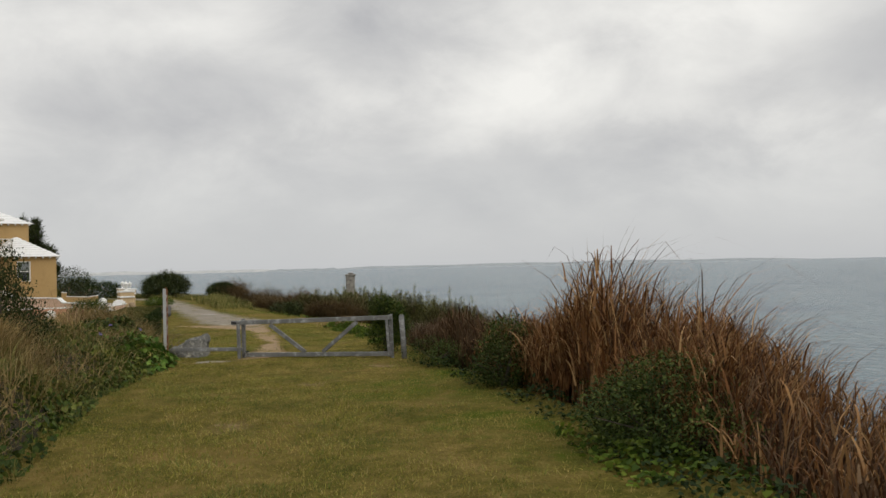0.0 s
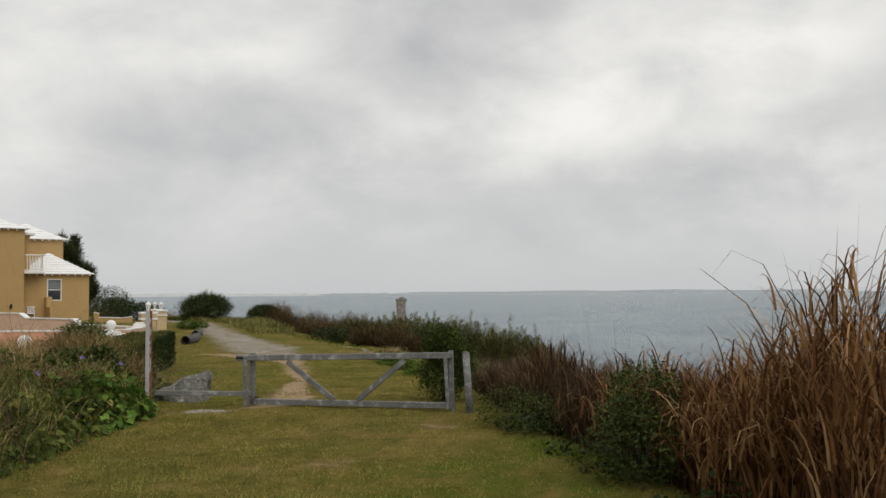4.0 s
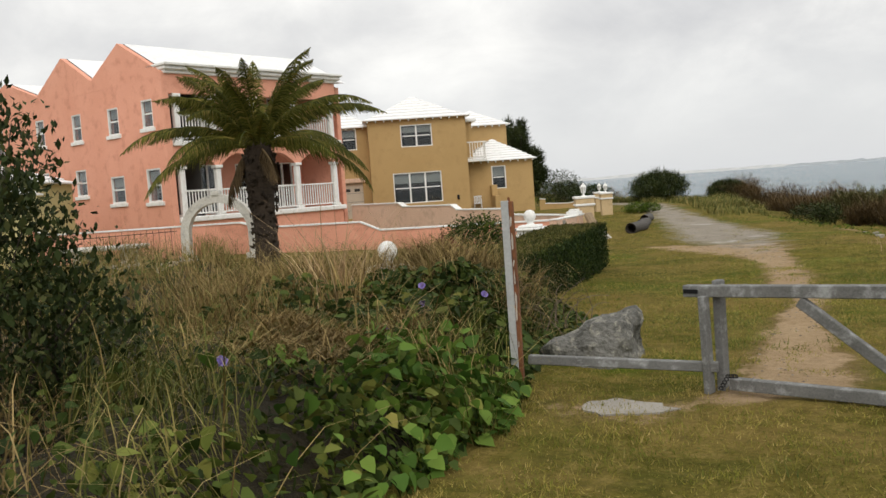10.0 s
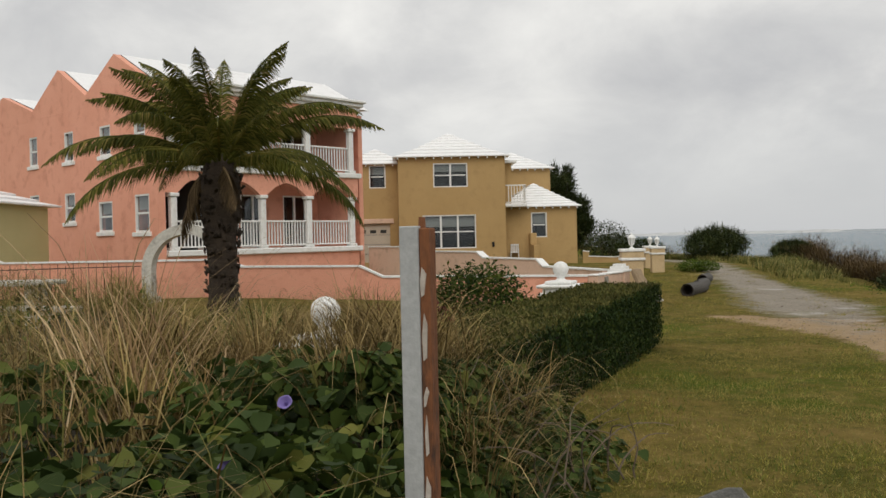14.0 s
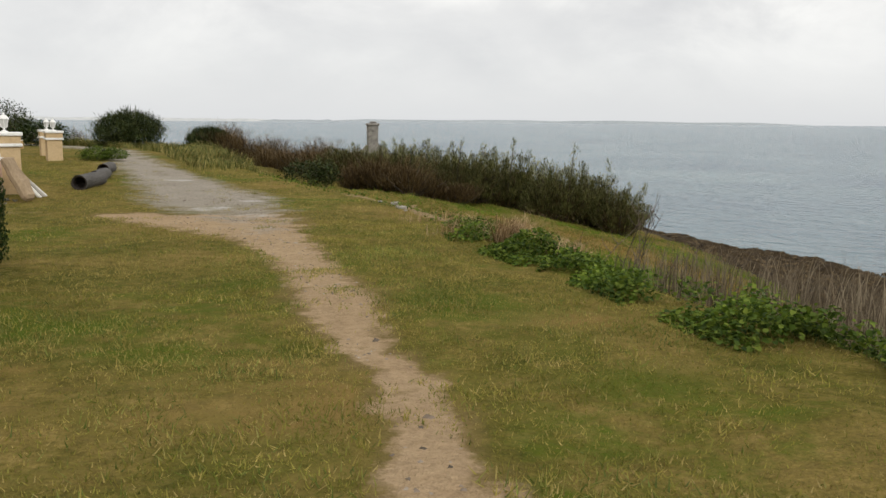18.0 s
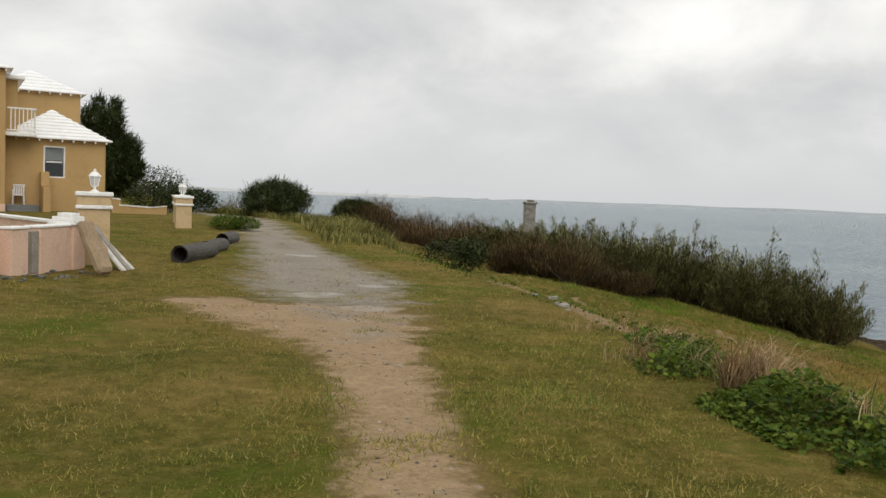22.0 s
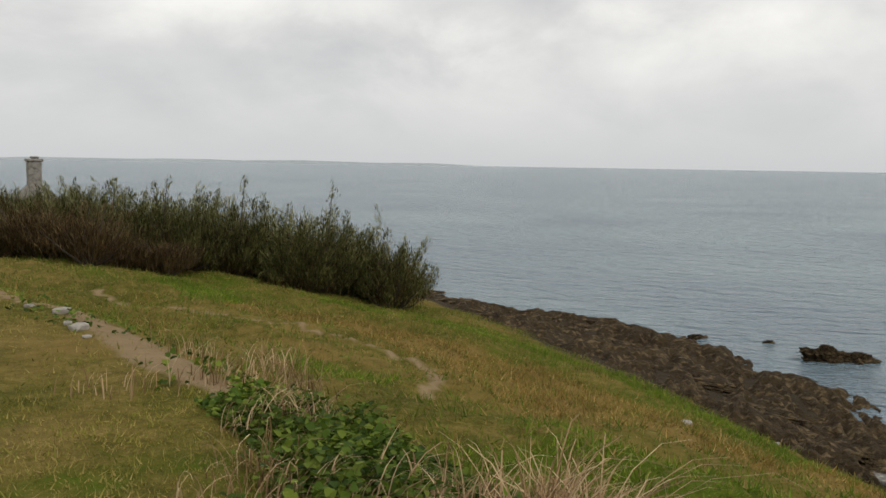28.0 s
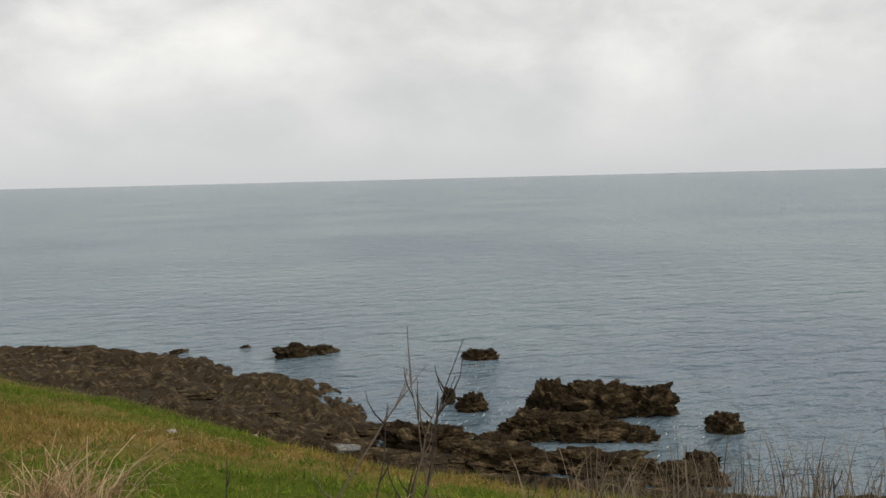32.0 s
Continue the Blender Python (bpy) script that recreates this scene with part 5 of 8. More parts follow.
# ---- ruin, far land ----
def ruin():
    r = thing("ruined_chimney", (-12.44, 90.0, -2.42), "tall lone stone chimney of a ruin above the brush", "ruin", rz=15)
    bm = bmesh.new()
    box(bm, -0.45, 0.45, -0.45, 0.45, 0, 3.35, 0.06)
    bmesh.ops.subdivide_edges(bm, edges=bm.edges, cuts=4, use_grid_fill=True)
    for v in bm.verts:
        v.co += 0.05 * noise.noise_vector(v.co * 2.0)
    part("shaft", bm, M["ruin"], r)
    bm = bmesh.new(); box(bm, -0.54, 0.54, -0.54, 0.54, 3.36, 3.56, 0.05); part("cap", bm, M["ruin"], r)
    bm = bmesh.new(); box(bm, -0.25, 0.3, -0.3, 0.2, 3.561, 3.72, 0.06); part("loose_block", bm, M["ruin"], r)
    bm = bmesh.new()
    v = [bm.verts.new(p) for p in ((-2.2, -0.4, 0), (2.6, -0.4, 0), (0.5, -0.4, 1.75), (-0.5, -0.4, 1.75), (-2.2, 0.5, 0), (2.6, 0.5, 0), (0.5, 0.5, 1.75), (-0.5, 0.5, 1.75))]
    for f in ((0, 1, 2, 3), (4, 7, 6, 5), (0, 3, 7, 4), (1, 5, 6, 2), (3, 2, 6, 7), (0, 4, 5, 1)):
        bm.faces.new([v[i] for i in f])
    part("gable_stub", bm, M["ruin"], r)


ruin()


def far_land():
    def ridge(name, a0, a1, dist, peak, seed, material, label):
        n = 90
        V, F = [], []
        for i in range(n + 1):
            t = i / n
            a = radians(a0 + (a1 - a0) * t)
            hgt = peak * (0.45 + 0.45 * abs(noise.noise(Vector((t * 4 + seed, seed, 0)))) + 0.10 * noise.noise(Vector((t * 11 + seed, 0, seed)))) * min(1, 9 * t, 9 * (1 - t))
            for d, z in ((dist, SEA_Z), (dist + 40, SEA_Z + max(0.5, hgt)), (dist + 300, SEA_Z)):
                V.append((-d * math.sin(a), d * math.cos(a), z))
        for i in range(n):
            for k in range(2):
                F.append((3 * i + k, 3 * i + 3 + k, 3 * i + 4 + k, 3 * i + 1 + k))
        me = bpy.data.meshes.new(name)
        me.from_pydata(V, [], F)
        tagged(obj(name, me, material), label, "distance", kind="structure")

    ridge("backdrop", 30, 12.5, 2600, 15, 1.0, M["townland"], "pale built-up far shore in the haze")
    ridge("backdrop", 14.5, 9.5, 2300, 12, 6.0, M["island"], "low dark headland across the water")
    ridge("backdrop", 11, -20, 3900, 20, 3.0, M["island"], "long low hazy island on the horizon")


far_land()


# ---- plants ----
rng = np.random.default_rng(7)
HEART = [(0, 0, 0), (-0.36, 0.02, 0.05), (-0.52, 0.34, 0.10), (-0.30, 0.75, 0.03), (0, 1.08, -0.10), (0.30, 0.75, 0.03), (0.52, 0.34, 0.10), (0.36, 0.02, 0.05), (0, 0.42, -0.04)]
HEART_F = [(8, 0, 1, 2), (8, 2, 3, 4), (8, 4, 5, 6), (8, 6, 7, 0)]
OVAL = [(0, 0, 0), (-0.26, 0.45, 0.05), (0, 1.0, -0.06), (0.26, 0.45, 0.05)]
OVAL_F = [(0, 3, 2, 1)]
BLADE = [(-0.5, 0, 0), (0.5, 0, 0), (0.12, 0.1, 1.0)]
BLADE_F = [(0, 1, 2)]

M["vine"] = leafy("vine_leaf", [(0.0, (0.021, 0.037, 0.008)), (0.45, (0.042, 0.071, 0.014)), (0.85, (0.080, 0.114, 0.021)), (1.0, (0.160, 0.160, 0.034))], 0.72, 0.2)
M["bright"] = leafy("bright_vine_leaf", [(0.0, (0.043, 0.097, 0.015)), (0.5, (0.092, 0.178, 0.026)), (1.0, (0.184, 0.281, 0.049))], 0.72, 0.25)
M["ivy"] = leafy("bank_leaf", [(0.0, (0.030, 0.058, 0.009)), (0.5, (0.084, 0.142, 0.016)), (1.0, (0.189, 0.247, 0.033))], 0.72, 0.35)
M["frontvine"] = leafy("front_vine_leaf", [(0.0, (0.054, 0.086, 0.017)), (0.5, (0.115, 0.158, 0.031)), (0.9, (0.20, 0.225, 0.048)), (1.0, (0.31, 0.28, 0.07))], 0.7, 0.25)
M["straw"] = leafy("straw", [(0.0, (0.105, 0.072, 0.026)), (0.5, (0.27, 0.187, 0.075)), (1.0, (0.47, 0.36, 0.165))], 0.8, 0.15)
M["greenblade"] = leafy("green_blade", [(0.0, (0.079, 0.115, 0.024)), (0.6, (0.170, 0.212, 0.044)), (1.0, (0.340, 0.316, 0.097))], 0.7, 0.3)
M["vergeblade"] = leafy("verge_grass", [(0.0, (0.052, 0.068, 0.015)), (0.5, (0.138, 0.150, 0.036)), (0.8, (0.262, 0.235, 0.070)), (1.0, (0.43, 0.35, 0.140))], 0.75, 0.3)
M["reed"] = leafy("brown_reed", [(0.0, (0.064, 0.027, 0.010)), (0.4, (0.168, 0.074, 0.026)), (0.75, (0.295, 0.152, 0.060)), (1.0, (0.50, 0.32, 0.15))], 0.8, 0.25)
M["tuftstraw"] = leafy("tuft_straw", [(0.0, (0.15, 0.092, 0.045)), (0.5, (0.36, 0.24, 0.125)), (1.0, (0.60, 0.46, 0.28))], 0.8, 0.2)
M["dullreed"] = leafy("dull_reed", [(0.0, (0.043, 0.024, 0.013)), (0.5, (0.116, 0.066, 0.034)), (1.0, (0.232, 0.153, 0.087))], 0.8, 0.2)
M["brownreed"] = leafy("dark_brown_reed", [(0.0, (0.030, 0.016, 0.008)), (0.5, (0.078, 0.042, 0.020)), (1.0, (0.165, 0.105, 0.056))], 0.8, 0.15)
M["reedtip"] = leafy("dark_reed_tip", [(0.0, (0.030, 0.018, 0.012)), (0.6, (0.080, 0.045, 0.025)), (1.0, (0.19, 0.13, 0.08))], 0.8, 0.1)
M["greygrass"] = leafy("grey_dry_grass", [(0.0, (0.064, 0.049, 0.034)), (0.5, (0.162, 0.128, 0.089)), (1.0, (0.306, 0.255, 0.178))], 0.85, 0.2)
M["bankgrass"] = leafy("olive_bank_grass", [(0.0, (0.018, 0.015, 0.006)), (0.5, (0.048, 0.038, 0.014)), (1.0, (0.108, 0.080, 0.033))], 0.85, 0.15)
M["duskgrass"] = leafy("dull_dry_grass", [(0.0, (0.071, 0.047, 0.015)), (0.5, (0.205, 0.142, 0.050)), (1.0, (0.399, 0.306, 0.126))], 0.85, 0.15)
M["lawnblade"] = leafy("lawn_blade", [(0.0, (0.132, 0.152, 0.026)), (0.5, (0.295, 0.276, 0.054)), (0.85, (0.410, 0.330, 0.098)), (1.0, (0.50, 0.40, 0.165))], 0.8, 0.3, [(0.55, 0.50, 0.66, (0.38, 0.29, 0.10)), (1.7, 0.54, 0.68, (0.105, 0.14, 0.018))])
M["lawnstraw"] = leafy("lawn_straw", [(0.0, (0.15, 0.112, 0.036)), (0.6, (0.30, 0.225, 0.082)), (1.0, (0.44, 0.345, 0.155))], 0.85, 0.2)
M["turfblade"] = leafy("coast_turf", [(0.0, (0.075, 0.135, 0.015)), (0.5, (0.158, 0.203, 0.027)), (0.8, (0.247, 0.203, 0.054)), (1.0, (0.390, 0.285, 0.112))], 0.8, 0.3)
M["goldturf"] = leafy("golden_turf", [(0.0, (0.147, 0.109, 0.025)), (0.5, (0.295, 0.202, 0.056)), (0.85, (0.419, 0.287, 0.093)), (1.0, (0.558, 0.403, 0.171))], 0.85, 0.3)
M["lushturf"] = leafy("lush_turf", [(0.0, (0.085, 0.160, 0.012)), (0.6, (0.175, 0.270, 0.022)), (1.0, (0.29, 0.34, 0.045))], 0.75, 0.35)
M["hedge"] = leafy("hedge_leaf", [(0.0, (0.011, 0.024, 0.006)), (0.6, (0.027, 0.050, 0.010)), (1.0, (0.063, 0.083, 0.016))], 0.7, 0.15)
# Olive leaves made paler than the sides: light from above in the colour.
M["hedgetoplit"] = leafy("hedge_top_lit_leaf", [(0.0, (0.035, 0.040, 0.010)), (0.6, (0.085, 0.090, 0.022)), (1.0, (0.16, 0.14, 0.045))], 0.8, 0.15)
M["darkleaf"] = leafy("dark_shrub_leaf", [(0.0, (0.014, 0.024, 0.006)), (0.6, (0.035, 0.053, 0.012)), (1.0, (0.080, 0.088, 0.027))], 0.72, 0.15)
M["gatebush"] = leafy("gate_bush_leaf", [(0.0, (0.016, 0.036, 0.008)), (0.55, (0.045, 0.080, 0.012)), (1.0, (0.14, 0.165, 0.028))], 0.72, 0.3)
M["tamarisk"] = leafy("tamarisk_spray", [(0.0, (0.049, 0.056, 0.019)), (0.5, (0.112, 0.117, 0.040)), (1.0, (0.206, 0.193, 0.075))], 0.8, 0.15)
M["brush"] = leafy("brown_brush", [(0.0, (0.041, 0.027, 0.010)), (0.5, (0.098, 0.064, 0.028)), (1.0, (0.182, 0.131, 0.060))], 0.9, 0.1)
M["frond"] = leafy("palm_frond", [(0.0, (0.047, 0.057, 0.010)), (0.55, (0.116, 0.127, 0.022)), (0.9, (0.225, 0.200, 0.042)), (1.0, (0.379, 0.276, 0.089))], 0.72, 0.25)
M["deadfrond"] = leafy("dead_frond", [(0.0, (0.07, 0.045, 0.022)), (1.0, (0.22, 0.155, 0.085))], 0.85, 0.1)
M["redleaf"] = leafy("dark_red_leaf", [(0.0, (0.05, 0.010, 0.010)), (1.0, (0.17, 0.035, 0.028))], 0.5)
M["greenshrub"] = leafy("green_shrub_leaf", [(0.0, (0.020, 0.036, 0.008)), (0.6, (0.054, 0.083, 0.015)), (1.0, (0.118, 0.140, 0.033))], 0.75, 0.2)
# Brown taken near black: shade between stems and leaves is in the colour.
M["littershade"] = surf("undergrowth_shade", (0.016, 0.015, 0.007), (0.055, 0.042, 0.020), 3, 25, 1.0, 1.0, 0.05)
M["violet"] = plain("violet_petal", (0.20, 0.15, 0.40), 0.6)
M["pith"] = surf("cactus_pad", (0.10, 0.125, 0.035), (0.19, 0.205, 0.075), 9, 60, 0.4, 0.75, 0.004)


def stuff(name, me, material, label, category):
    return tagged(obj(name, me, material), label, category, kind="stuff")


def strips(name, P, yaw, height, width, lean, droop, segs=4):
    """Grass or reed blades as one mesh: tapered strips that start at an angle and bend over towards their tips, height high."""
    n = len(P)
    yaw, height, width, lean, droop = (np.broadcast_to(v, (n,)).astype(float) for v in (yaw, height, width, lean, droop))
    dx, dy = np.cos(yaw), np.sin(yaw)
    out, up, O, U = np.zeros(n), np.zeros(n), [np.zeros(n)], [np.zeros(n)]
    for k in range(segs):
        t = (k + 0.5) / segs
        ang = lean * 0.8 + droop * 1.9 * t ** 2.2
        out, up = out + np.sin(ang) / segs, up + np.cos(ang) / segs
        O.append(out); U.append(up)
    peak = np.maximum(np.max(np.stack(U), 0), 0.35)
    V = []
    for k in range(segs + 1):
        t = k / segs
        w = width * (1 - 0.92 * t ** 1.6) / 2
        c = P + np.stack([dx * O[k], dy * O[k], U[k]], -1) * (height / peak)[:, None]
        side = np.stack([-dy * w, dx * w, 0 * w], -1)
        V += [c - side, c + side] if k < segs else [c]
    V = np.stack(V, 1)
    m = 2 * segs + 1
    tf = [(2 * k, 2 * k + 1, 2 * k + 3, 2 * k + 2) for k in range(segs - 1)] + [(2 * segs - 2, 2 * segs - 1, 2 * segs)]
    flat = np.concatenate([np.array(f) for f in tf])
    loops = (flat[None, :] + (np.arange(n) * m)[:, None]).ravel()
    return np_mesh(name, V.reshape(-1, 3), np.tile([len(f) for f in tf], n), loops)


# -- lawn --
def lawn(n, x0, x1, y0, y1, h0, h1, w, material, label, keep, seed, patch=None, near=False):
    r = np.random.default_rng(seed)
    x, y = r.uniform(x0, x1, n), r.uniform(y0, y1, n)
    if near:
        x = np.interp(y, [-3, 14, 22, 30], [2.3, -2.6, -3.7, -4.2]) + r.normal(0, 2.1, n)
    bare = np.maximum.reduce([along(x, y, FOOTPATH), along(x, y, DIRT_LOBE), along(x, y, TRACK), along(x, y, CUT) * 0.9, along(x, y, LOWER_TRAIL) * 0.9])
    ok = keep(x, y) & (bare + 1.9 * (fbm(x, y, 1.9, 2.0, 5) - 0.5) < 0.46 + 0.45 * r.uniform(size=n) ** 3)
    if patch:
        ok &= r.uniform(size=n) < patch(x, y)
    x, y = x[ok], y[ok]
    n = len(x)
    tuft = np.clip(0.3 + 1.1 * fbm(x, y, 2.2, 5.0), 0.3, 1.35)
    h = (h0 + (h1 - h0) * r.uniform(size=n) ** 2) * tuft
    P = np.stack([x, y, land(x, y) - 0.006], -1)
    R = turns(r.uniform(0, 6.283, n), r.normal(0, 0.8, n), r.normal(0, 0.6, n), np.ones(n))
    R = R * np.stack([w * r.uniform(0.7, 1.4, n), h, h], -1)[:, None, :]
    me = scattered("grass", BLADE, BLADE_F, R, P)
    stuff("grass", me, material, label, "grass")


def upper(x, y):
    d, q = shore_distance(x, y)
    return (d < 0.3) & ~((x < np.interp(y, [2, 4, 9, 13, 14.5, 18, 25], [-1.6, -1.8, -3.2, -3.6, -4.6, -6.2, -8.4])) & (y < 25)) & (x > -13 - (y > 30) * 6)


def lower(x, y):
    d, q = shore_distance(x, y)
    return (d > 0.2) & (q < 1.05)


straw_patch = lambda x, y: np.clip(2.6 * fbm(x, y, 0.8, 21.0, 5) - 1.05, 0.03, 1)
green_patch = lambda x, y: np.clip(2.2 * fbm(x, y, 0.7, 33.0, 5) - 0.75, 0.02, 1)
lawn(80000, -9.5, 5, -1, 26, 0.025, 0.075, 0.008, M["lawnblade"], "short mown grass, green mixed with straw", upper, 3)
lawn(260000, -9.5, 5, 0, 30, 0.025, 0.07, 0.008, M["lawnblade"], "short mown grass, green mixed with straw", upper, 13, None, True)
lawn(70000, -9.5, 5, -1, 29, 0.02, 0.055, 0.007, M["lawnstraw"], "withered straw blades lying in the mown grass", upper, 6, straw_patch, True)
lawn(150000, -9.5, 5, -1, 29, 0.045, 0.10, 0.008, M["greenblade"], "longer green tufts in the mown grass", upper, 7, lambda x, y: green_patch(x, y) ** 2, True)
lawn(90000, -20, 0, 26, 46, 0.03, 0.09, 0.011, M["lawnblade"], "short mown grass, green mixed with straw", upper, 4)
lawn(50000, -20, 0, 26, 46, 0.03, 0.07, 0.011, M["lawnstraw"], "withered straw blades lying in the mown grass", upper, 8, straw_patch)
golden = lambda x, y: np.clip(along(x, y, GOLD) * 1.5 + 0.75 * (fbm(x, y, 0.8, 9.0) - 0.55) - 1.1 * np.maximum.reduce([along(x, y, g) for g in GREENS]), 0.02, 1)
lawn(130000, -7, 8, 24, 47, 0.05, 0.15, 0.013, M["turfblade"], "rough hummocky coastal turf, green and straw coloured", lower, 5)
lawn(230000, -7, 8, 24, 47, 0.06, 0.19, 0.012, M["goldturf"], "golden dry turf in matted hummocks", lower, 9, golden)
lawn(140000, -7, 8, 24, 47, 0.07, 0.19, 0.014, M["lushturf"], "fresh green turf", lower, 10, lambda x, y: np.clip(1.2 * np.maximum.reduce([along(x, y, g) for g in GREENS]) - 0.25 + 0.5 * (fbm(x, y, 1.1, 4.0) - 0.5), 0.02, 1))


# -- tangled verge on the landward side --
VERGE_Y = [0.5, 4, 6, 9, 12, 13.2, 14.4, 15.6, 16.6, 17.6, 19]
VERGE_X = [-1.6, -1.45, -2.0, -3.0, -3.35, -3.45, -4.0, -4.55, -5.35, -6.3, -6.9]


def verge_in(x, y):
    """Metres inside the edge of the verge."""
    return np.interp(y, VERGE_Y, VERGE_X) - np.asarray(x, float)


def verge_top(x, y):
    s = verge_in(x, y)
    hgt = 0.62 + 0.28 * wobble(np.asarray(x, float), np.asarray(y, float), 1.15, 2.2) + 0.12 * wobble(np.asarray(x, float), np.asarray(y, float), 2.9, 0.4)
    rise = np.clip(s / 1.1, 0, 1)
    fade = np.clip((np.asarray(y, float) - 0.2) / 1.5, 0, 1) * np.clip((21 - np.asarray(y, float)) / 1.5, 0, 1) * np.clip((11.5 - s) / 2, 0, 1)
    return land(x, y) + hgt * rise * (2 - rise) * fade * 0.92


def clear_of_camera(x, y):
    """Nothing in the trodden gap beside the gate."""
    return ~((x > -3.5) & (y > 12.6) & (y < 18))


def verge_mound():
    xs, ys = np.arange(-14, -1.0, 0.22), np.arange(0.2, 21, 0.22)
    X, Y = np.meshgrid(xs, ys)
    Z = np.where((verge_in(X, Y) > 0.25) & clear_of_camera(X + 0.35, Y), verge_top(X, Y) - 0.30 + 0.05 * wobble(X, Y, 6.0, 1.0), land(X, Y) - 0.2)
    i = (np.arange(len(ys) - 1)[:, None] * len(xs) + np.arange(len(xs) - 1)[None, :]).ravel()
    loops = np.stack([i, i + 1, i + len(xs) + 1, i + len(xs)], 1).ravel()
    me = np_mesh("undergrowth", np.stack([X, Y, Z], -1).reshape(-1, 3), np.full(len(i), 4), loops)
    # Sheet added to carry the shade of the gaps between the plants.
    stuff("undergrowth", me, M["littershade"], "dark tangled stems under the verge plants, coloured as the shade there", "undergrowth")


verge_mound()


def verge_points(n, seed, keep, near=True):
    r = np.random.default_rng(seed)
    y = r.uniform(1.0, 20.5, n)
    s = r.uniform(0.0, 1, n) ** (1.6 if near else 1.0) * 9.0
    x = np.interp(y, VERGE_Y, VERGE_X) - s
    ok = keep(x, y, s, r.uniform(size=n))
    return x[ok], y[ok], s[ok], r


def verge_leaves(n, seed, keep, size, material, name, label, category, lift=0.0):
    x, y, s, r = verge_points(n, seed, lambda x, y, s, u: keep(x, y, s, u) & clear_of_camera(x, y))
    k = len(x)
    z = verge_top(x, y) + r.uniform(-0.24, 0.07, k) + lift
    slope = np.clip(1 - s / 1.1, 0, 1)
    yaw = r.uniform(0, 6.283, k) * (1 - slope) + r.normal(-1.9, 0.7, k) * slope
    R = turns(yaw, r.normal(-0.45, 0.55, k) - 0.5 * slope, r.normal(0, 0.5, k), r.uniform(0.6, 1.25, k) * size)
    stuff(name, scattered(name, HEART, HEART_F, R, np.stack([x, y, z], -1)), material, label, category)


def bump_at(x, y, cx, cy, rx, ry):
    return np.exp(-(((np.asarray(x, float) - cx) / rx) ** 2 + ((np.asarray(y, float) - cy) / ry) ** 2))


def vine_zone(x, y):
    """Where the dark vine has smothered the verge, behind the steel post."""
    return bump_at(x, y, -5.5, 15.3, 1.25, 0.95) + 0.8 * bump_at(x, y, -6.6, 16.4, 0.9, 1.0) + 0.6 * bump_at(x, y, -4.6, 16.3, 0.5, 0.8) + 0.8 * bump_at(x, y, -5.6, 14.4, 0.75, 0.5)


def front_zone(x, y):
    """The leafy skirt of the verge beside the lawn."""
    return np.exp(-((verge_in(x, y) - 0.35) / 0.5) ** 2) * np.clip((np.asarray(y, float) - 6) / 2, 0, 1) * np.clip((14.4 - np.asarray(y, float)) / 1.0, 0, 1)


def straw_zone(x, y):
    """Flattened and standing straw."""
    return bump_at(x, y, -5.3, 13.35, 0.65, 0.40) + 0.3 * bump_at(x, y, -4.7, 13.9, 0.25, 0.22) + 0.7 * bump_at(x, y, -7.8, 14.3, 0.9, 0.8) + 0.6 * bump_at(x, y, -5.0, 11.6, 0.8, 0.7) + 0.6 * bump_at(x, y, -4.2, 9.2, 0.7, 0.7)


verge_leaves(95000, 11, lambda x, y, s, u: u < (1.2 * vine_zone(x, y) + 0.03) * np.clip(2.4 * fbm(x, y, 1.3, 51.0) - 0.35, 0.25, 1.2) * np.clip(1.1 - straw_zone(x, y), 0.05, 1), 0.082, M["vine"], "vine_leaves", "heart-shaped dark green vine leaves over the verge", "vine", 0.02)
verge_leaves(52000, 15, lambda x, y, s, u: u < 0.75 * front_zone(x, y) * np.clip(3.0 * fbm(x, y, 1.1, 77.0, 3) - 0.9, 0.05, 1), 0.074, M["frontvine"], "vine_leaves", "mid-green vine leaves along the foot of the verge", "vine", 0.0)
verge_leaves(30000, 12, lambda x, y, s, u: (s < 1.1) & (u < 1.2 * bump_at(x, y, -3.75, 13.25, 0.75, 0.85)), 0.095, M["bright"], "vine_leaves", "bright green vine leaves at the foot of the post", "vine", 0.08)
verge_leaves(70000, 13, lambda x, y, s, u: u < 0.6 * np.clip(2.4 * fbm(x, y, 1.0, 3.0) - 0.95, 0, 1) + 0.12 * (s < 0.8), 0.050, M["vine"], "weed_leaves", "small green weed leaves among dry grass", "weeds")
verge_leaves(9000, 14, lambda x, y, s, u: (s < 0.5) & (u < 0.8), 0.045, M["ivy"], "weed_leaves", "low bright weeds along the verge's edge", "weeds", -0.05)


def verge_blades(n, seed, keep, h0, h1, w, material, name, label, lean=0.35, droop=0.5):
    x, y, s, r = verge_points(n, seed, lambda x, y, s, u: keep(x, y, s, u) & clear_of_camera(x, y), False)
    k = len(x)
    keep2 = r.uniform(size=k) < np.clip(6.0 * fbm(x, y, 1.5, seed, 3) - 2.9, 0.015, 1)
    x, y = x[keep2], y[keep2]
    k = len(x)
    P = np.stack([x, y, verge_top(x, y) - 0.18], -1)
    me = strips(name, P, 14.0 * fbm(x, y, 0.9, seed + 3, 2) + r.normal(0, 0.8, k), r.uniform(h0, h1, k), w * r.uniform(0.4, 1.1, k), np.abs(r.normal(0, lean, k)), np.abs(r.normal(droop, 0.35, k)), 4)
    stuff(name, me, material, label, "grass")


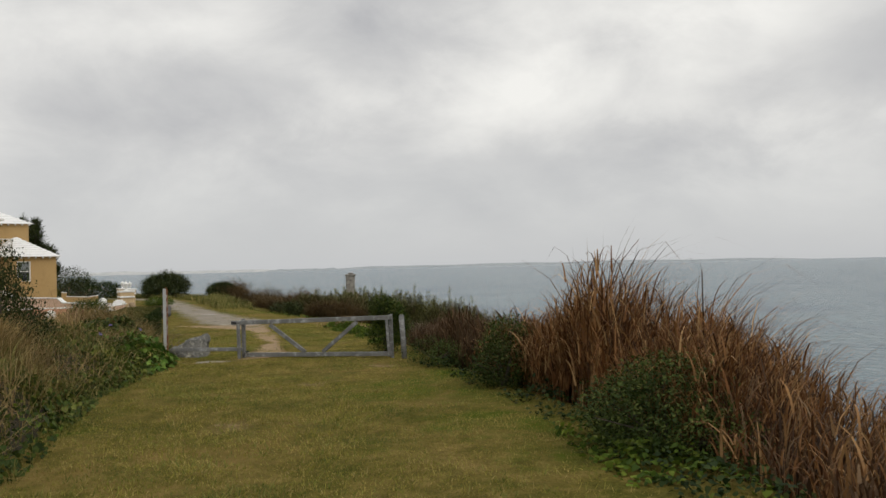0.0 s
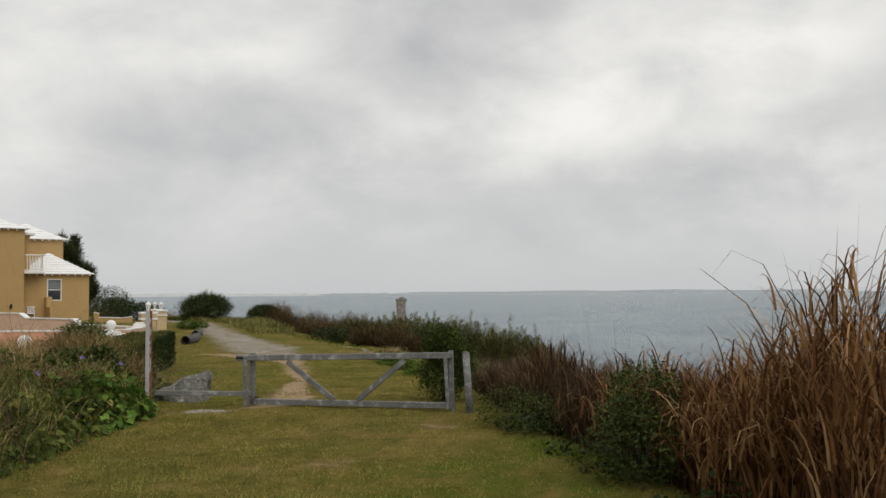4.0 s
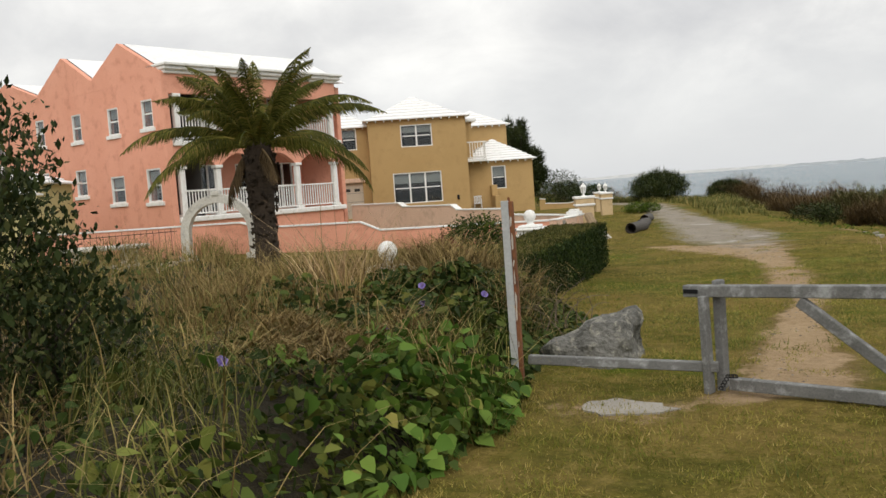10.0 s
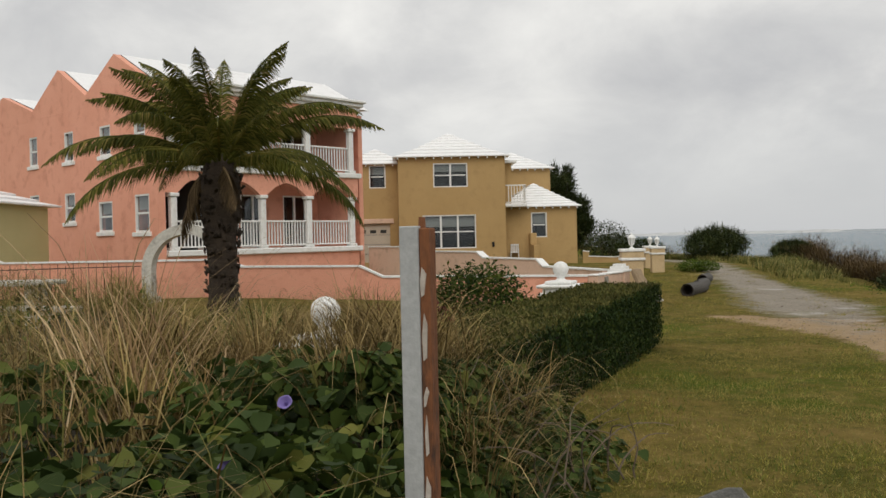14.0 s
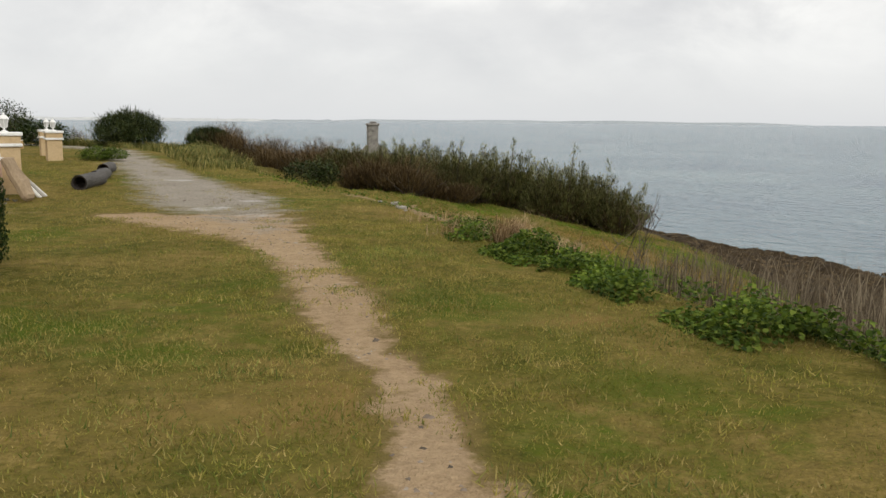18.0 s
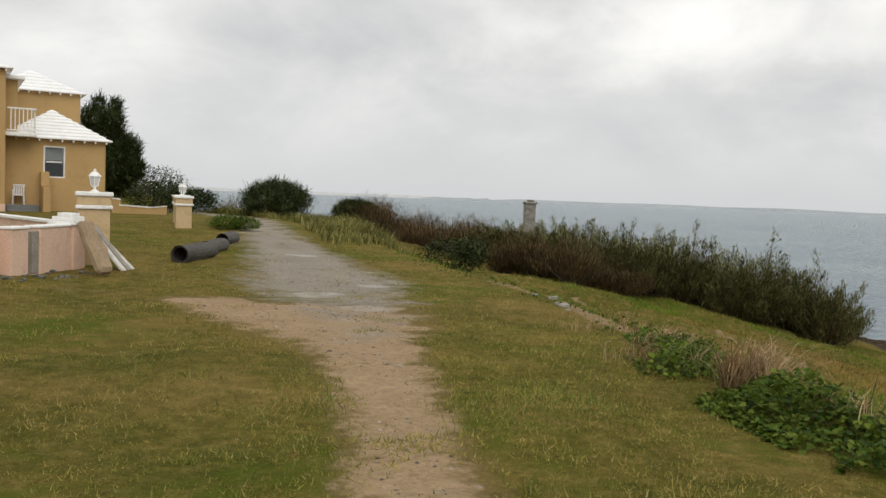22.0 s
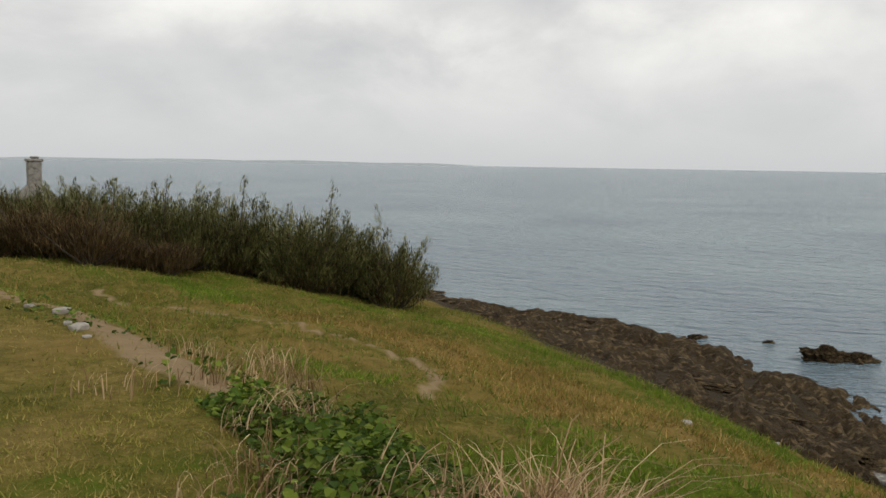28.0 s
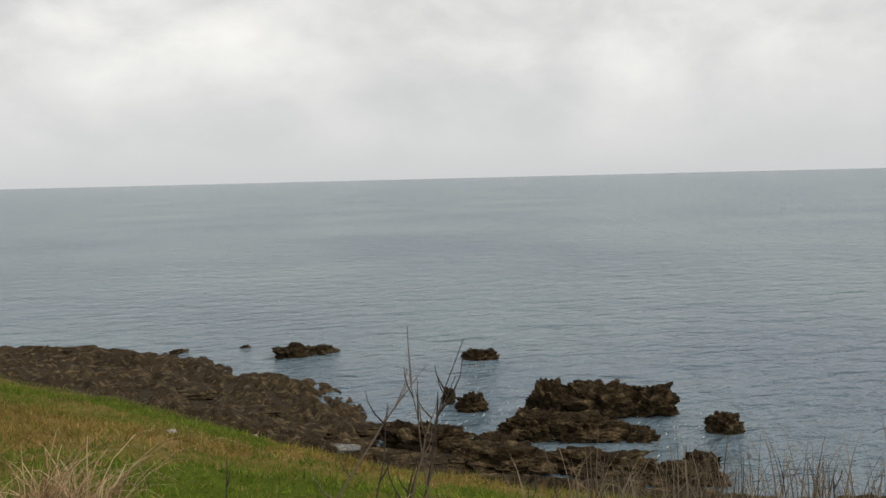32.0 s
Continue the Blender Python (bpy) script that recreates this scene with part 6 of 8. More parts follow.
dry_zone = lambda x, y: np.clip(2.6 * fbm(x, y, 0.8, 6.0) - 0.75 + 0.9 * straw_zone(x, y), 0.03, 1) * np.clip(1.15 - 1.6 * vine_zone(x, y), 0.02, 1)
verge_blades(40000, 21, lambda x, y, s, u: (u < dry_zone(x, y)) & (s > 0.2), 0.18, 0.52, 0.009, M["straw"], "dry_grass", "tangled tan dry grass", 0.75, 1.1)
verge_blades(16000, 25, lambda x, y, s, u: (u < dry_zone(x, y)) & (s > 0.3), 0.22, 0.58, 0.010, M["duskgrass"], "dry_grass", "dull brown dead grass and stems", 0.6, 0.9)
verge_blades(66000, 22, lambda x, y, s, u: (u < 0.15 + 0.9 * np.clip(2.6 * fbm(x, y, 1.0, 12.0) - 0.8, 0.02, 1)) & (u * 3.3 % 1 < np.clip(1.1 - 1.3 * vine_zone(x, y) - 0.6 * straw_zone(x, y), 0.05, 1)), 0.18, 0.46, 0.010, M["vergeblade"], "tall_grass", "arching yellow-green grass among the dry stems", 0.55, 1.1)
verge_blades(3600, 23, lambda x, y, s, u: (s > 0.9) & (u < dry_zone(x, y)), 0.5, 0.95, 0.007, M["straw"], "dry_stems", "tall dry grass stems", 0.25, 0.45)
verge_blades(1500, 26, lambda x, y, s, u: u < 0.4 * vine_zone(x, y), 0.25, 0.6, 0.006, M["straw"], "dry_stems", "pale dry stems leaning over the vine", 0.7, 0.5)


def tall_clump(cx, cy, rad, n, h0, h1, seed, material, label, w=0.009, wind=None):
    """A clump of tall dry weeds standing out of the verge."""
    r = np.random.default_rng(seed)
    a, q = r.uniform(0, 6.283, n), np.abs(r.normal(0, 0.55, n))
    x, y = cx + rad * q * np.cos(a), cy + rad * q * np.sin(a)
    P = np.stack([x, y, verge_top(x, y) - 0.2], -1)
    hgt = (h0 + (h1 - h0) * r.uniform(size=n)) * np.clip(1.12 - 0.45 * q, 0.35, 1.1)
    if wind:
        a = r.normal(wind[0], 0.7, n)
    me = strips("dry_weeds", P, a + r.normal(0, 0.6, n), hgt, w * r.uniform(0.6, 1.5, n), np.abs(r.normal(0.16, 0.20, n)) + 0.12 * q + (wind[1] if wind else 0), np.abs(r.normal(0.55, 0.4, n)), 5)
    stuff("dry_weeds", me, material, label, "weeds")


tall_clump(-8.2, 16.3, 0.75, 900, 0.3, 0.75, 413, M["duskgrass"], "tangle of dead brown weeds in the verge")
tall_clump(-6.4, 15.0, 0.42, 120, 0.35, 1.05, 401, M["tuftstraw"], "tall plume of dead straw-coloured weeds in the verge", 0.008, (2.6, 0.35))
tall_clump(-6.2, 14.9, 0.5, 200, 0.25, 0.65, 414, M["duskgrass"], "tall plume of dead brown weeds in the verge", 0.008, (2.2, 0.3))
tall_clump(-7.7, 16.9, 0.8, 700, 0.4, 0.8, 402, M["straw"], "tall straw-coloured grass in the verge")
tall_clump(-9.6, 16.6, 1.3, 700, 0.3, 0.55, 403, M["straw"], "tall straw-coloured grass in the verge")
tall_clump(-8.4, 15.0, 1.3, 700, 0.3, 0.55, 404, M["straw"], "tall straw-coloured grass in the verge")
tall_clump(-7.3, 17.7, 0.7, 1100, 0.4, 0.75, 405, M["straw"], "tall straw-coloured grass by the garden hedge")
tall_clump(-6.35, 17.2, 0.6, 1100, 0.40, 0.80, 406, M["duskgrass"], "dead brown weeds by the hedge's end")
tall_clump(-5.6, 16.8, 0.55, 700, 0.3, 0.75, 407, M["straw"], "dead tan stems hanging over the hedge's end", 0.008)
tall_clump(-5.15, 16.2, 0.35, 420, 0.25, 0.6, 408, M["straw"], "dry stems hanging beside the boulder", 0.008)
tall_clump(-4.9, 9.8, 0.9, 1300, 0.35, 0.7, 410, M["straw"], "straw-coloured grass in the verge")
tall_clump(-3.6, 7.2, 0.9, 1400, 0.35, 0.7, 411, M["duskgrass"], "dull brown grass in the verge")
tall_clump(-2.9, 4.6, 0.8, 1200, 0.35, 0.65, 412, M["duskgrass"], "dull brown grass in the verge")


def hedge_overgrowth():
    """Dead stems and vine leaves that have grown up over the near end of the hedge."""
    r = np.random.default_rng(420)
    for material, n, label in ((M["duskgrass"], 850, "dead brown stems grown up over the hedge's end"), (M["straw"], 480, "straw stems grown up over the hedge's end")):
        s, t = 1.9 * r.uniform(size=n) ** 1.3 - 0.6, r.uniform(-0.45, 0.4, n)
        x, y = -5.75 - 0.268 * s - 0.963 * t, 16.4 + 0.963 * s - 0.268 * t
        P = np.stack([x, y, land(x, y) + np.where(t > 0, 0.3, 0) + 0.25 * r.uniform(size=n)], -1)
        me = strips("dry_stems", P, r.uniform(0, 6.283, n), r.uniform(0.25, 0.62, n) * np.clip(1.2 - 0.2 * s, 0.5, 1), 0.008, np.abs(r.normal(0.4, 0.3, n)), np.abs(r.normal(1.0, 0.5, n)), 6)
        stuff("dry_stems", me, material, label, "weeds")
    n = 15000
    s, t = 2.3 * r.uniform(size=n) ** 1.5 - 0.7, r.normal(-0.3, 0.2, n)
    x, y = -5.75 - 0.268 * s - 0.963 * t, 16.4 + 0.963 * s - 0.268 * t
    z = land(x, y) + (0.80 - 0.12 * s) * r.uniform(size=n) * np.clip(1.1 + 1.3 * t, 0.15, 1)
    R = turns(r.normal(-1.2, 0.9, n), r.normal(-0.6, 0.45, n), r.normal(0, 0.35, n), r.uniform(0.6, 1.2, n) * 0.075)
    keep = (x < -4.35) | (z < 0.3)
    stuff("vine_leaves", scattered("vine_leaves", HEART, HEART_F, R[keep], np.stack([x, y, z], -1)[keep]), M["vine"], "dark vine leaves creeping over the hedge and the boulder", "vine")


hedge_overgrowth()


def straw_heap():
    r = np.random.default_rng(31)
    for cx, cy, rx, ry, n in ((-5.3, 13.35, 0.42, 0.26, 2600), (-4.7, 13.9, 0.16, 0.14, 350), (-4.5, 12.5, 0.30, 0.25, 700)):
        x, y = r.normal(cx, rx, n), r.normal(cy, ry, n)
        mound = 0.16 * bump_at(x, y, cx, cy, rx * 1.6, ry * 1.6)
        P = np.stack([x, y, verge_top(x, y) + mound * r.uniform(0.3, 1.0, n)], -1)
        me = strips("straw_heap", P, r.normal(-0.4, 1.1, n), r.uniform(0.02, 0.10, n), 0.008, r.uniform(1.1, 1.65, n), r.uniform(0.0, 0.4, n), 4)
        stuff("straw_heap", me, M["straw"], "heap of flattened straw-coloured grass", "straw")


straw_heap()


def morning_glories():
    for k, (x, y, dz) in enumerate(((-5.0, 14.5, 0.05), (-5.6, 15.3, 0.08), (-5.1, 15.6, 0.10), (-4.2, 11.7, 0.04), (-4.9, 13.9, 0.02))):
        f = thing("morning_glory", (x, y, float(verge_top(x, y)) + dz), "violet morning glory flower among the vine leaves", "flower", "morning glories")
        f.rotation_euler = (radians(50), 0, radians(30 * k))
        bm = bmesh.new()
        rings = [[bm.verts.new((rr * math.cos(2 * math.pi * i / 15) * (1 + 0.06 * (i % 3 == 0)), rr * math.sin(2 * math.pi * i / 15) * (1 + 0.06 * (i % 3 == 0)), z)) for i in range(15)] for rr, z in ((0.004, -0.035), (0.010, -0.014), (0.030, 0.008), (0.035, 0.008))]
        for a, b in zip(rings, rings[1:]):
            for i in range(15):
                bm.faces.new((a[i], a[(i + 1) % 15], b[(i + 1) % 15], b[i]))
        part("petals", bm, M["violet"], f)


morning_glories()


# -- shrubs and trees --
def crown_points(n, r, blobs):
    """Points in a crown made of ellipsoid clumps (x, y, z, rx, ry, rz), denser towards their skins."""
    w = np.array([b[3] * b[4] * b[5] for b in blobs]) ** 0.75
    which = r.choice(len(blobs), n, p=w / w.sum())
    B = np.array(blobs)[which]
    v = r.normal(size=(n, 3))
    v /= np.linalg.norm(v, axis=1)[:, None]
    rad = r.uniform(0.35, 1.0, n) ** 0.45
    return B[:, :3] + v * rad[:, None] * B[:, 3:] * (1 + 0.12 * r.normal(size=(n, 1))), v


def limbs(bm, base, blobs, r0, rnd):
    for b in blobs:
        p, q = Vector(base), Vector(b[:3])
        mid = p.lerp(q, 0.55) + Vector((rnd.uniform(-0.1, 0.1), rnd.uniform(-0.1, 0.1), 0.12)) * (q - p).length
        tube(bm, p, mid, r0, r0 * 0.65, 7, False); tube(bm, mid, q, r0 * 0.65, r0 * 0.2, 6, False)
        for _ in range(3):
            e = q + Vector((rnd.uniform(-1, 1) * b[3], rnd.uniform(-1, 1) * b[4], rnd.uniform(0, 1) * b[5]))
            tube(bm, mid, e, r0 * 0.35, r0 * 0.1, 5, False)


def shrub(name, at, blobs, n, leaf, material, label, seed, category="shrub", template=None, upright=0.3, stem=0.03, group=""):
    r, rnd = np.random.default_rng(seed), random.Random(seed)
    s = thing(name, at, label, category, group)
    P, v = crown_points(n, r, blobs)
    P = P[P[:, 2] > 0.02]
    v = v[: len(P)]
    k = len(P)
    R = turns(r.uniform(0, 6.283, k), r.normal(upright, 0.5, k), r.normal(0, 0.4, k), r.uniform(0.6, 1.3, k) * leaf)
    tv, tf = template or (OVAL, OVAL_F)
    bm = bmesh.new()
    limbs(bm, (0, 0, -0.1), blobs, stem, rnd)
    part("stem", bm, M["darktwig"], s)
    obj("crown", scattered("crown", tv, tf, R, P), material, s)
    return s


SPIKE, SPIKE_F = [(-0.055, 0, 0), (0.055, 0, 0), (0.02, 0.6, 0.05), (0, 1.0, 0.0)], [(0, 1, 2), (0, 2, 3)]


# tall dark shrub at the verge
shrub("shrub", (-5.85, 11.32, 0.2), [(0, 0, 0.8, 0.75, 0.75, 0.7), (0.35, 0.45, 0.55, 0.4, 0.4, 0.45), (-0.4, 0.2, 1.25, 0.65, 0.65, 0.6), (0.2, -0.1, 1.25, 0.5, 0.5, 0.55), (0.05, 0.1, 1.75, 0.42, 0.42, 0.42), (-0.7, 0.3, 1.7, 0.45, 0.45, 0.5), (0.45, 0.2, 0.7, 0.45, 0.45, 0.45)], 9500, 0.06, M["darkleaf"], "tall dark shrub with upright oval leaves in the verge", 41, upright=0.9)
shrub("shrub", (-6.4, 9.6, 0.2), [(0, 0, 0.6, 0.7, 0.7, 0.6), (-0.4, 0.3, 0.9, 0.5, 0.5, 0.5)], 1800, 0.07, M["darkleaf"], "dark leafy shrub in the verge", 42, upright=0.7)
# bush behind the gate
shrub("ivy_bush", (0.18, 15.75, -0.02), [(0, 0, 0.42, 0.44, 0.44, 0.45), (0.05, 0.05, 0.80, 0.40, 0.40, 0.38), (-0.1, -0.05, 1.02, 0.27, 0.27, 0.26), (0.2, 0.1, 0.55, 0.34, 0.34, 0.36)], 11500, 0.046, M["gatebush"], "round ivy-clad bush with yellow-green leaves behind the gate", 43)
# garden bushes behind the hedge
shrub("garden_bush", (-8.75, 20.95, -0.1), [(0, 0, 0.55, 0.75, 0.75, 0.55), (0.1, 0, 0.85, 0.55, 0.55, 0.38)], 9000, 0.06, M["gatebush"], "round glossy green garden bush behind the hedge", 44)
shrub("red_shrub", (-8.35, 19.6, 0.15), [(0, 0, 0.36, 0.30, 0.28, 0.30), (-0.3, -0.25, 0.32, 0.25, 0.25, 0.25)], 520, 0.10, M["redleaf"], "dark red-leaved garden shrub behind the hedge", 45, upright=0.8)
# dark green shrub under the reeds
shrub("green_shrub", (3.9, 4.9, 0.05), [(0, 0, 0.36, 0.72, 0.75, 0.42), (0.1, 0.2, 0.62, 0.5, 0.5, 0.32), (-0.2, 0.5, 0.36, 0.5, 0.5, 0.36), (0.3, -0.45, 0.26, 0.5, 0.5, 0.3)], 15000, 0.04, M["greenshrub"], "feathery dark green shrub at the foot of the reeds", 46)
shrub("green_shrub", (2.55, 9.6, 0.02), [(0, 0, 0.35, 0.45, 0.55, 0.42), (0.1, 0.3, 0.7, 0.38, 0.4, 0.36)], 6000, 0.045, M["greenshrub"], "dark leafy shrub between the reeds", 47)
shrub("green_shrub", (1.35, 12.9, 0.0), [(0, 0, 0.25, 0.5, 0.5, 0.3), (0.3, -0.6, 0.25, 0.4, 0.5, 0.25)], 3000, 0.04, M["greenshrub"], "low green growth beside the gate post", 48)
# dark bushes by the far track
FAR_BUSHES = ((-21.3, 60.5, 1.75, 1.75, 51), (-17.0, 60.0, 0.98, 0.98, 52))
for bx, by, rad, hgt, sd in FAR_BUSHES:
    shrub("round_bush", (bx, by, lz(bx, by) - 0.05), [(0, 0, hgt * 0.42, rad, rad, hgt * 0.5), (0.35 * rad, 0.1, hgt * 0.6, rad * 0.6, rad * 0.6, hgt * 0.38), (-0.4 * rad, 0, hgt * 0.5, rad * 0.6, rad * 0.6, hgt * 0.45), (0, 0, hgt * 0.75, rad * 0.55, rad * 0.5, hgt * 0.32)], 15000 if rad > 2 else 7500, 0.34, M["darkleaf"], "dark rounded coastal bush beside the track", sd, template=(SPIKE, SPIKE_F), upright=0.7, stem=0.06)
# behind the tan house
shrub("tree", (-34.0, 66.0, 0.0), [(0, 0, 2.0, 1.5, 1.5, 1.6), (-0.7, 0.3, 3.6, 1.3, 1.3, 1.1), (-0.1, -0.2, 4.9, 0.8, 0.8, 0.8), (-1.5, 0, 5.0, 0.7, 0.7, 0.7), (0.9, 0.2, 3.3, 0.7, 0.7, 0.8), (-1.0, 0, 5.9, 0.4, 0.4, 0.45), (0.1, 0, 5.8, 0.35, 0.35, 0.4), (1.3, 0, 2.1, 0.7, 0.7, 0.8)], 15000, 0.48, M["darkleaf"], "dark ragged evergreen tree beside the tan house", 53, "tree", template=(SPIKE, SPIKE_F), upright=0.6, stem=0.12)
for k, (bx, by, rad, hgt) in enumerate(((-29.0, 62.5, 1.8, 1.7), (-26.5, 61.5, 1.5, 1.3), (-32.0, 67, 2.2, 2.6))):
    shrub("coast_shrub", (bx, by, lz(bx, by)), [(0, 0, hgt * 0.45, rad, rad, hgt * 0.5), (0.3 * rad, 0, hgt * 0.65, rad * 0.6, rad * 0.6, hgt * 0.35)], 2600, 0.16, M["darkleaf"] if k != 1 else M["hedge"], "dark coastal shrub near the tan house", 54 + k, stem=0.05)


def hedge():
    h = thing("hedge", (0, 0, 0), "clipped dark green hedge in square blocks along the lawn", "hedge")
    r = np.random.default_rng(61)
    a, b = np.array([-5.75, 16.4]), np.array([-8.02, 24.55])
    u = (b - a) / np.linalg.norm(b - a)
    n = np.array([-u[1], u[0]])
    L, W = float(np.linalg.norm(b - a)), 1.05
    cuts = [0.0, 1.6, 3.05, 4.45, 5.75, 7.05, L]
    for s0, s1 in zip(cuts, cuts[1:]):
        s0, s1 = s0 + 0.045, s1 - 0.045
        base, T = -0.30, 0.60 + 0.10 * (s0 / L)
        bm = bmesh.new()
        q = Matrix(((u[0], n[0], 0, a[0]), (u[1], n[1], 0, a[1]), (0, 0, 1, 0), (0, 0, 0, 1)))
        # Dark core whose colour holds the shade behind the clipped leaves.
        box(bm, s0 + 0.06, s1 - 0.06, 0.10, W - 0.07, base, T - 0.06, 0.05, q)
        block = part("block", bm, M["littershade"], h)
        k = 11000
        face = r.choice(5, k, p=[0.36, 0.12, 0.34, 0.09, 0.09])
        s, t, z = r.uniform(s0, s1, k), r.uniform(0, W, k), base + 0.12 + (T - base - 0.12) * r.uniform(0, 1, k) ** 0.75
        jig = r.normal(0, 0.022, k) + 0.03 * wobble(s * 4, z * 3, 1.6, s0)
        t = np.where(face == 0, 0.02 + jig, np.where(face == 1, W - 0.02 + jig, t)); z = np.where(face == 2, T - 0.01 + jig * 0.8, z)
        s = np.where(face == 3, s0 + 0.02 + jig, np.where(face == 4, s1 - 0.02 + jig, s))
        P = np.stack([a[0] + u[0] * s + n[0] * t, a[1] + u[1] * s + n[1] * t, z], -1)
        R = turns(r.uniform(0, 6.283, k), r.normal(1.15, 0.35, k), r.normal(0, 0.35, k), r.uniform(0.6, 1.3, k) * 0.042)
        # Upward leaves get the lit colour, the others the dark one.
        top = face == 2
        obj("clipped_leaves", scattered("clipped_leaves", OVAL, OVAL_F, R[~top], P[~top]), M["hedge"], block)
        tagged(obj("clipped_top", scattered("clipped_top", OVAL, OVAL_F, R[top], P[top]), M["hedgetoplit"], block), "olive clipped top, painted paler as lit from above")


hedge()


# -- reeds on the seaward bank --
# height of their tips over the edge of the bank, from south to north
REED_Y = [-3.5, 2.0, 3.5, 4.5, 5.3, 5.9, 6.5, 7.1, 7.7, 8.4, 9.6, 11.0, 12.0, 13.0, 14.0, 15.5, 17.5, 19.5, 21.5, 23.5, 25.0, 26.4, 27.5]
REED_H = [0.20, 0.42, 0.62, 0.86, 1.10, 1.40, 1.72, 1.92, 1.88, 1.62, 1.10, 0.94, 0.98, 1.06, 0.98, 0.74, 0.58, 0.60, 0.60, 0.54, 0.40, 0.28, 0.10]


def reed_points(n, seed, y0, y1, a, b):
    r = np.random.default_rng(seed)
    y = r.uniform(y0, y1, n)
    d = a + (b - a) * r.uniform(size=n) ** 1.25
    x = np.interp(y, EDGE_Y, EDGE_X) + d / 0.84
    ok = r.uniform(size=n) < np.clip(2.4 * fbm(x, y, 1.2, 7.7, 3) - 0.5, 0.12, 1)
    x, y, d = x[ok], y[ok], d[ok]
    ragged = 0.72 + 0.36 * fbm(x, y, 1.1, 7.0, 3) + 0.1 * r.normal(size=len(x))
    top = np.interp(y, LEVEL_Y, LEVEL_Z) + np.interp(y, REED_Y, REED_H) * ragged * np.clip(0.6 + (d - a) / 0.6, 0.6, 1) * np.clip(1.25 - 0.42 * d, 0.35, 1)
    return r, x, y, np.maximum(top - land(x, y), 0.25)


def reeds(n, seed, y0, y1, a, b, label, material=None, w=0.022, over=1.0, droop=0.65, lean=0.11):
    """Reeds whose tips bend over; over: how far they overtop the mass."""
    r, x, y, hgt = reed_points(n, seed, y0, y1, a, b)
    k = len(x)
    P = np.stack([x, y, land(x, y) - 0.03], -1)
    me = strips("reeds", P, r.normal(0.3, 1.2, k), hgt * over * r.uniform(0.72, 1.05, k), w * r.uniform(0.5, 1.3, k), np.abs(r.normal(0, lean, k)), np.abs(r.normal(droop, 0.45 * droop, k)), 6)
    stuff("reeds", me, material or M["reed"], label, "reeds")


def reed_leaves(n, seed, y0, y1, a, b, label, material=None, w=0.02):
    """Long leaves that spring from the culms and hang over."""
    r, x, y, hgt = reed_points(n, seed, y0, y1, a, b)
    k = len(x)
    f = r.uniform(0.15, 0.8, k)
    P = np.stack([x + r.normal(0, 0.05, k), y + r.normal(0, 0.05, k), land(x, y) + hgt * f], -1)
    me = strips("reed_leaves", P, r.uniform(0, 6.283, k), np.minimum(hgt * (1 - f) * 0.9, 0.38) * r.uniform(0.6, 1.1, k), w * r.uniform(0.6, 1.3, k), np.abs(r.normal(0.35, 0.2, k)), np.abs(r.normal(0.95, 0.3, k)), 5)
    stuff("reed_leaves", me, material or M["reed"], label, "reeds")


reeds(6400, 71, 2.6, 11.4, 0.15, 2.0, "tall rust-brown reeds along the top of the bank")
reed_leaves(11500, 72, 2.6, 11.4, 0.05, 1.6, "hanging rust-brown reed leaves")
reeds(1900, 78, 3.0, 11.0, 0.2, 1.5, "dark curled reed tips above the rest", M["reedtip"], 0.017, 1.04, 0.75)
reeds(4500, 73, 10.2, 17.5, 0.05, 1.8, "brown reeds and dry grass beyond the gate", M["brownreed"], 0.014, 0.95, 0.5)
reed_leaves(8000, 79, 10.2, 17.5, 0.0, 1.3, "hanging dark brown reed leaves", M["brownreed"], 0.013)
reeds(9000, 80, 10.2, 20.5, 0.05, 2.2, "dull olive-brown grass beyond the gate", M["bankgrass"], 0.010, 1.0, 0.45)
reeds(60, 87, 10.5, 15.5, 0.3, 1.6, "thin bare seed stalks beyond the gate", M["reedtip"], 0.008, 1.4, 0.12, 0.08)
reeds(9000, 74, -3.5, 4.6, 0.15, 4.0, "dull brown reeds falling away down the bank", M["dullreed"], 0.022, 0.95, 0.7)
reed_leaves(6000, 85, -3.5, 4.6, 0.1, 3.0, "hanging brown reed leaves", M["dullreed"])
reeds(170, 75, 3.5, 11.2, 0.3, 1.8, "thin bare seed stalks rising from the reeds", M["reedtip"], 0.006, 1.26, 0.10, 0.06)
reeds(4000, 77, 17.5, 25.4, 0.45, 2.0, "dry grey-brown grasses on the bank's face", M["greygrass"], 0.009, 1.0, 0.4)


def reed_foot(n, seed, y0, y1, a, b, size, material, label, z1=0.35):
    r = np.random.default_rng(seed)
    y = r.uniform(y0, y1, n)
    e = np.interp(y, EDGE_Y, EDGE_X)
    x = e + r.uniform(a, b, n)
    s = (x - e - a) / (b - a)
    hgt = z1 * np.sin(np.pi * np.clip(s, 0.02, 0.98)) ** 0.7 * (0.2 + 1.3 * fbm(x, y, 1.9, seed + 5, 3))
    ok = r.uniform(size=n) < np.clip(4.6 * fbm(x, y, 1.2, seed) - 1.75, 0, 1)
    x, y, hgt = x[ok], y[ok], hgt[ok]
    n = len(x)
    P = np.stack([x, y, land(x, y) + hgt * r.uniform(0.25, 1.08, n)], -1)
    R = turns(r.uniform(0, 6.283, n), r.normal(-0.2, 0.5, n), r.normal(0, 0.4, n), r.uniform(0.6, 1.3, n) * size)
    stuff("weed_leaves", scattered("weed_leaves", HEART, HEART_F, R, P), material, label, "weeds")


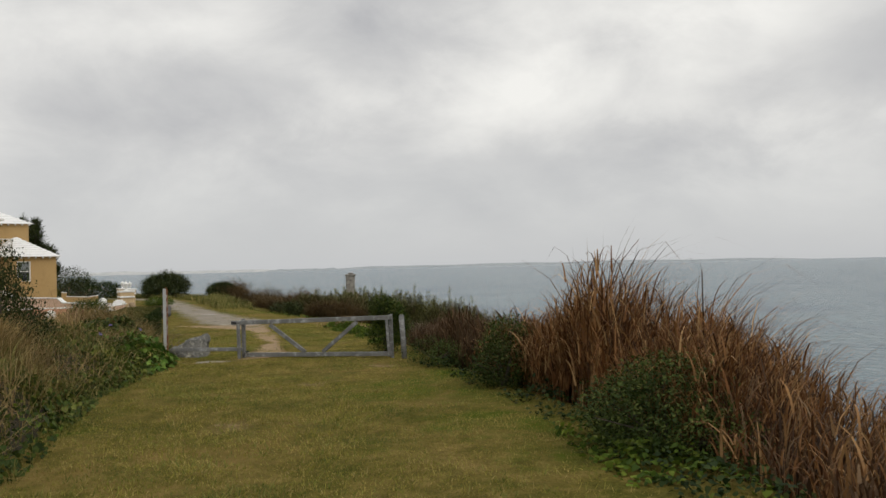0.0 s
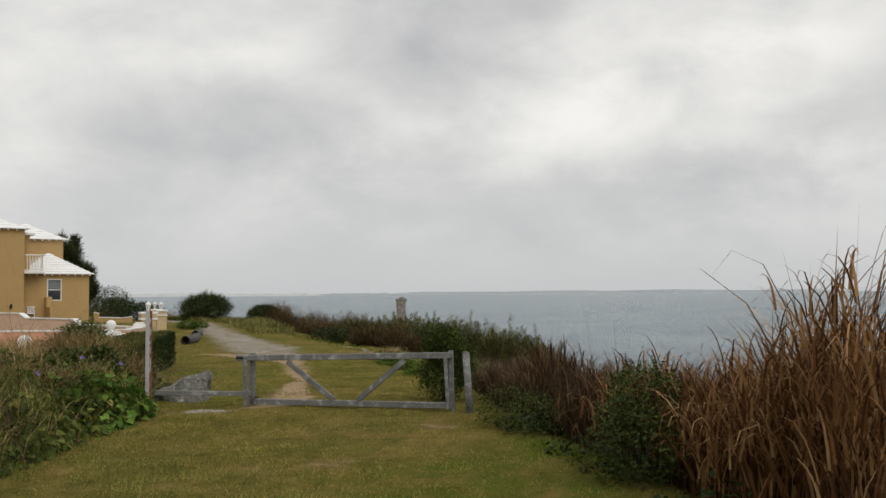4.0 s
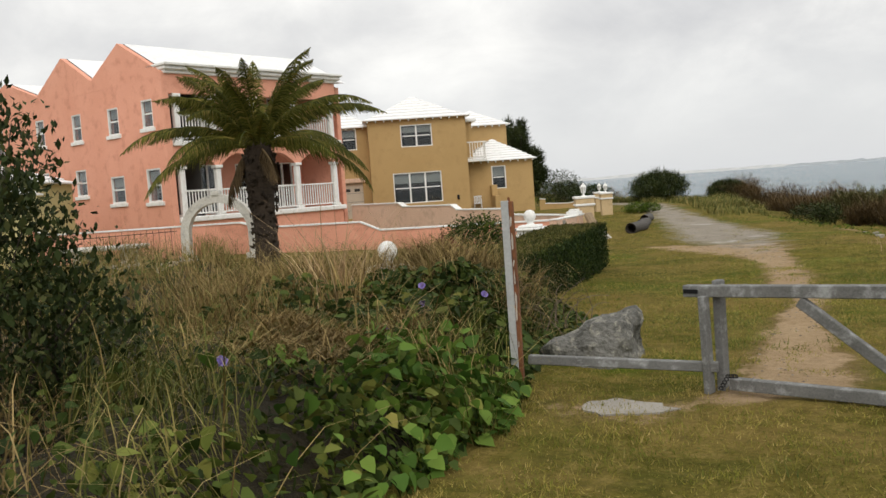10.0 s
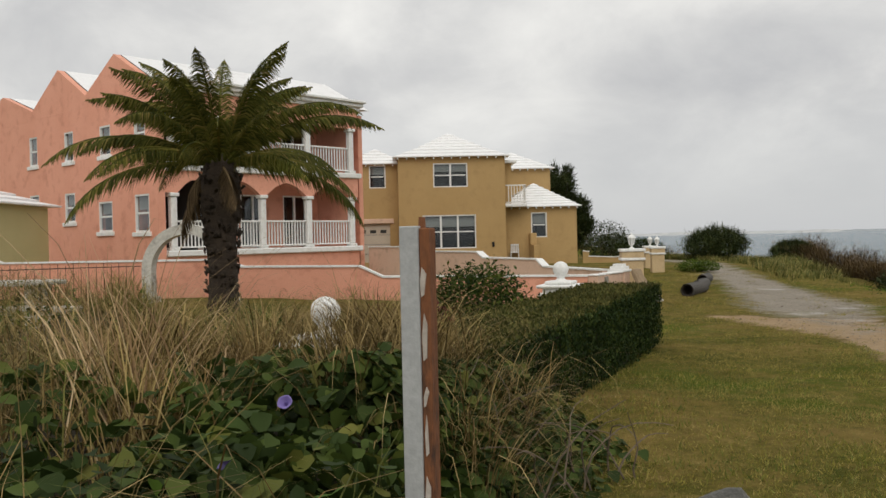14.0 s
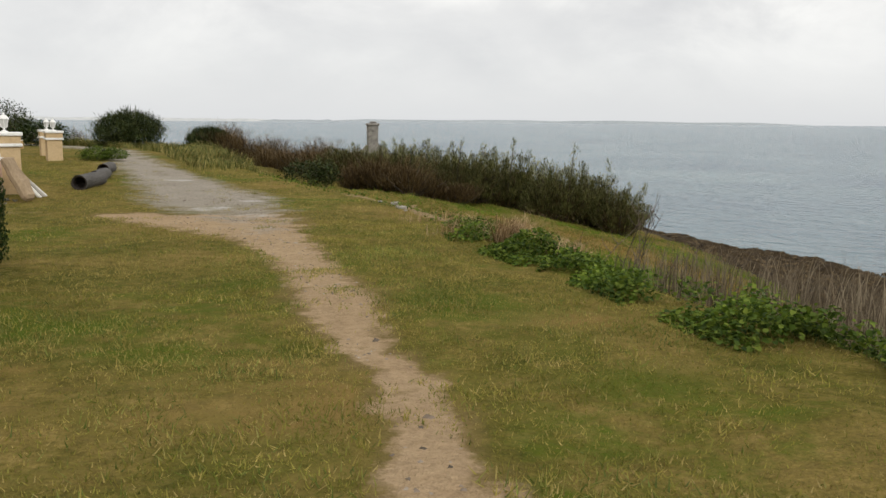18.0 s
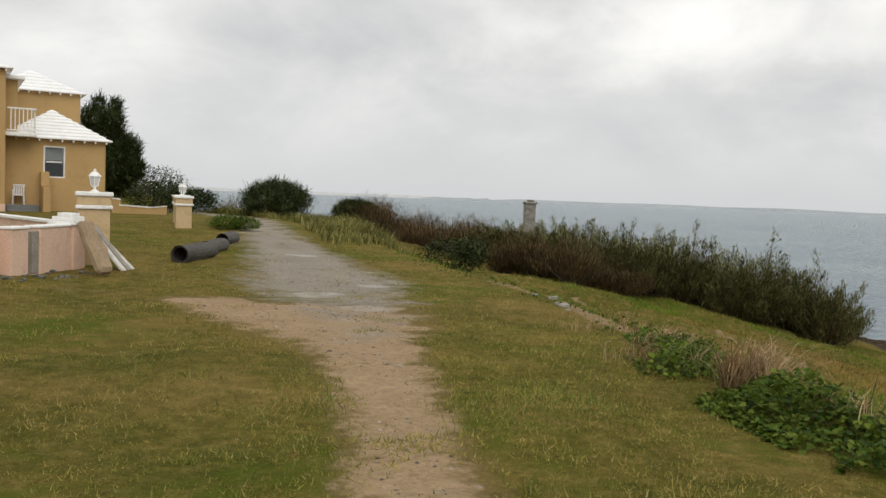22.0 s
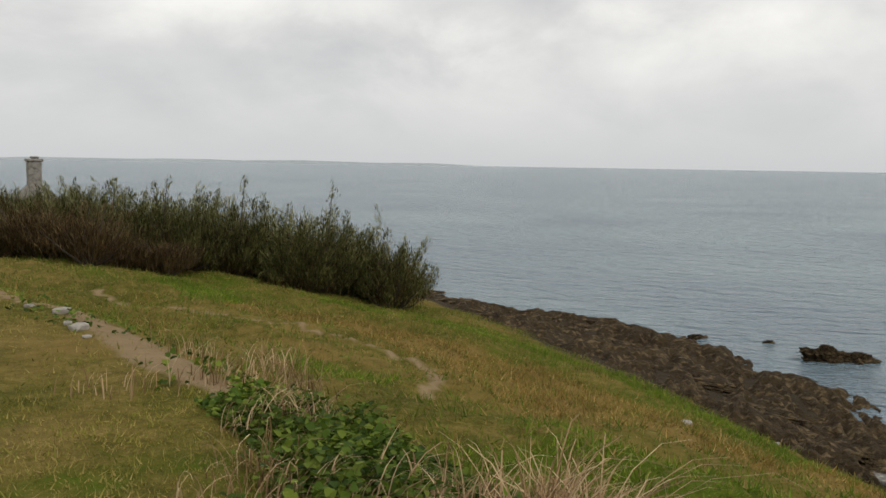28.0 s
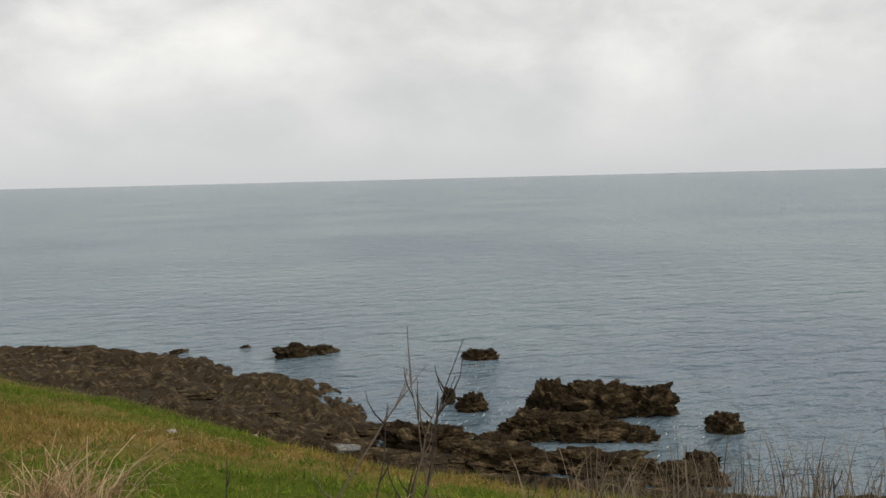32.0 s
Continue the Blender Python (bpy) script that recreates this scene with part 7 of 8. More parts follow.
reed_foot(4200, 81, 1.0, 13.5, -0.55, 0.35, 0.045, M["hedge"], "low green weeds at the foot of the reeds", 0.20)
reed_foot(1500, 86, 2.2, 6.0, -0.75, 0.2, 0.055, M["ivy"], "bright green weeds at the foot of the reeds", 0.16)
reed_foot(30000, 82, 18.5, 28.3, -0.7, 0.6, 0.038, M["ivy"], "low green leafy weeds along the edge of the bank", 0.22)
reed_foot(13000, 83, 27.2, 30.0, -0.35, 0.95, 0.036, M["ivy"], "bright green leafy weeds on the bank's shoulder", 0.20)
reed_foot(1300, 84, 30, 42, -0.5, 0.5, 0.045, M["ivy"], "low green weeds along the bank", 0.12)


def straw_tuft(at, n, h, seed, label, spread=0.22):
    """Dry stems in a few bunches, each bowed over its own way."""
    r = np.random.default_rng(seed)
    m = 7
    bunch = r.integers(0, m, n)
    cx, cy, way, tall = r.normal(0, spread, m), r.normal(0, spread, m), r.normal(0.2, 1.1, m), r.uniform(0.6, 1.05, m)
    P = np.stack([at[0] + cx[bunch] + r.normal(0, 0.35 * spread, n), at[1] + cy[bunch] + r.normal(0, 0.35 * spread, n), np.full(n, 0.0)], -1)
    P[:, 2] = land(P[:, 0], P[:, 1]) - 0.02
    me = strips("grass_tuft", P, way[bunch] + r.normal(0, 0.7, n), h * tall[bunch] * r.uniform(0.35, 1.1, n), 0.009 * r.uniform(0.5, 1.2, n), np.abs(r.normal(0.22, 0.25, n)), np.abs(r.normal(0.75, 0.55, n)), 6)
    stuff("grass_tuft", me, M["tuftstraw"], label, "grass")


straw_tuft((-2.57, 26.83), 1000, 0.46, 91, "pale straw tuft standing on the bank's edge", 0.11)
straw_tuft((-3.05, 28.9), 260, 0.30, 92, "dry straw tuft on the bank's edge")
straw_tuft((-1.9, 25.8), 300, 0.36, 93, "dry straw tuft on the bank's edge")
straw_tuft((-2.9, 27.9), 260, 0.26, 95, "dry brown grass fringe on the bank's edge", 0.4)
straw_tuft((-2.3, 27.6), 320, 0.29, 96, "dry brown grass fringe on the bank's edge", 0.35)
straw_tuft((-3.0, 31.6), 260, 0.29, 97, "bare brown weed stems on the bank", 0.4)
straw_tuft((-3.35, 30.2), 200, 0.23, 94, "dry straw tuft on the bank's edge", 0.35)


# -- long grass beside the far track --
def rank_grass():
    r = np.random.default_rng(140)
    n = 26000
    y = r.uniform(43, 66, n)
    track = np.interp(y, [38.6, 45, 52.8, 60, 70], [-11.1, -14.5, -18.6, -24, -34])
    x = track + 1.5 + 5.0 * r.uniform(size=n) ** 1.2
    edge = np.interp(y, EDGE_Y, EDGE_X)
    ok = (x < edge + 0.8) & (r.uniform(size=n) < np.clip(3.2 * fbm(x, y, 0.45, 5.0, 3) - 0.9, 0.05, 1))
    x, y = x[ok], y[ok]
    k = len(x)
    P = np.stack([x, y, land(x, y) - 0.03], -1)
    me = strips("tall_grass", P, 10 * fbm(x, y, 0.5, 9.0, 2) + r.normal(0, 0.8, k), r.uniform(0.16, 0.42, k) * (0.4 + fbm(x, y, 0.5, 5.0, 3)), 0.022 * r.uniform(0.6, 1.3, k), np.abs(r.normal(0.3, 0.25, k)), np.abs(r.normal(0.8, 0.4, k)), 3)
    stuff("tall_grass", me, M["vergeblade"], "rank yellow-green grass mounded beside the track", "grass")


rank_grass()
shrub("green_shrub", (-16.25, 45.3, lz(-16.25, 45.3)), [(0, 0, 0.2, 0.6, 0.6, 0.28), (0.45, 0.3, 0.18, 0.5, 0.5, 0.24)], 4200, 0.07, M["ivy"], "low bright green shrub behind the gate pillar", 59)


# -- tamarisk thicket above the shore --
def tamarisk(x, y, rad, hgt, seed, brown=False):
    r, rnd = np.random.default_rng(seed), random.Random(seed)
    s = thing("tamarisk", (x, y, lz(x, y) - 0.05), "wispy brown brush with bare upright twigs" if brown else "wind-bent tamarisk bush with feathery grey-green sprays", "shrub", "shore thicket")
    n_st = 44
    D = []
    for i in range(n_st):
        a, th = i * 2.39996 + rnd.uniform(-0.3, 0.3), 1.15 * math.sqrt((i + 0.4) / n_st)
        L = rnd.uniform(0.75, 1.05) * (hgt * math.cos(th) ** 2 + rad * 1.15 * math.sin(th) ** 2) * (1.14 if rnd.random() < 0.18 else rnd.uniform(0.82, 1.0))
        D.append((math.sin(th) * math.cos(a) * L, math.sin(th) * math.sin(a) * L, math.cos(th) * L))
    bm = bmesh.new()
    for q in D[::3]:
        mid = Vector(q) * 0.5 + Vector((0, 0, -0.06 * hgt))
        tube(bm, (0.06 * q[0], 0.06 * q[1], 0), mid, 0.03, 0.02, 5, False); tube(bm, mid, q, 0.02, 0.005, 5, False)
    part("stem", bm, M["darktwig"], s)
    D = np.array(D)

    def sprays(name, n, f0, f1, h0, h1, w, material, spread):
        which = r.integers(0, n_st, n)
        f = f0 + (f1 - f0) * r.uniform(size=n) ** 0.75
        T = D[which]
        P = T * f[:, None] + r.normal(0, 1, (n, 3)) * np.stack([spread * (1.25 - 0.85 * f)] * 2 + [0.07 * hgt * (1.2 - 0.8 * f)], -1)
        P[:, 2] = np.maximum(P[:, 2], 0.02 + 0.12 * hgt * r.uniform(0, 1, n))
        yaw = np.arctan2(T[:, 1], T[:, 0]) + r.normal(0, 0.8, n)
        me = strips(name, P, yaw, r.uniform(h0, h1, n), w * r.uniform(0.6, 1.4, n), np.abs(r.normal(0.5, 0.4, n)), np.abs(r.normal(0.4, 0.35, n)), 2)
        tagged(obj(name, me, material, s), kind="stuff")

    if brown:
        sprays("undergrowth", 2600, 0.15, 1.0, 0.10, 0.26, 0.012, M["brush"], 0.16 * rad)
    else:
        sprays("crown", 5600, 0.40, 1.04, 0.05, 0.14, 0.021, M["tamarisk"], 0.115 * rad)
        sprays("undergrowth", 1700, 0.1, 0.7, 0.12, 0.32, 0.010, M["brush"], 0.2 * rad)


rnd_t = random.Random(5)
# the thicket's top, along its length
THICKET_X = [-11, -9.4, -7.4, -6.3, -5.4, -4.5, -3.8, -3.1, -2.4, -1.5, -0.6, 0.6, 1.4, 2.1, 2.7]
THICKET_Z = [0.15, 0.35, 0.42, 0.55, 0.92, 0.50, 0.62, 1.00, 0.45, 0.30, 0.22, 0.16, -0.1, -0.6, -1.4]
for k in range(19):
    x = -8.6 + 10.3 * k / 18 + rnd_t.uniform(-0.15, 0.15)
    y = 48.9 - 0.298 * (x + 9.2) + rnd_t.uniform(-0.9, 0.9)
    z = lz(x, y)
    top = float(np.interp(x, THICKET_X, THICKET_Z)) + rnd_t.uniform(-0.12, 0.08)
    tamarisk(x, y, 1.15, max(0.8, top - z), 200 + k)
for k in range(11):
    x = -8.0 + 10.6 * k / 10
    tamarisk(x + rnd_t.uniform(-0.4, 0.4), 51.2 - 0.25 * (x + 9.2), 1.4, max(0.8, float(np.interp(x, THICKET_X, THICKET_Z)) - 0.35 - lz(x, 50.5)), 240 + k)
for k in range(16):
    t = k / 15
    x, y = -17.5 + 12.5 * t + rnd_t.uniform(-0.5, 0.5), 62.0 - 17.5 * t + rnd_t.uniform(-0.6, 0.6)
    tamarisk(x, y, 1.5, 0.85 + 0.3 * rnd_t.random(), 270 + k, True)
for k in range(5):
    t = k / 4
    tamarisk(-7.4 + 3.6 * t, 45.6 - 0.5 * t, 0.9, 0.75 + 0.25 * rnd_t.random(), 290 + k, True)
for k in range(9):
    tamarisk(-18 + 2.3 * k + rnd_t.uniform(-0.5, 0.5), 66 + rnd_t.uniform(-2, 3), 1.7, 1.5, 310 + k, True)
shrub("green_shrub", (-8.6, 43.6, lz(-8.6, 43.6)), [(0, 0, 0.45, 0.9, 0.8, 0.5), (0.5, 0, 0.5, 0.6, 0.6, 0.45)], 2600, 0.10, M["darkleaf"], "dark green shrub before the brown brush", 58)
for k in range(10):
    a = k / 9
    tamarisk(-53 + 20 * a + rnd_t.uniform(-1, 1), 80 - 3 * a + rnd_t.uniform(-2, 2), 2.2, 1.4, 330 + k, True)


# -- palm --
def palm():
    p = thing("palm_tree", (-15.05, 22.2, lz(-15.05, 22.2)), "stout date palm with a shaggy dark trunk and arching fronds", "palm")
    rnd, r = random.Random(77), np.random.default_rng(77)
    bm = bmesh.new()
    prof = [(0.34, -0.2), (0.27, 0.3), (0.25, 0.9), (0.27, 1.5), (0.32, 2.0), (0.34, 2.4), (0.26, 2.75), (0.12, 2.9)]
    lathe(bm, prof, 20)
    for v in bm.verts:
        v.co += Vector((v.co.x, v.co.y, 0)) * 0.14 * noise.noise(v.co * 5)
    part("trunk", bm, M["trunk"], p)
    boots = []
    for k in range(230):
        z = 0.2 + 2.5 * (k / 230) ** 0.8 + rnd.uniform(-0.1, 0.1)
        a = k * 2.39996 + rnd.uniform(-0.5, 0.5)
        rr = np.interp(z, [q[1] for q in prof], [q[0] for q in prof])
        boots.append((rr * math.cos(a), rr * math.sin(a), z, a))
    B = np.array(boots)
    R = turns(B[:, 3] - math.pi / 2, r.normal(0.7, 0.4, len(B)), r.normal(0, 0.5, len(B)), r.uniform(0.4, 1.1, len(B)))
    tv = [(-0.05, 0, -0.05), (0.05, 0, -0.05), (0.035, 0.10, 0.02), (-0.035, 0.10, 0.02), (0, 0.05, 0.05)]
    tagged(obj("boot_layer", scattered("boot_layer", tv, [(0, 1, 2, 3), (1, 0, 4), (2, 1, 4), (3, 2, 4), (0, 3, 4)], R, B[:, :3]), M["trunk"], p), "stubs of old leaf bases", kind="stuff")
    hang = strips("fibre_layer", np.stack([B[:, 0], B[:, 1], B[:, 2]], -1), B[:, 3] + r.normal(0, 0.5, len(B)), r.uniform(0.02, 0.06, len(B)), 0.02, r.uniform(0.6, 1.0, len(B)), r.uniform(0.6, 1.2, len(B)), 4)
    tagged(obj("fibre_layer", hang, M["trunk"], p), "hanging brown fibre", kind="stuff")
    for k in range(50):
        dead = k >= 46
        a = k * 2.39996 + rnd.uniform(-0.35, 0.35)
        rise = 1.45 - 1.45 * (k / 49) ** 0.95 + rnd.uniform(-0.2, 0.2) - (0.6 if dead else 0)
        L = 2.75 + rnd.uniform(-0.4, 0.35) - 1.0 * max(0, rise - 0.8) - 0.35 * max(0, 0.3 - rise) - (0.9 if dead else 0)
        pts, d, ang, curl = [], Vector((math.cos(a), math.sin(a), 0)), rise, rnd.uniform(0.8, 1.35) * (0.95 if k < 4 else 1.0)
        q = Vector((0.10 * math.cos(a), 0.10 * math.sin(a), 2.72))
        n = 14
        for i in range(n + 1):
            pts.append((q.copy(), ang))
            q = q + (d * math.cos(ang) + Vector((0, 0, math.sin(ang)))) * (L / n)
            ang -= (0.028 + 0.115 * (i / n)) * curl
        bm = bmesh.new()
        for i in range(n):
            tube(bm, pts[i][0], pts[i + 1][0], 0.028 * (1 - i / n) + 0.006, 0.028 * (1 - (i + 1) / n) + 0.006, 5, False)
        fr = part("frond", bm, M["deadfrond"] if dead else M["frond"], p)
        side = Vector((-math.sin(a), math.cos(a), 0))
        P, Y, H, Rr = [], [], [], []
        V, F = [], []
        m = 120
        for i in range(m):
            t = 0.14 + 0.86 * i / m
            j = min(n - 1, int(t * n)); w = t * n - j
            c = pts[j][0].lerp(pts[j + 1][0], w)
            an = pts[j][1]
            fwd = d * math.cos(an) + Vector((0, 0, math.sin(an)))
            upv = side.cross(fwd)
            ll = 0.36 * math.sin(math.pi * min(1, 0.12 + 0.9 * t)) ** 0.6 * rnd.uniform(0.85, 1.1)
            for sg in (-1, 1):
                out = (side * sg * rnd.uniform(0.6, 0.95) + fwd * rnd.uniform(0.7, 1.1) + upv * rnd.uniform(0.1, 0.6) + Vector((0, 0, -0.25 - (0.5 if dead else 0)))).normalized()
                wd = (fwd * 0.8 + Vector((0, 0, 0.3))).normalized() * 0.0115
                tip = c + out * ll + Vector((0, 0, -rnd.uniform(0.15, 0.5) * ll))
                mid = c + out * ll * 0.5 + Vector((0, 0, 0.02))
                b0 = len(V)
                V += [tuple(c - wd * 0.5), tuple(c + wd * 0.5), tuple(mid + wd), tuple(mid - wd), tuple(tip)]
                F += [(b0, b0 + 1, b0 + 2, b0 + 3), (b0 + 3, b0 + 2, b0 + 4)]
        me = bpy.data.meshes.new("leaflet_fan")
        me.from_pydata(V, [], F)
        tagged(obj("leaflet_fan", me, M["deadfrond"] if dead else M["frond"], fr), kind="stuff")


palm()


# ---- the shore ----
def shore_rocks():
    G = "rocks along the shore"
    dark = "dark pitted shore rock standing in shallow water"
    for k, (x, y, sx, sy, sz, top, rz) in enumerate((
        (13.35, 43.85, 0.55, 0.42, 0.5, 0.42, -30), (14.15, 43.55, 0.6, 0.4, 0.4, 0.22, -25), (16.15, 38.85, 0.58, 0.36, 0.4, 0.28, -62), (11.52, 35.55, 0.36, 0.30, 0.4, 0.38, -40), (11.7, 36.4, 0.14, 0.16, 0.4, 0.36, 0),
        (11.95, 33.75, 0.48, 0.45, 0.85, 0.80, -40), (12.75, 33.0, 0.95, 0.55, 0.8, 0.72, -43), (13.55, 32.2, 0.70, 0.48, 0.7, 0.62, -50), (10.5, 33.3, 0.62, 0.48, 0.6, 0.50, -40), (11.15, 32.5, 0.95, 0.5, 0.5, 0.42, -56), (11.6, 31.6, 0.62, 0.42, 0.5, 0.26, -60),
        (8.75, 34.5, 0.95, 0.6, 0.6, 0.52, -52), (9.15, 33.5, 0.7, 0.4, 0.5, 0.30, -52), (8.6, 32.6, 1.1, 0.6, 0.5, 0.36, -56), (9.5, 31.2, 1.1, 0.55, 0.5, 0.30, -58), (9.9, 29.8, 0.9, 0.5, 0.45, 0.24, -60),
        (13.1, 30.25, 0.36, 0.28, 0.4, 0.36, -55), (10.75, 29.7, 0.32, 0.26, 0.35, 0.26, -60), (11.7, 47.4, 0.3, 0.25, 0.25, 0.12, 0), (13.4, 46.3, 0.22, 0.2, 0.2, 0.07, 0))):
        boulder("shore_rock", (x, y, SEA_Z + top - sz * 0.78), (sx, sy, sz * 0.8), 10 + k, M["shore"], dark, rz, 0.42, 5, 0.05, group=G, crag=0.42)
    rnd = random.Random(3)
    for k in range(46):
        y = rnd.uniform(28.5, 60)
        g, w = np.interp(y, TURF_Y, TURF_X), np.interp(y, SHORE_Y, SHORE_X)
        t = rnd.uniform(0.08, 1.05)
        x = g + (w - g) * t
        s = rnd.uniform(0.3, 0.85) * (0.65 + 0.5 * t) * (0.6 if y < 36 else 1.0)
        boulder("shore_rock", (x, y, lz(x, y) + 0.02), (s * 1.5, s * 0.8, s * rnd.uniform(0.14, 0.26)), 40 + k, M["shore"], "dark ridged slab of the rocky foreshore", rnd.uniform(90, 150), 0.40, 4, 0.06, group="foreshore slabs", crag=0.4)
    for k, (x, y, s) in enumerate(((-4.75, 33.6, 0.085), (-4.5, 32.6, 0.09), (-4.62, 32.85, 0.05), (-5.1, 34.0, 0.05), (-4.4, 32.2, 0.04), (2.96, 34.4, 0.10), (5.0, 35.0, 0.12))):
        boulder("pale_stone", (x, y, lz(x, y) + s * 0.2), (s * 1.3, s, s * 0.55), 80 + k, M["concrete"], "pale flat stone lying in the turf", 50 * k, 0.25, 2, group="pale stones")
    boulder("rock_slab", (6.5, 35.0, lz(6.5, 35.0) + 0.05), (0.8, 0.22, 0.07), 91, M["rock"], "flat slab at the foot of the rocks", 130, 0.2, 3)


shore_rocks()


def rock_shelf():
    """Craggy ledges of dark rock between turf and water, ridged along the shore."""
    ys = np.concatenate([np.arange(20, 27, 0.25), np.arange(27, 47, 0.075), np.arange(47, 62, 0.2)])
    us = np.linspace(0, 1, 92)
    U, Y = np.meshgrid(us, ys)
    g, w = np.interp(Y, TURF_Y, TURF_X), np.interp(Y, SHORE_Y, SHORE_X)
    g = g + 0.9 * (fbm(Y, 0 * Y, 0.6, 71.0) - 0.5)
    X = g + (w + 0.5 - g) * U
    # along the strike of the ledges, and across it
    p, c = 0.82 * Y + 0.57 * X, 0.57 * Y - 0.82 * X
    big = fbm(p, c * 4.0, 0.12, 61.0, 3)
    ridge = 1 - np.abs(2 * fbm(p + 1.2 * big, c * 7.0, 0.16, 62.0, 5) - 1)
    fine = fbm(p, c * 3.0, 1.1, 63.0, 5)
    ledge = np.floor((0.62 * ridge + 0.5 * big) * 6 + 0.5 * fine) / 6
    h = 0.48 * (0.55 * ledge + 0.45 * (0.62 * ridge + 0.5 * big)) + 0.20 * (0.5 - np.abs(2 * fine - 1)) - 0.30
    edge = np.clip(U / 0.10, 0, 1) * np.clip((1.0 - U) / 0.06, 0, 1)
    crest = np.interp(Y, [34.5, 36.5], [0.0, 0.16]) * np.exp(-((U - 0.80) / 0.13) ** 2) * np.clip(2 * fbm(p, c, 0.22, 65.0) - 0.3, 0, 1)
    Z = land(X, Y) - 0.10 + (h + 0.10 + crest) * edge - 0.15 * (1 - edge) * (U > 0.5)
    Z = np.maximum(Z, SEA_Z - 0.4)
    i = (np.arange(len(ys) - 1)[:, None] * len(us) + np.arange(len(us) - 1)[None, :]).ravel()
    me = np_mesh("rock_shelf", np.stack([X, Y, Z], -1).reshape(-1, 3), np.full(len(i), 4), np.stack([i, i + 1, i + len(us) + 1, i + len(us)], 1).ravel())
    tagged(obj("rock_shelf", me, M["shore"]), "dark craggy ledges of shore rock between turf and sea", "rock", kind="structure")


rock_shelf()


def bent_stem(bm, points, r0, r1, n=5):
    """One unbroken stem through the points."""
    rings = []
    for k, p in enumerate(points):
        d = points[min(k + 1, len(points) - 1)] - points[max(k - 1, 0)]
        q = d.to_track_quat("Z", "Y").to_matrix()
        r = r0 + (r1 - r0) * k / (len(points) - 1)
        rings.append([bm.verts.new(p + q @ Vector((r * math.cos(2 * math.pi * i / n), r * math.sin(2 * math.pi * i / n), 0))) for i in range(n)])
    for a, b in zip(rings, rings[1:]):
        for i in range(n):
            bm.faces.new((a[i], a[(i + 1) % n], b[(i + 1) % n], b[i]))


def bare_weeds():
    """Leafless stems on the bank's edge, before the sea."""
    rnd = random.Random(15)
    for k, (x, y, h) in enumerate(((-1.45, 26.45, 1.25), (-1.02, 26.08, 1.2), (-1.12, 26.2, 1.05), (-0.97, 25.97, 1.0), (-0.6, 25.37, 0.7), (-1.22, 26.28, 0.85), (-1.06, 26.13, 0.9), (-1.0, 26.2, 0.7), (-0.8, 25.7, 0.5), (-0.3, 24.9, 0.55), (0.0, 24.4, 0.6), (-1.7, 26.7, 0.6))):
        w = thing("bare_weed", (x, y, lz(x, y)), "leafless dark weed stem with a few bent twigs", "weed", "bare weeds")
        mat = M["darktwig"] if k % 3 else M["twig"]
        p, d, pts = Vector((0, 0, -0.05)), Vector((rnd.uniform(-0.2, 0.3), rnd.uniform(-0.1, 0.1), 1)).normalized(), []
        for i in range(10):
            pts.append(p.copy())
            p = p + d * (h / 9)
            d = (d + Vector((rnd.uniform(-0.16, 0.2), rnd.uniform(-0.12, 0.12), 0))).normalized()
        bm = bmesh.new(); bent_stem(bm, pts, 0.007, 0.0022); stem = part("stem", bm, mat, w)
        for i in range(3, 9):
            if rnd.random() < 0.75:
                q, a = pts[i], rnd.uniform(0, 6.283)
                e = Vector((math.cos(a) * 0.5, math.sin(a) * 0.3, 0.8)) * h * rnd.uniform(0.12, 0.3)
                bm = bmesh.new(); bent_stem(bm, [q, q + Vector((e.x * 0.55, e.y * 0.55, e.z * 0.35)), q + Vector((e.x * 0.9, e.y * 0.9, e.z * 0.7)), q + e], 0.005, 0.0018, 4)
                part("twig", bm, mat, stem)


bare_weeds()


def prickly_pear(at, n, size, seed, label):
    """A low cactus of flat oval pads, each sprung from the rim of another."""
    rnd = random.Random(seed)
    c = thing("prickly_pear", (at[0], at[1], lz(*at) - 0.02), label, "cactus", "prickly pears")
    pads = []
    low = max(3, (2 * n) // 3)
    for k in range(n):
        base = None if k < low else pads[k - low]
        s, lean, yaw = size * rnd.uniform(0.75, 1.15), rnd.uniform(-0.35, 0.35), rnd.gauss(0.5, 0.6)
        origin = Matrix.Translation((rnd.uniform(-0.32, 0.32), rnd.uniform(-0.25, 0.25), 0.0)) if base is None else base @ Matrix.Translation((0, 0, size * 1.45))
        m = Matrix.Translation(origin.translation) @ Matrix.Rotation(yaw, 4, "Z") @ Matrix.Rotation(lean, 4, "Y")
        pads.append(m)
        bm = bmesh.new()
        bmesh.ops.create_uvsphere(bm, u_segments=12, v_segments=8, radius=1.0)
        bmesh.ops.transform(bm, matrix=m @ Matrix.Translation((0, 0, s * 0.85)) @ Matrix.Diagonal((s * 0.62, s * 0.14, s, 1)), verts=bm.verts)
        part("pad", bm, M["pith"], c, smooth=True)


prickly_pear((-0.32, 22.85), 7, 0.115, 31, "pale green prickly pear cactus on the bank's edge")
prickly_pear((0.02, 22.45), 8, 0.12, 32, "pale green prickly pear cactus on the bank's edge")
prickly_pear((-6.9, 12.2), 13, 0.13, 33, "grey-green prickly pear cactus amid the verge shrubs")


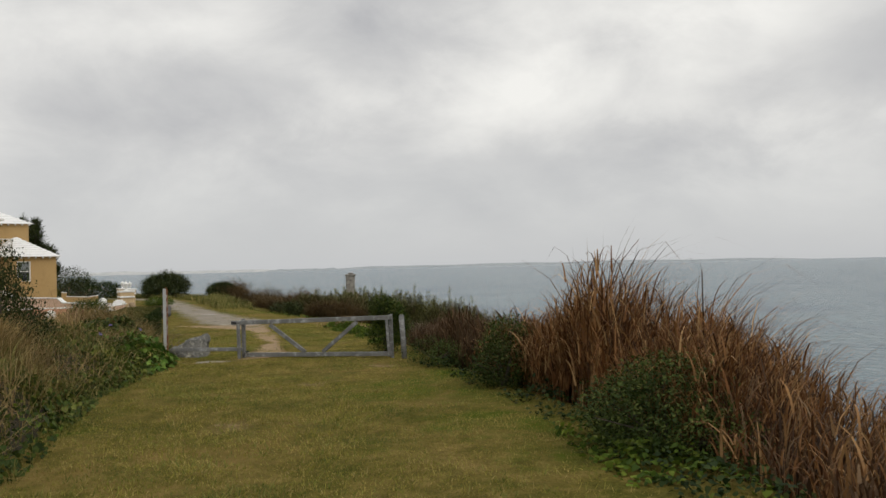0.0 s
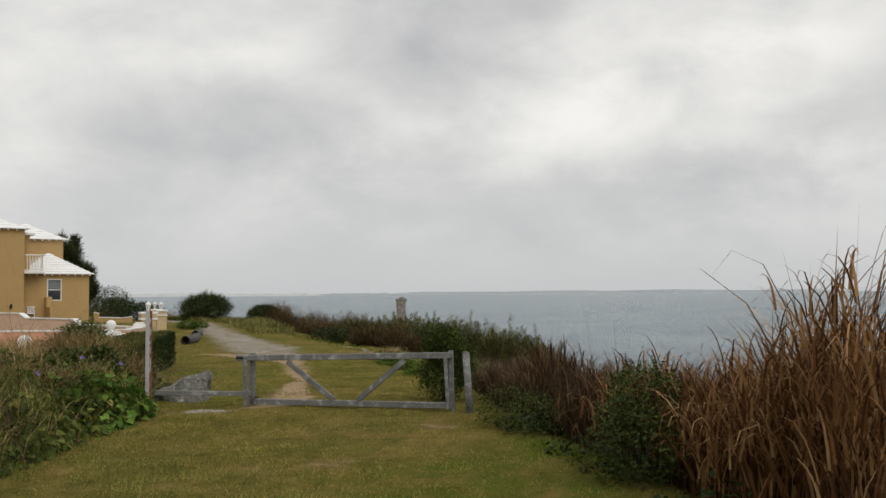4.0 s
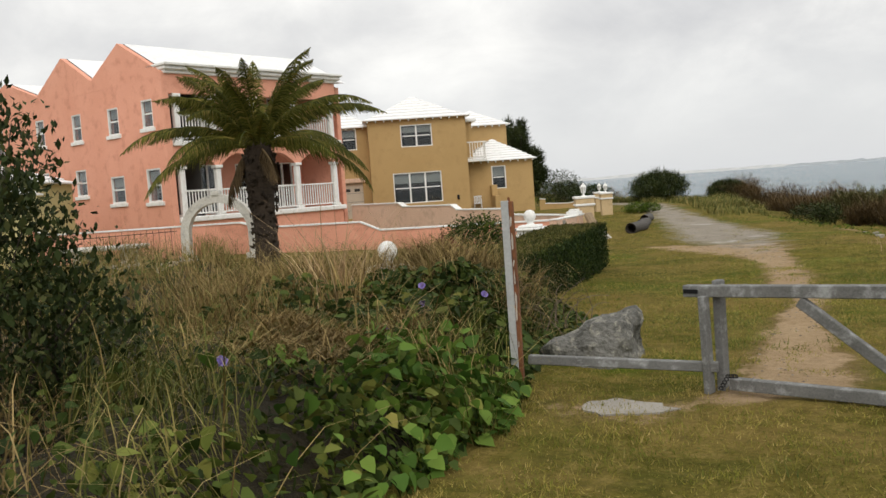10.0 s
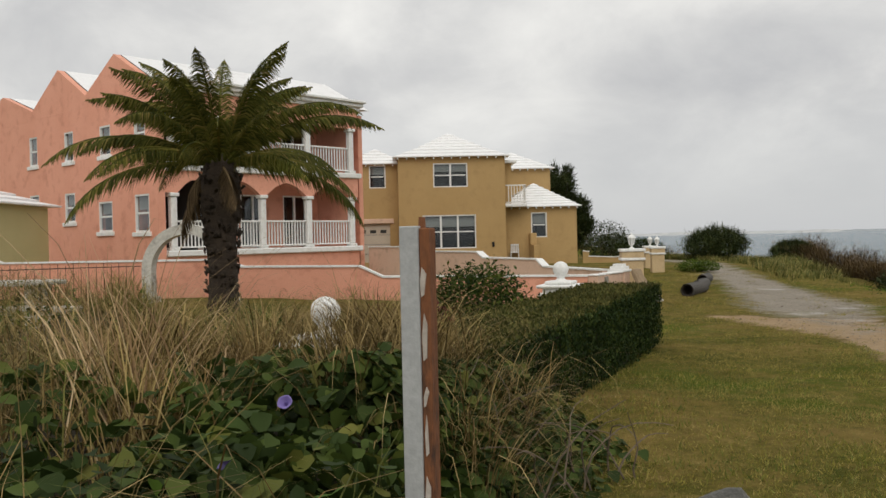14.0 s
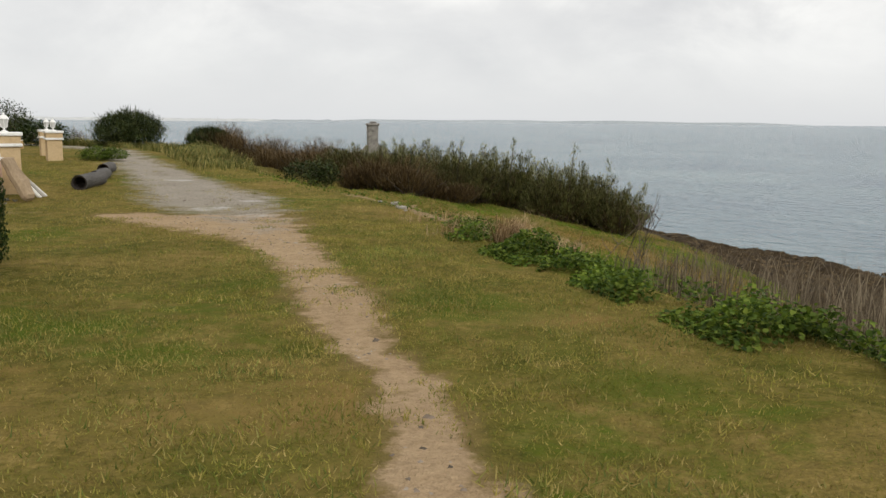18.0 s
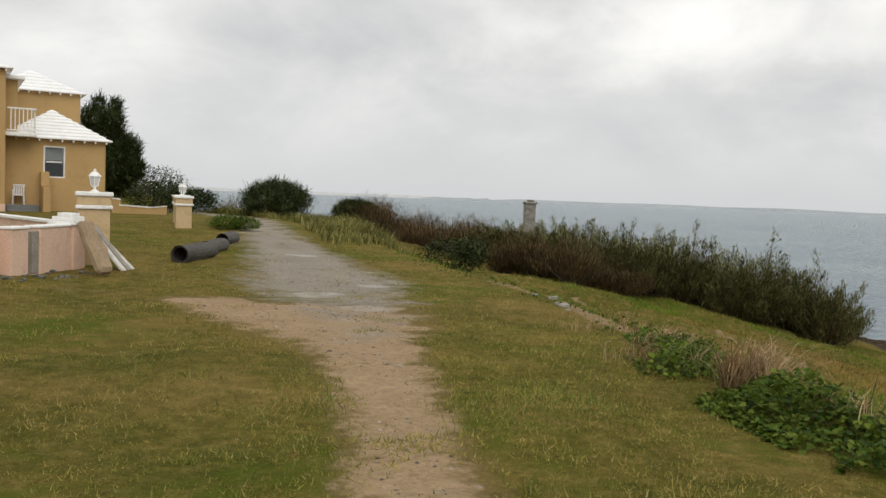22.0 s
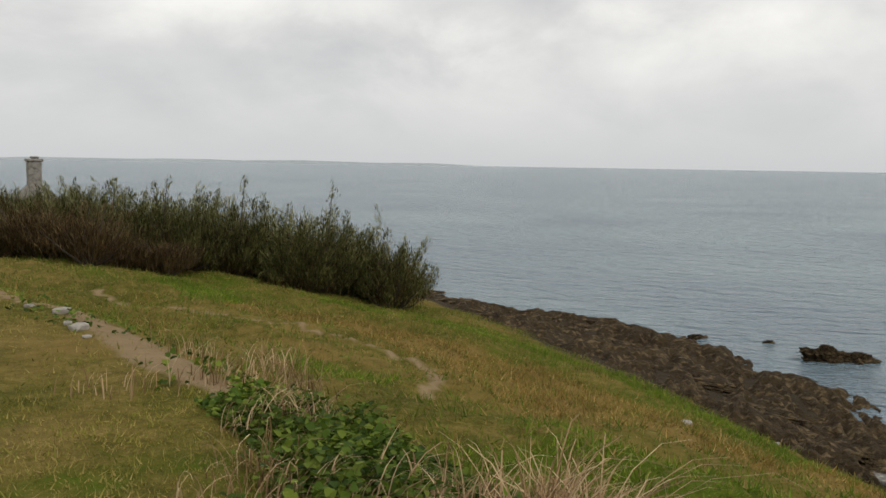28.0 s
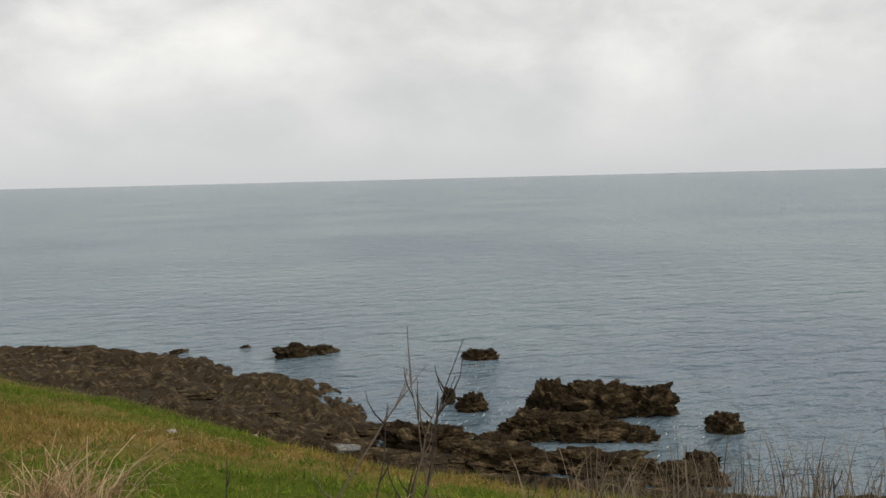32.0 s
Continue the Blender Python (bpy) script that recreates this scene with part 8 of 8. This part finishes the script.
def dead_branches():
    """Dry thorny branches hanging over the near end of the hedge."""
    rnd = random.Random(19)
    b = thing("dead_branches", (-5.45, 16.75, lz(-5.45, 16.75)), "tangle of dry brown branches at the hedge's end", "branches")
    for k in range(46):
        bm = bmesh.new()
        p = Vector((rnd.uniform(-0.5, 0.55), rnd.uniform(-0.6, 0.7), 0.0))
        d = Vector((rnd.uniform(-0.6, 0.6), rnd.uniform(-0.6, 0.6), 1.2)).normalized()
        L = rnd.uniform(0.45, 1.0)
        pts = []
        for i in range(8):
            pts.append(p.copy())
            p = p + d * (L / 7)
            d = (d + Vector((rnd.uniform(-0.35, 0.35), rnd.uniform(-0.35, 0.35), -0.22))).normalized()
        bent_stem(bm, pts, 0.007, 0.002)
        part("branch", bm, M["twig"], b)


dead_branches()


def pebbles():
    r = np.random.default_rng(99)
    n = 26000
    x, y = r.uniform(-13, -2, n), r.uniform(15, 44, n)
    m = np.maximum.reduce([along(x, y, FOOTPATH), along(x, y, DIRT_LOBE), along(x, y, TRACK)])
    ok = (m > 0.45 + 0.5 * r.uniform(size=n)) & (fbm(x, y, 0.9, 4.0) > 0.42)
    x, y = x[ok], y[ok]
    k = len(x)
    s = r.uniform(0.005, 0.018, k) * (1 + (r.uniform(size=k) > 0.97))
    R = turns(r.uniform(0, 6.283, k), r.normal(0, 0.3, k), r.normal(0, 0.3, k), s)
    tv = [(-1, -0.6, 0), (0.8, -0.8, 0), (1, 0.7, 0), (-0.7, 0.9, 0), (-0.5, -0.2, 0.6), (0.5, 0.1, 0.7)]
    tf = [(0, 1, 5, 4), (1, 2, 5), (2, 3, 4, 5), (3, 0, 4)]
    me = scattered("pebbles", tv, tf, R, np.stack([x, y, land(x, y) - 0.003], -1))
    stuff("pebbles", me, M["pebble"], "loose grey and tan pebbles on the worn track", "gravel")


M["pebble"] = leafy("pebble", [(0.0, (0.10, 0.082, 0.065)), (0.6, (0.24, 0.19, 0.15)), (1.0, (0.42, 0.37, 0.31))], 0.9, 0.0)
pebbles()


def foam():
    """Thin broken foam where the swell meets the rocks."""
    r = np.random.default_rng(123)
    spots = ((11.9, 34.9, 1.0, 0.25), (12.4, 36.0, 0.9, 0.2), (10.7, 35.6, 0.5, 0.15), (15.2, 37.9, 0.5, 0.15), (9.6, 52.5, 1.6, 0.25), (11.5, 46.5, 1.5, 0.25), (7.4, 57.0, 2.0, 0.3), (12.5, 31.3, 0.9, 0.2))
    V, F = [], []
    for cx, cy, lx, ly in spots:
        for _ in range(26):
            x, y = cx + r.normal(0, lx), cy + r.normal(0, ly + 0.25)
            a, b, t = r.uniform(0.04, 0.14), r.uniform(0.006, 0.018), r.normal(0.3, 0.25)
            i = len(V)
            for q in range(7):
                w = 2 * math.pi * q / 7
                u, v = a * math.cos(w) * r.uniform(0.6, 1.2), b * math.sin(w) * r.uniform(0.6, 1.2)
                V.append((x + u * math.cos(t) - v * math.sin(t), y + u * math.sin(t) + v * math.cos(t), SEA_Z + 0.02))
            F.append(tuple(range(i, i + 7)))
    me = bpy.data.meshes.new("foam")
    me.from_pydata(V, [], F)
    stuff("foam", me, M["foam"], "thin broken white foam by the rocks", "foam")


M["foam"] = plain("foam", (0.42, 0.45, 0.45), 0.9)
foam()
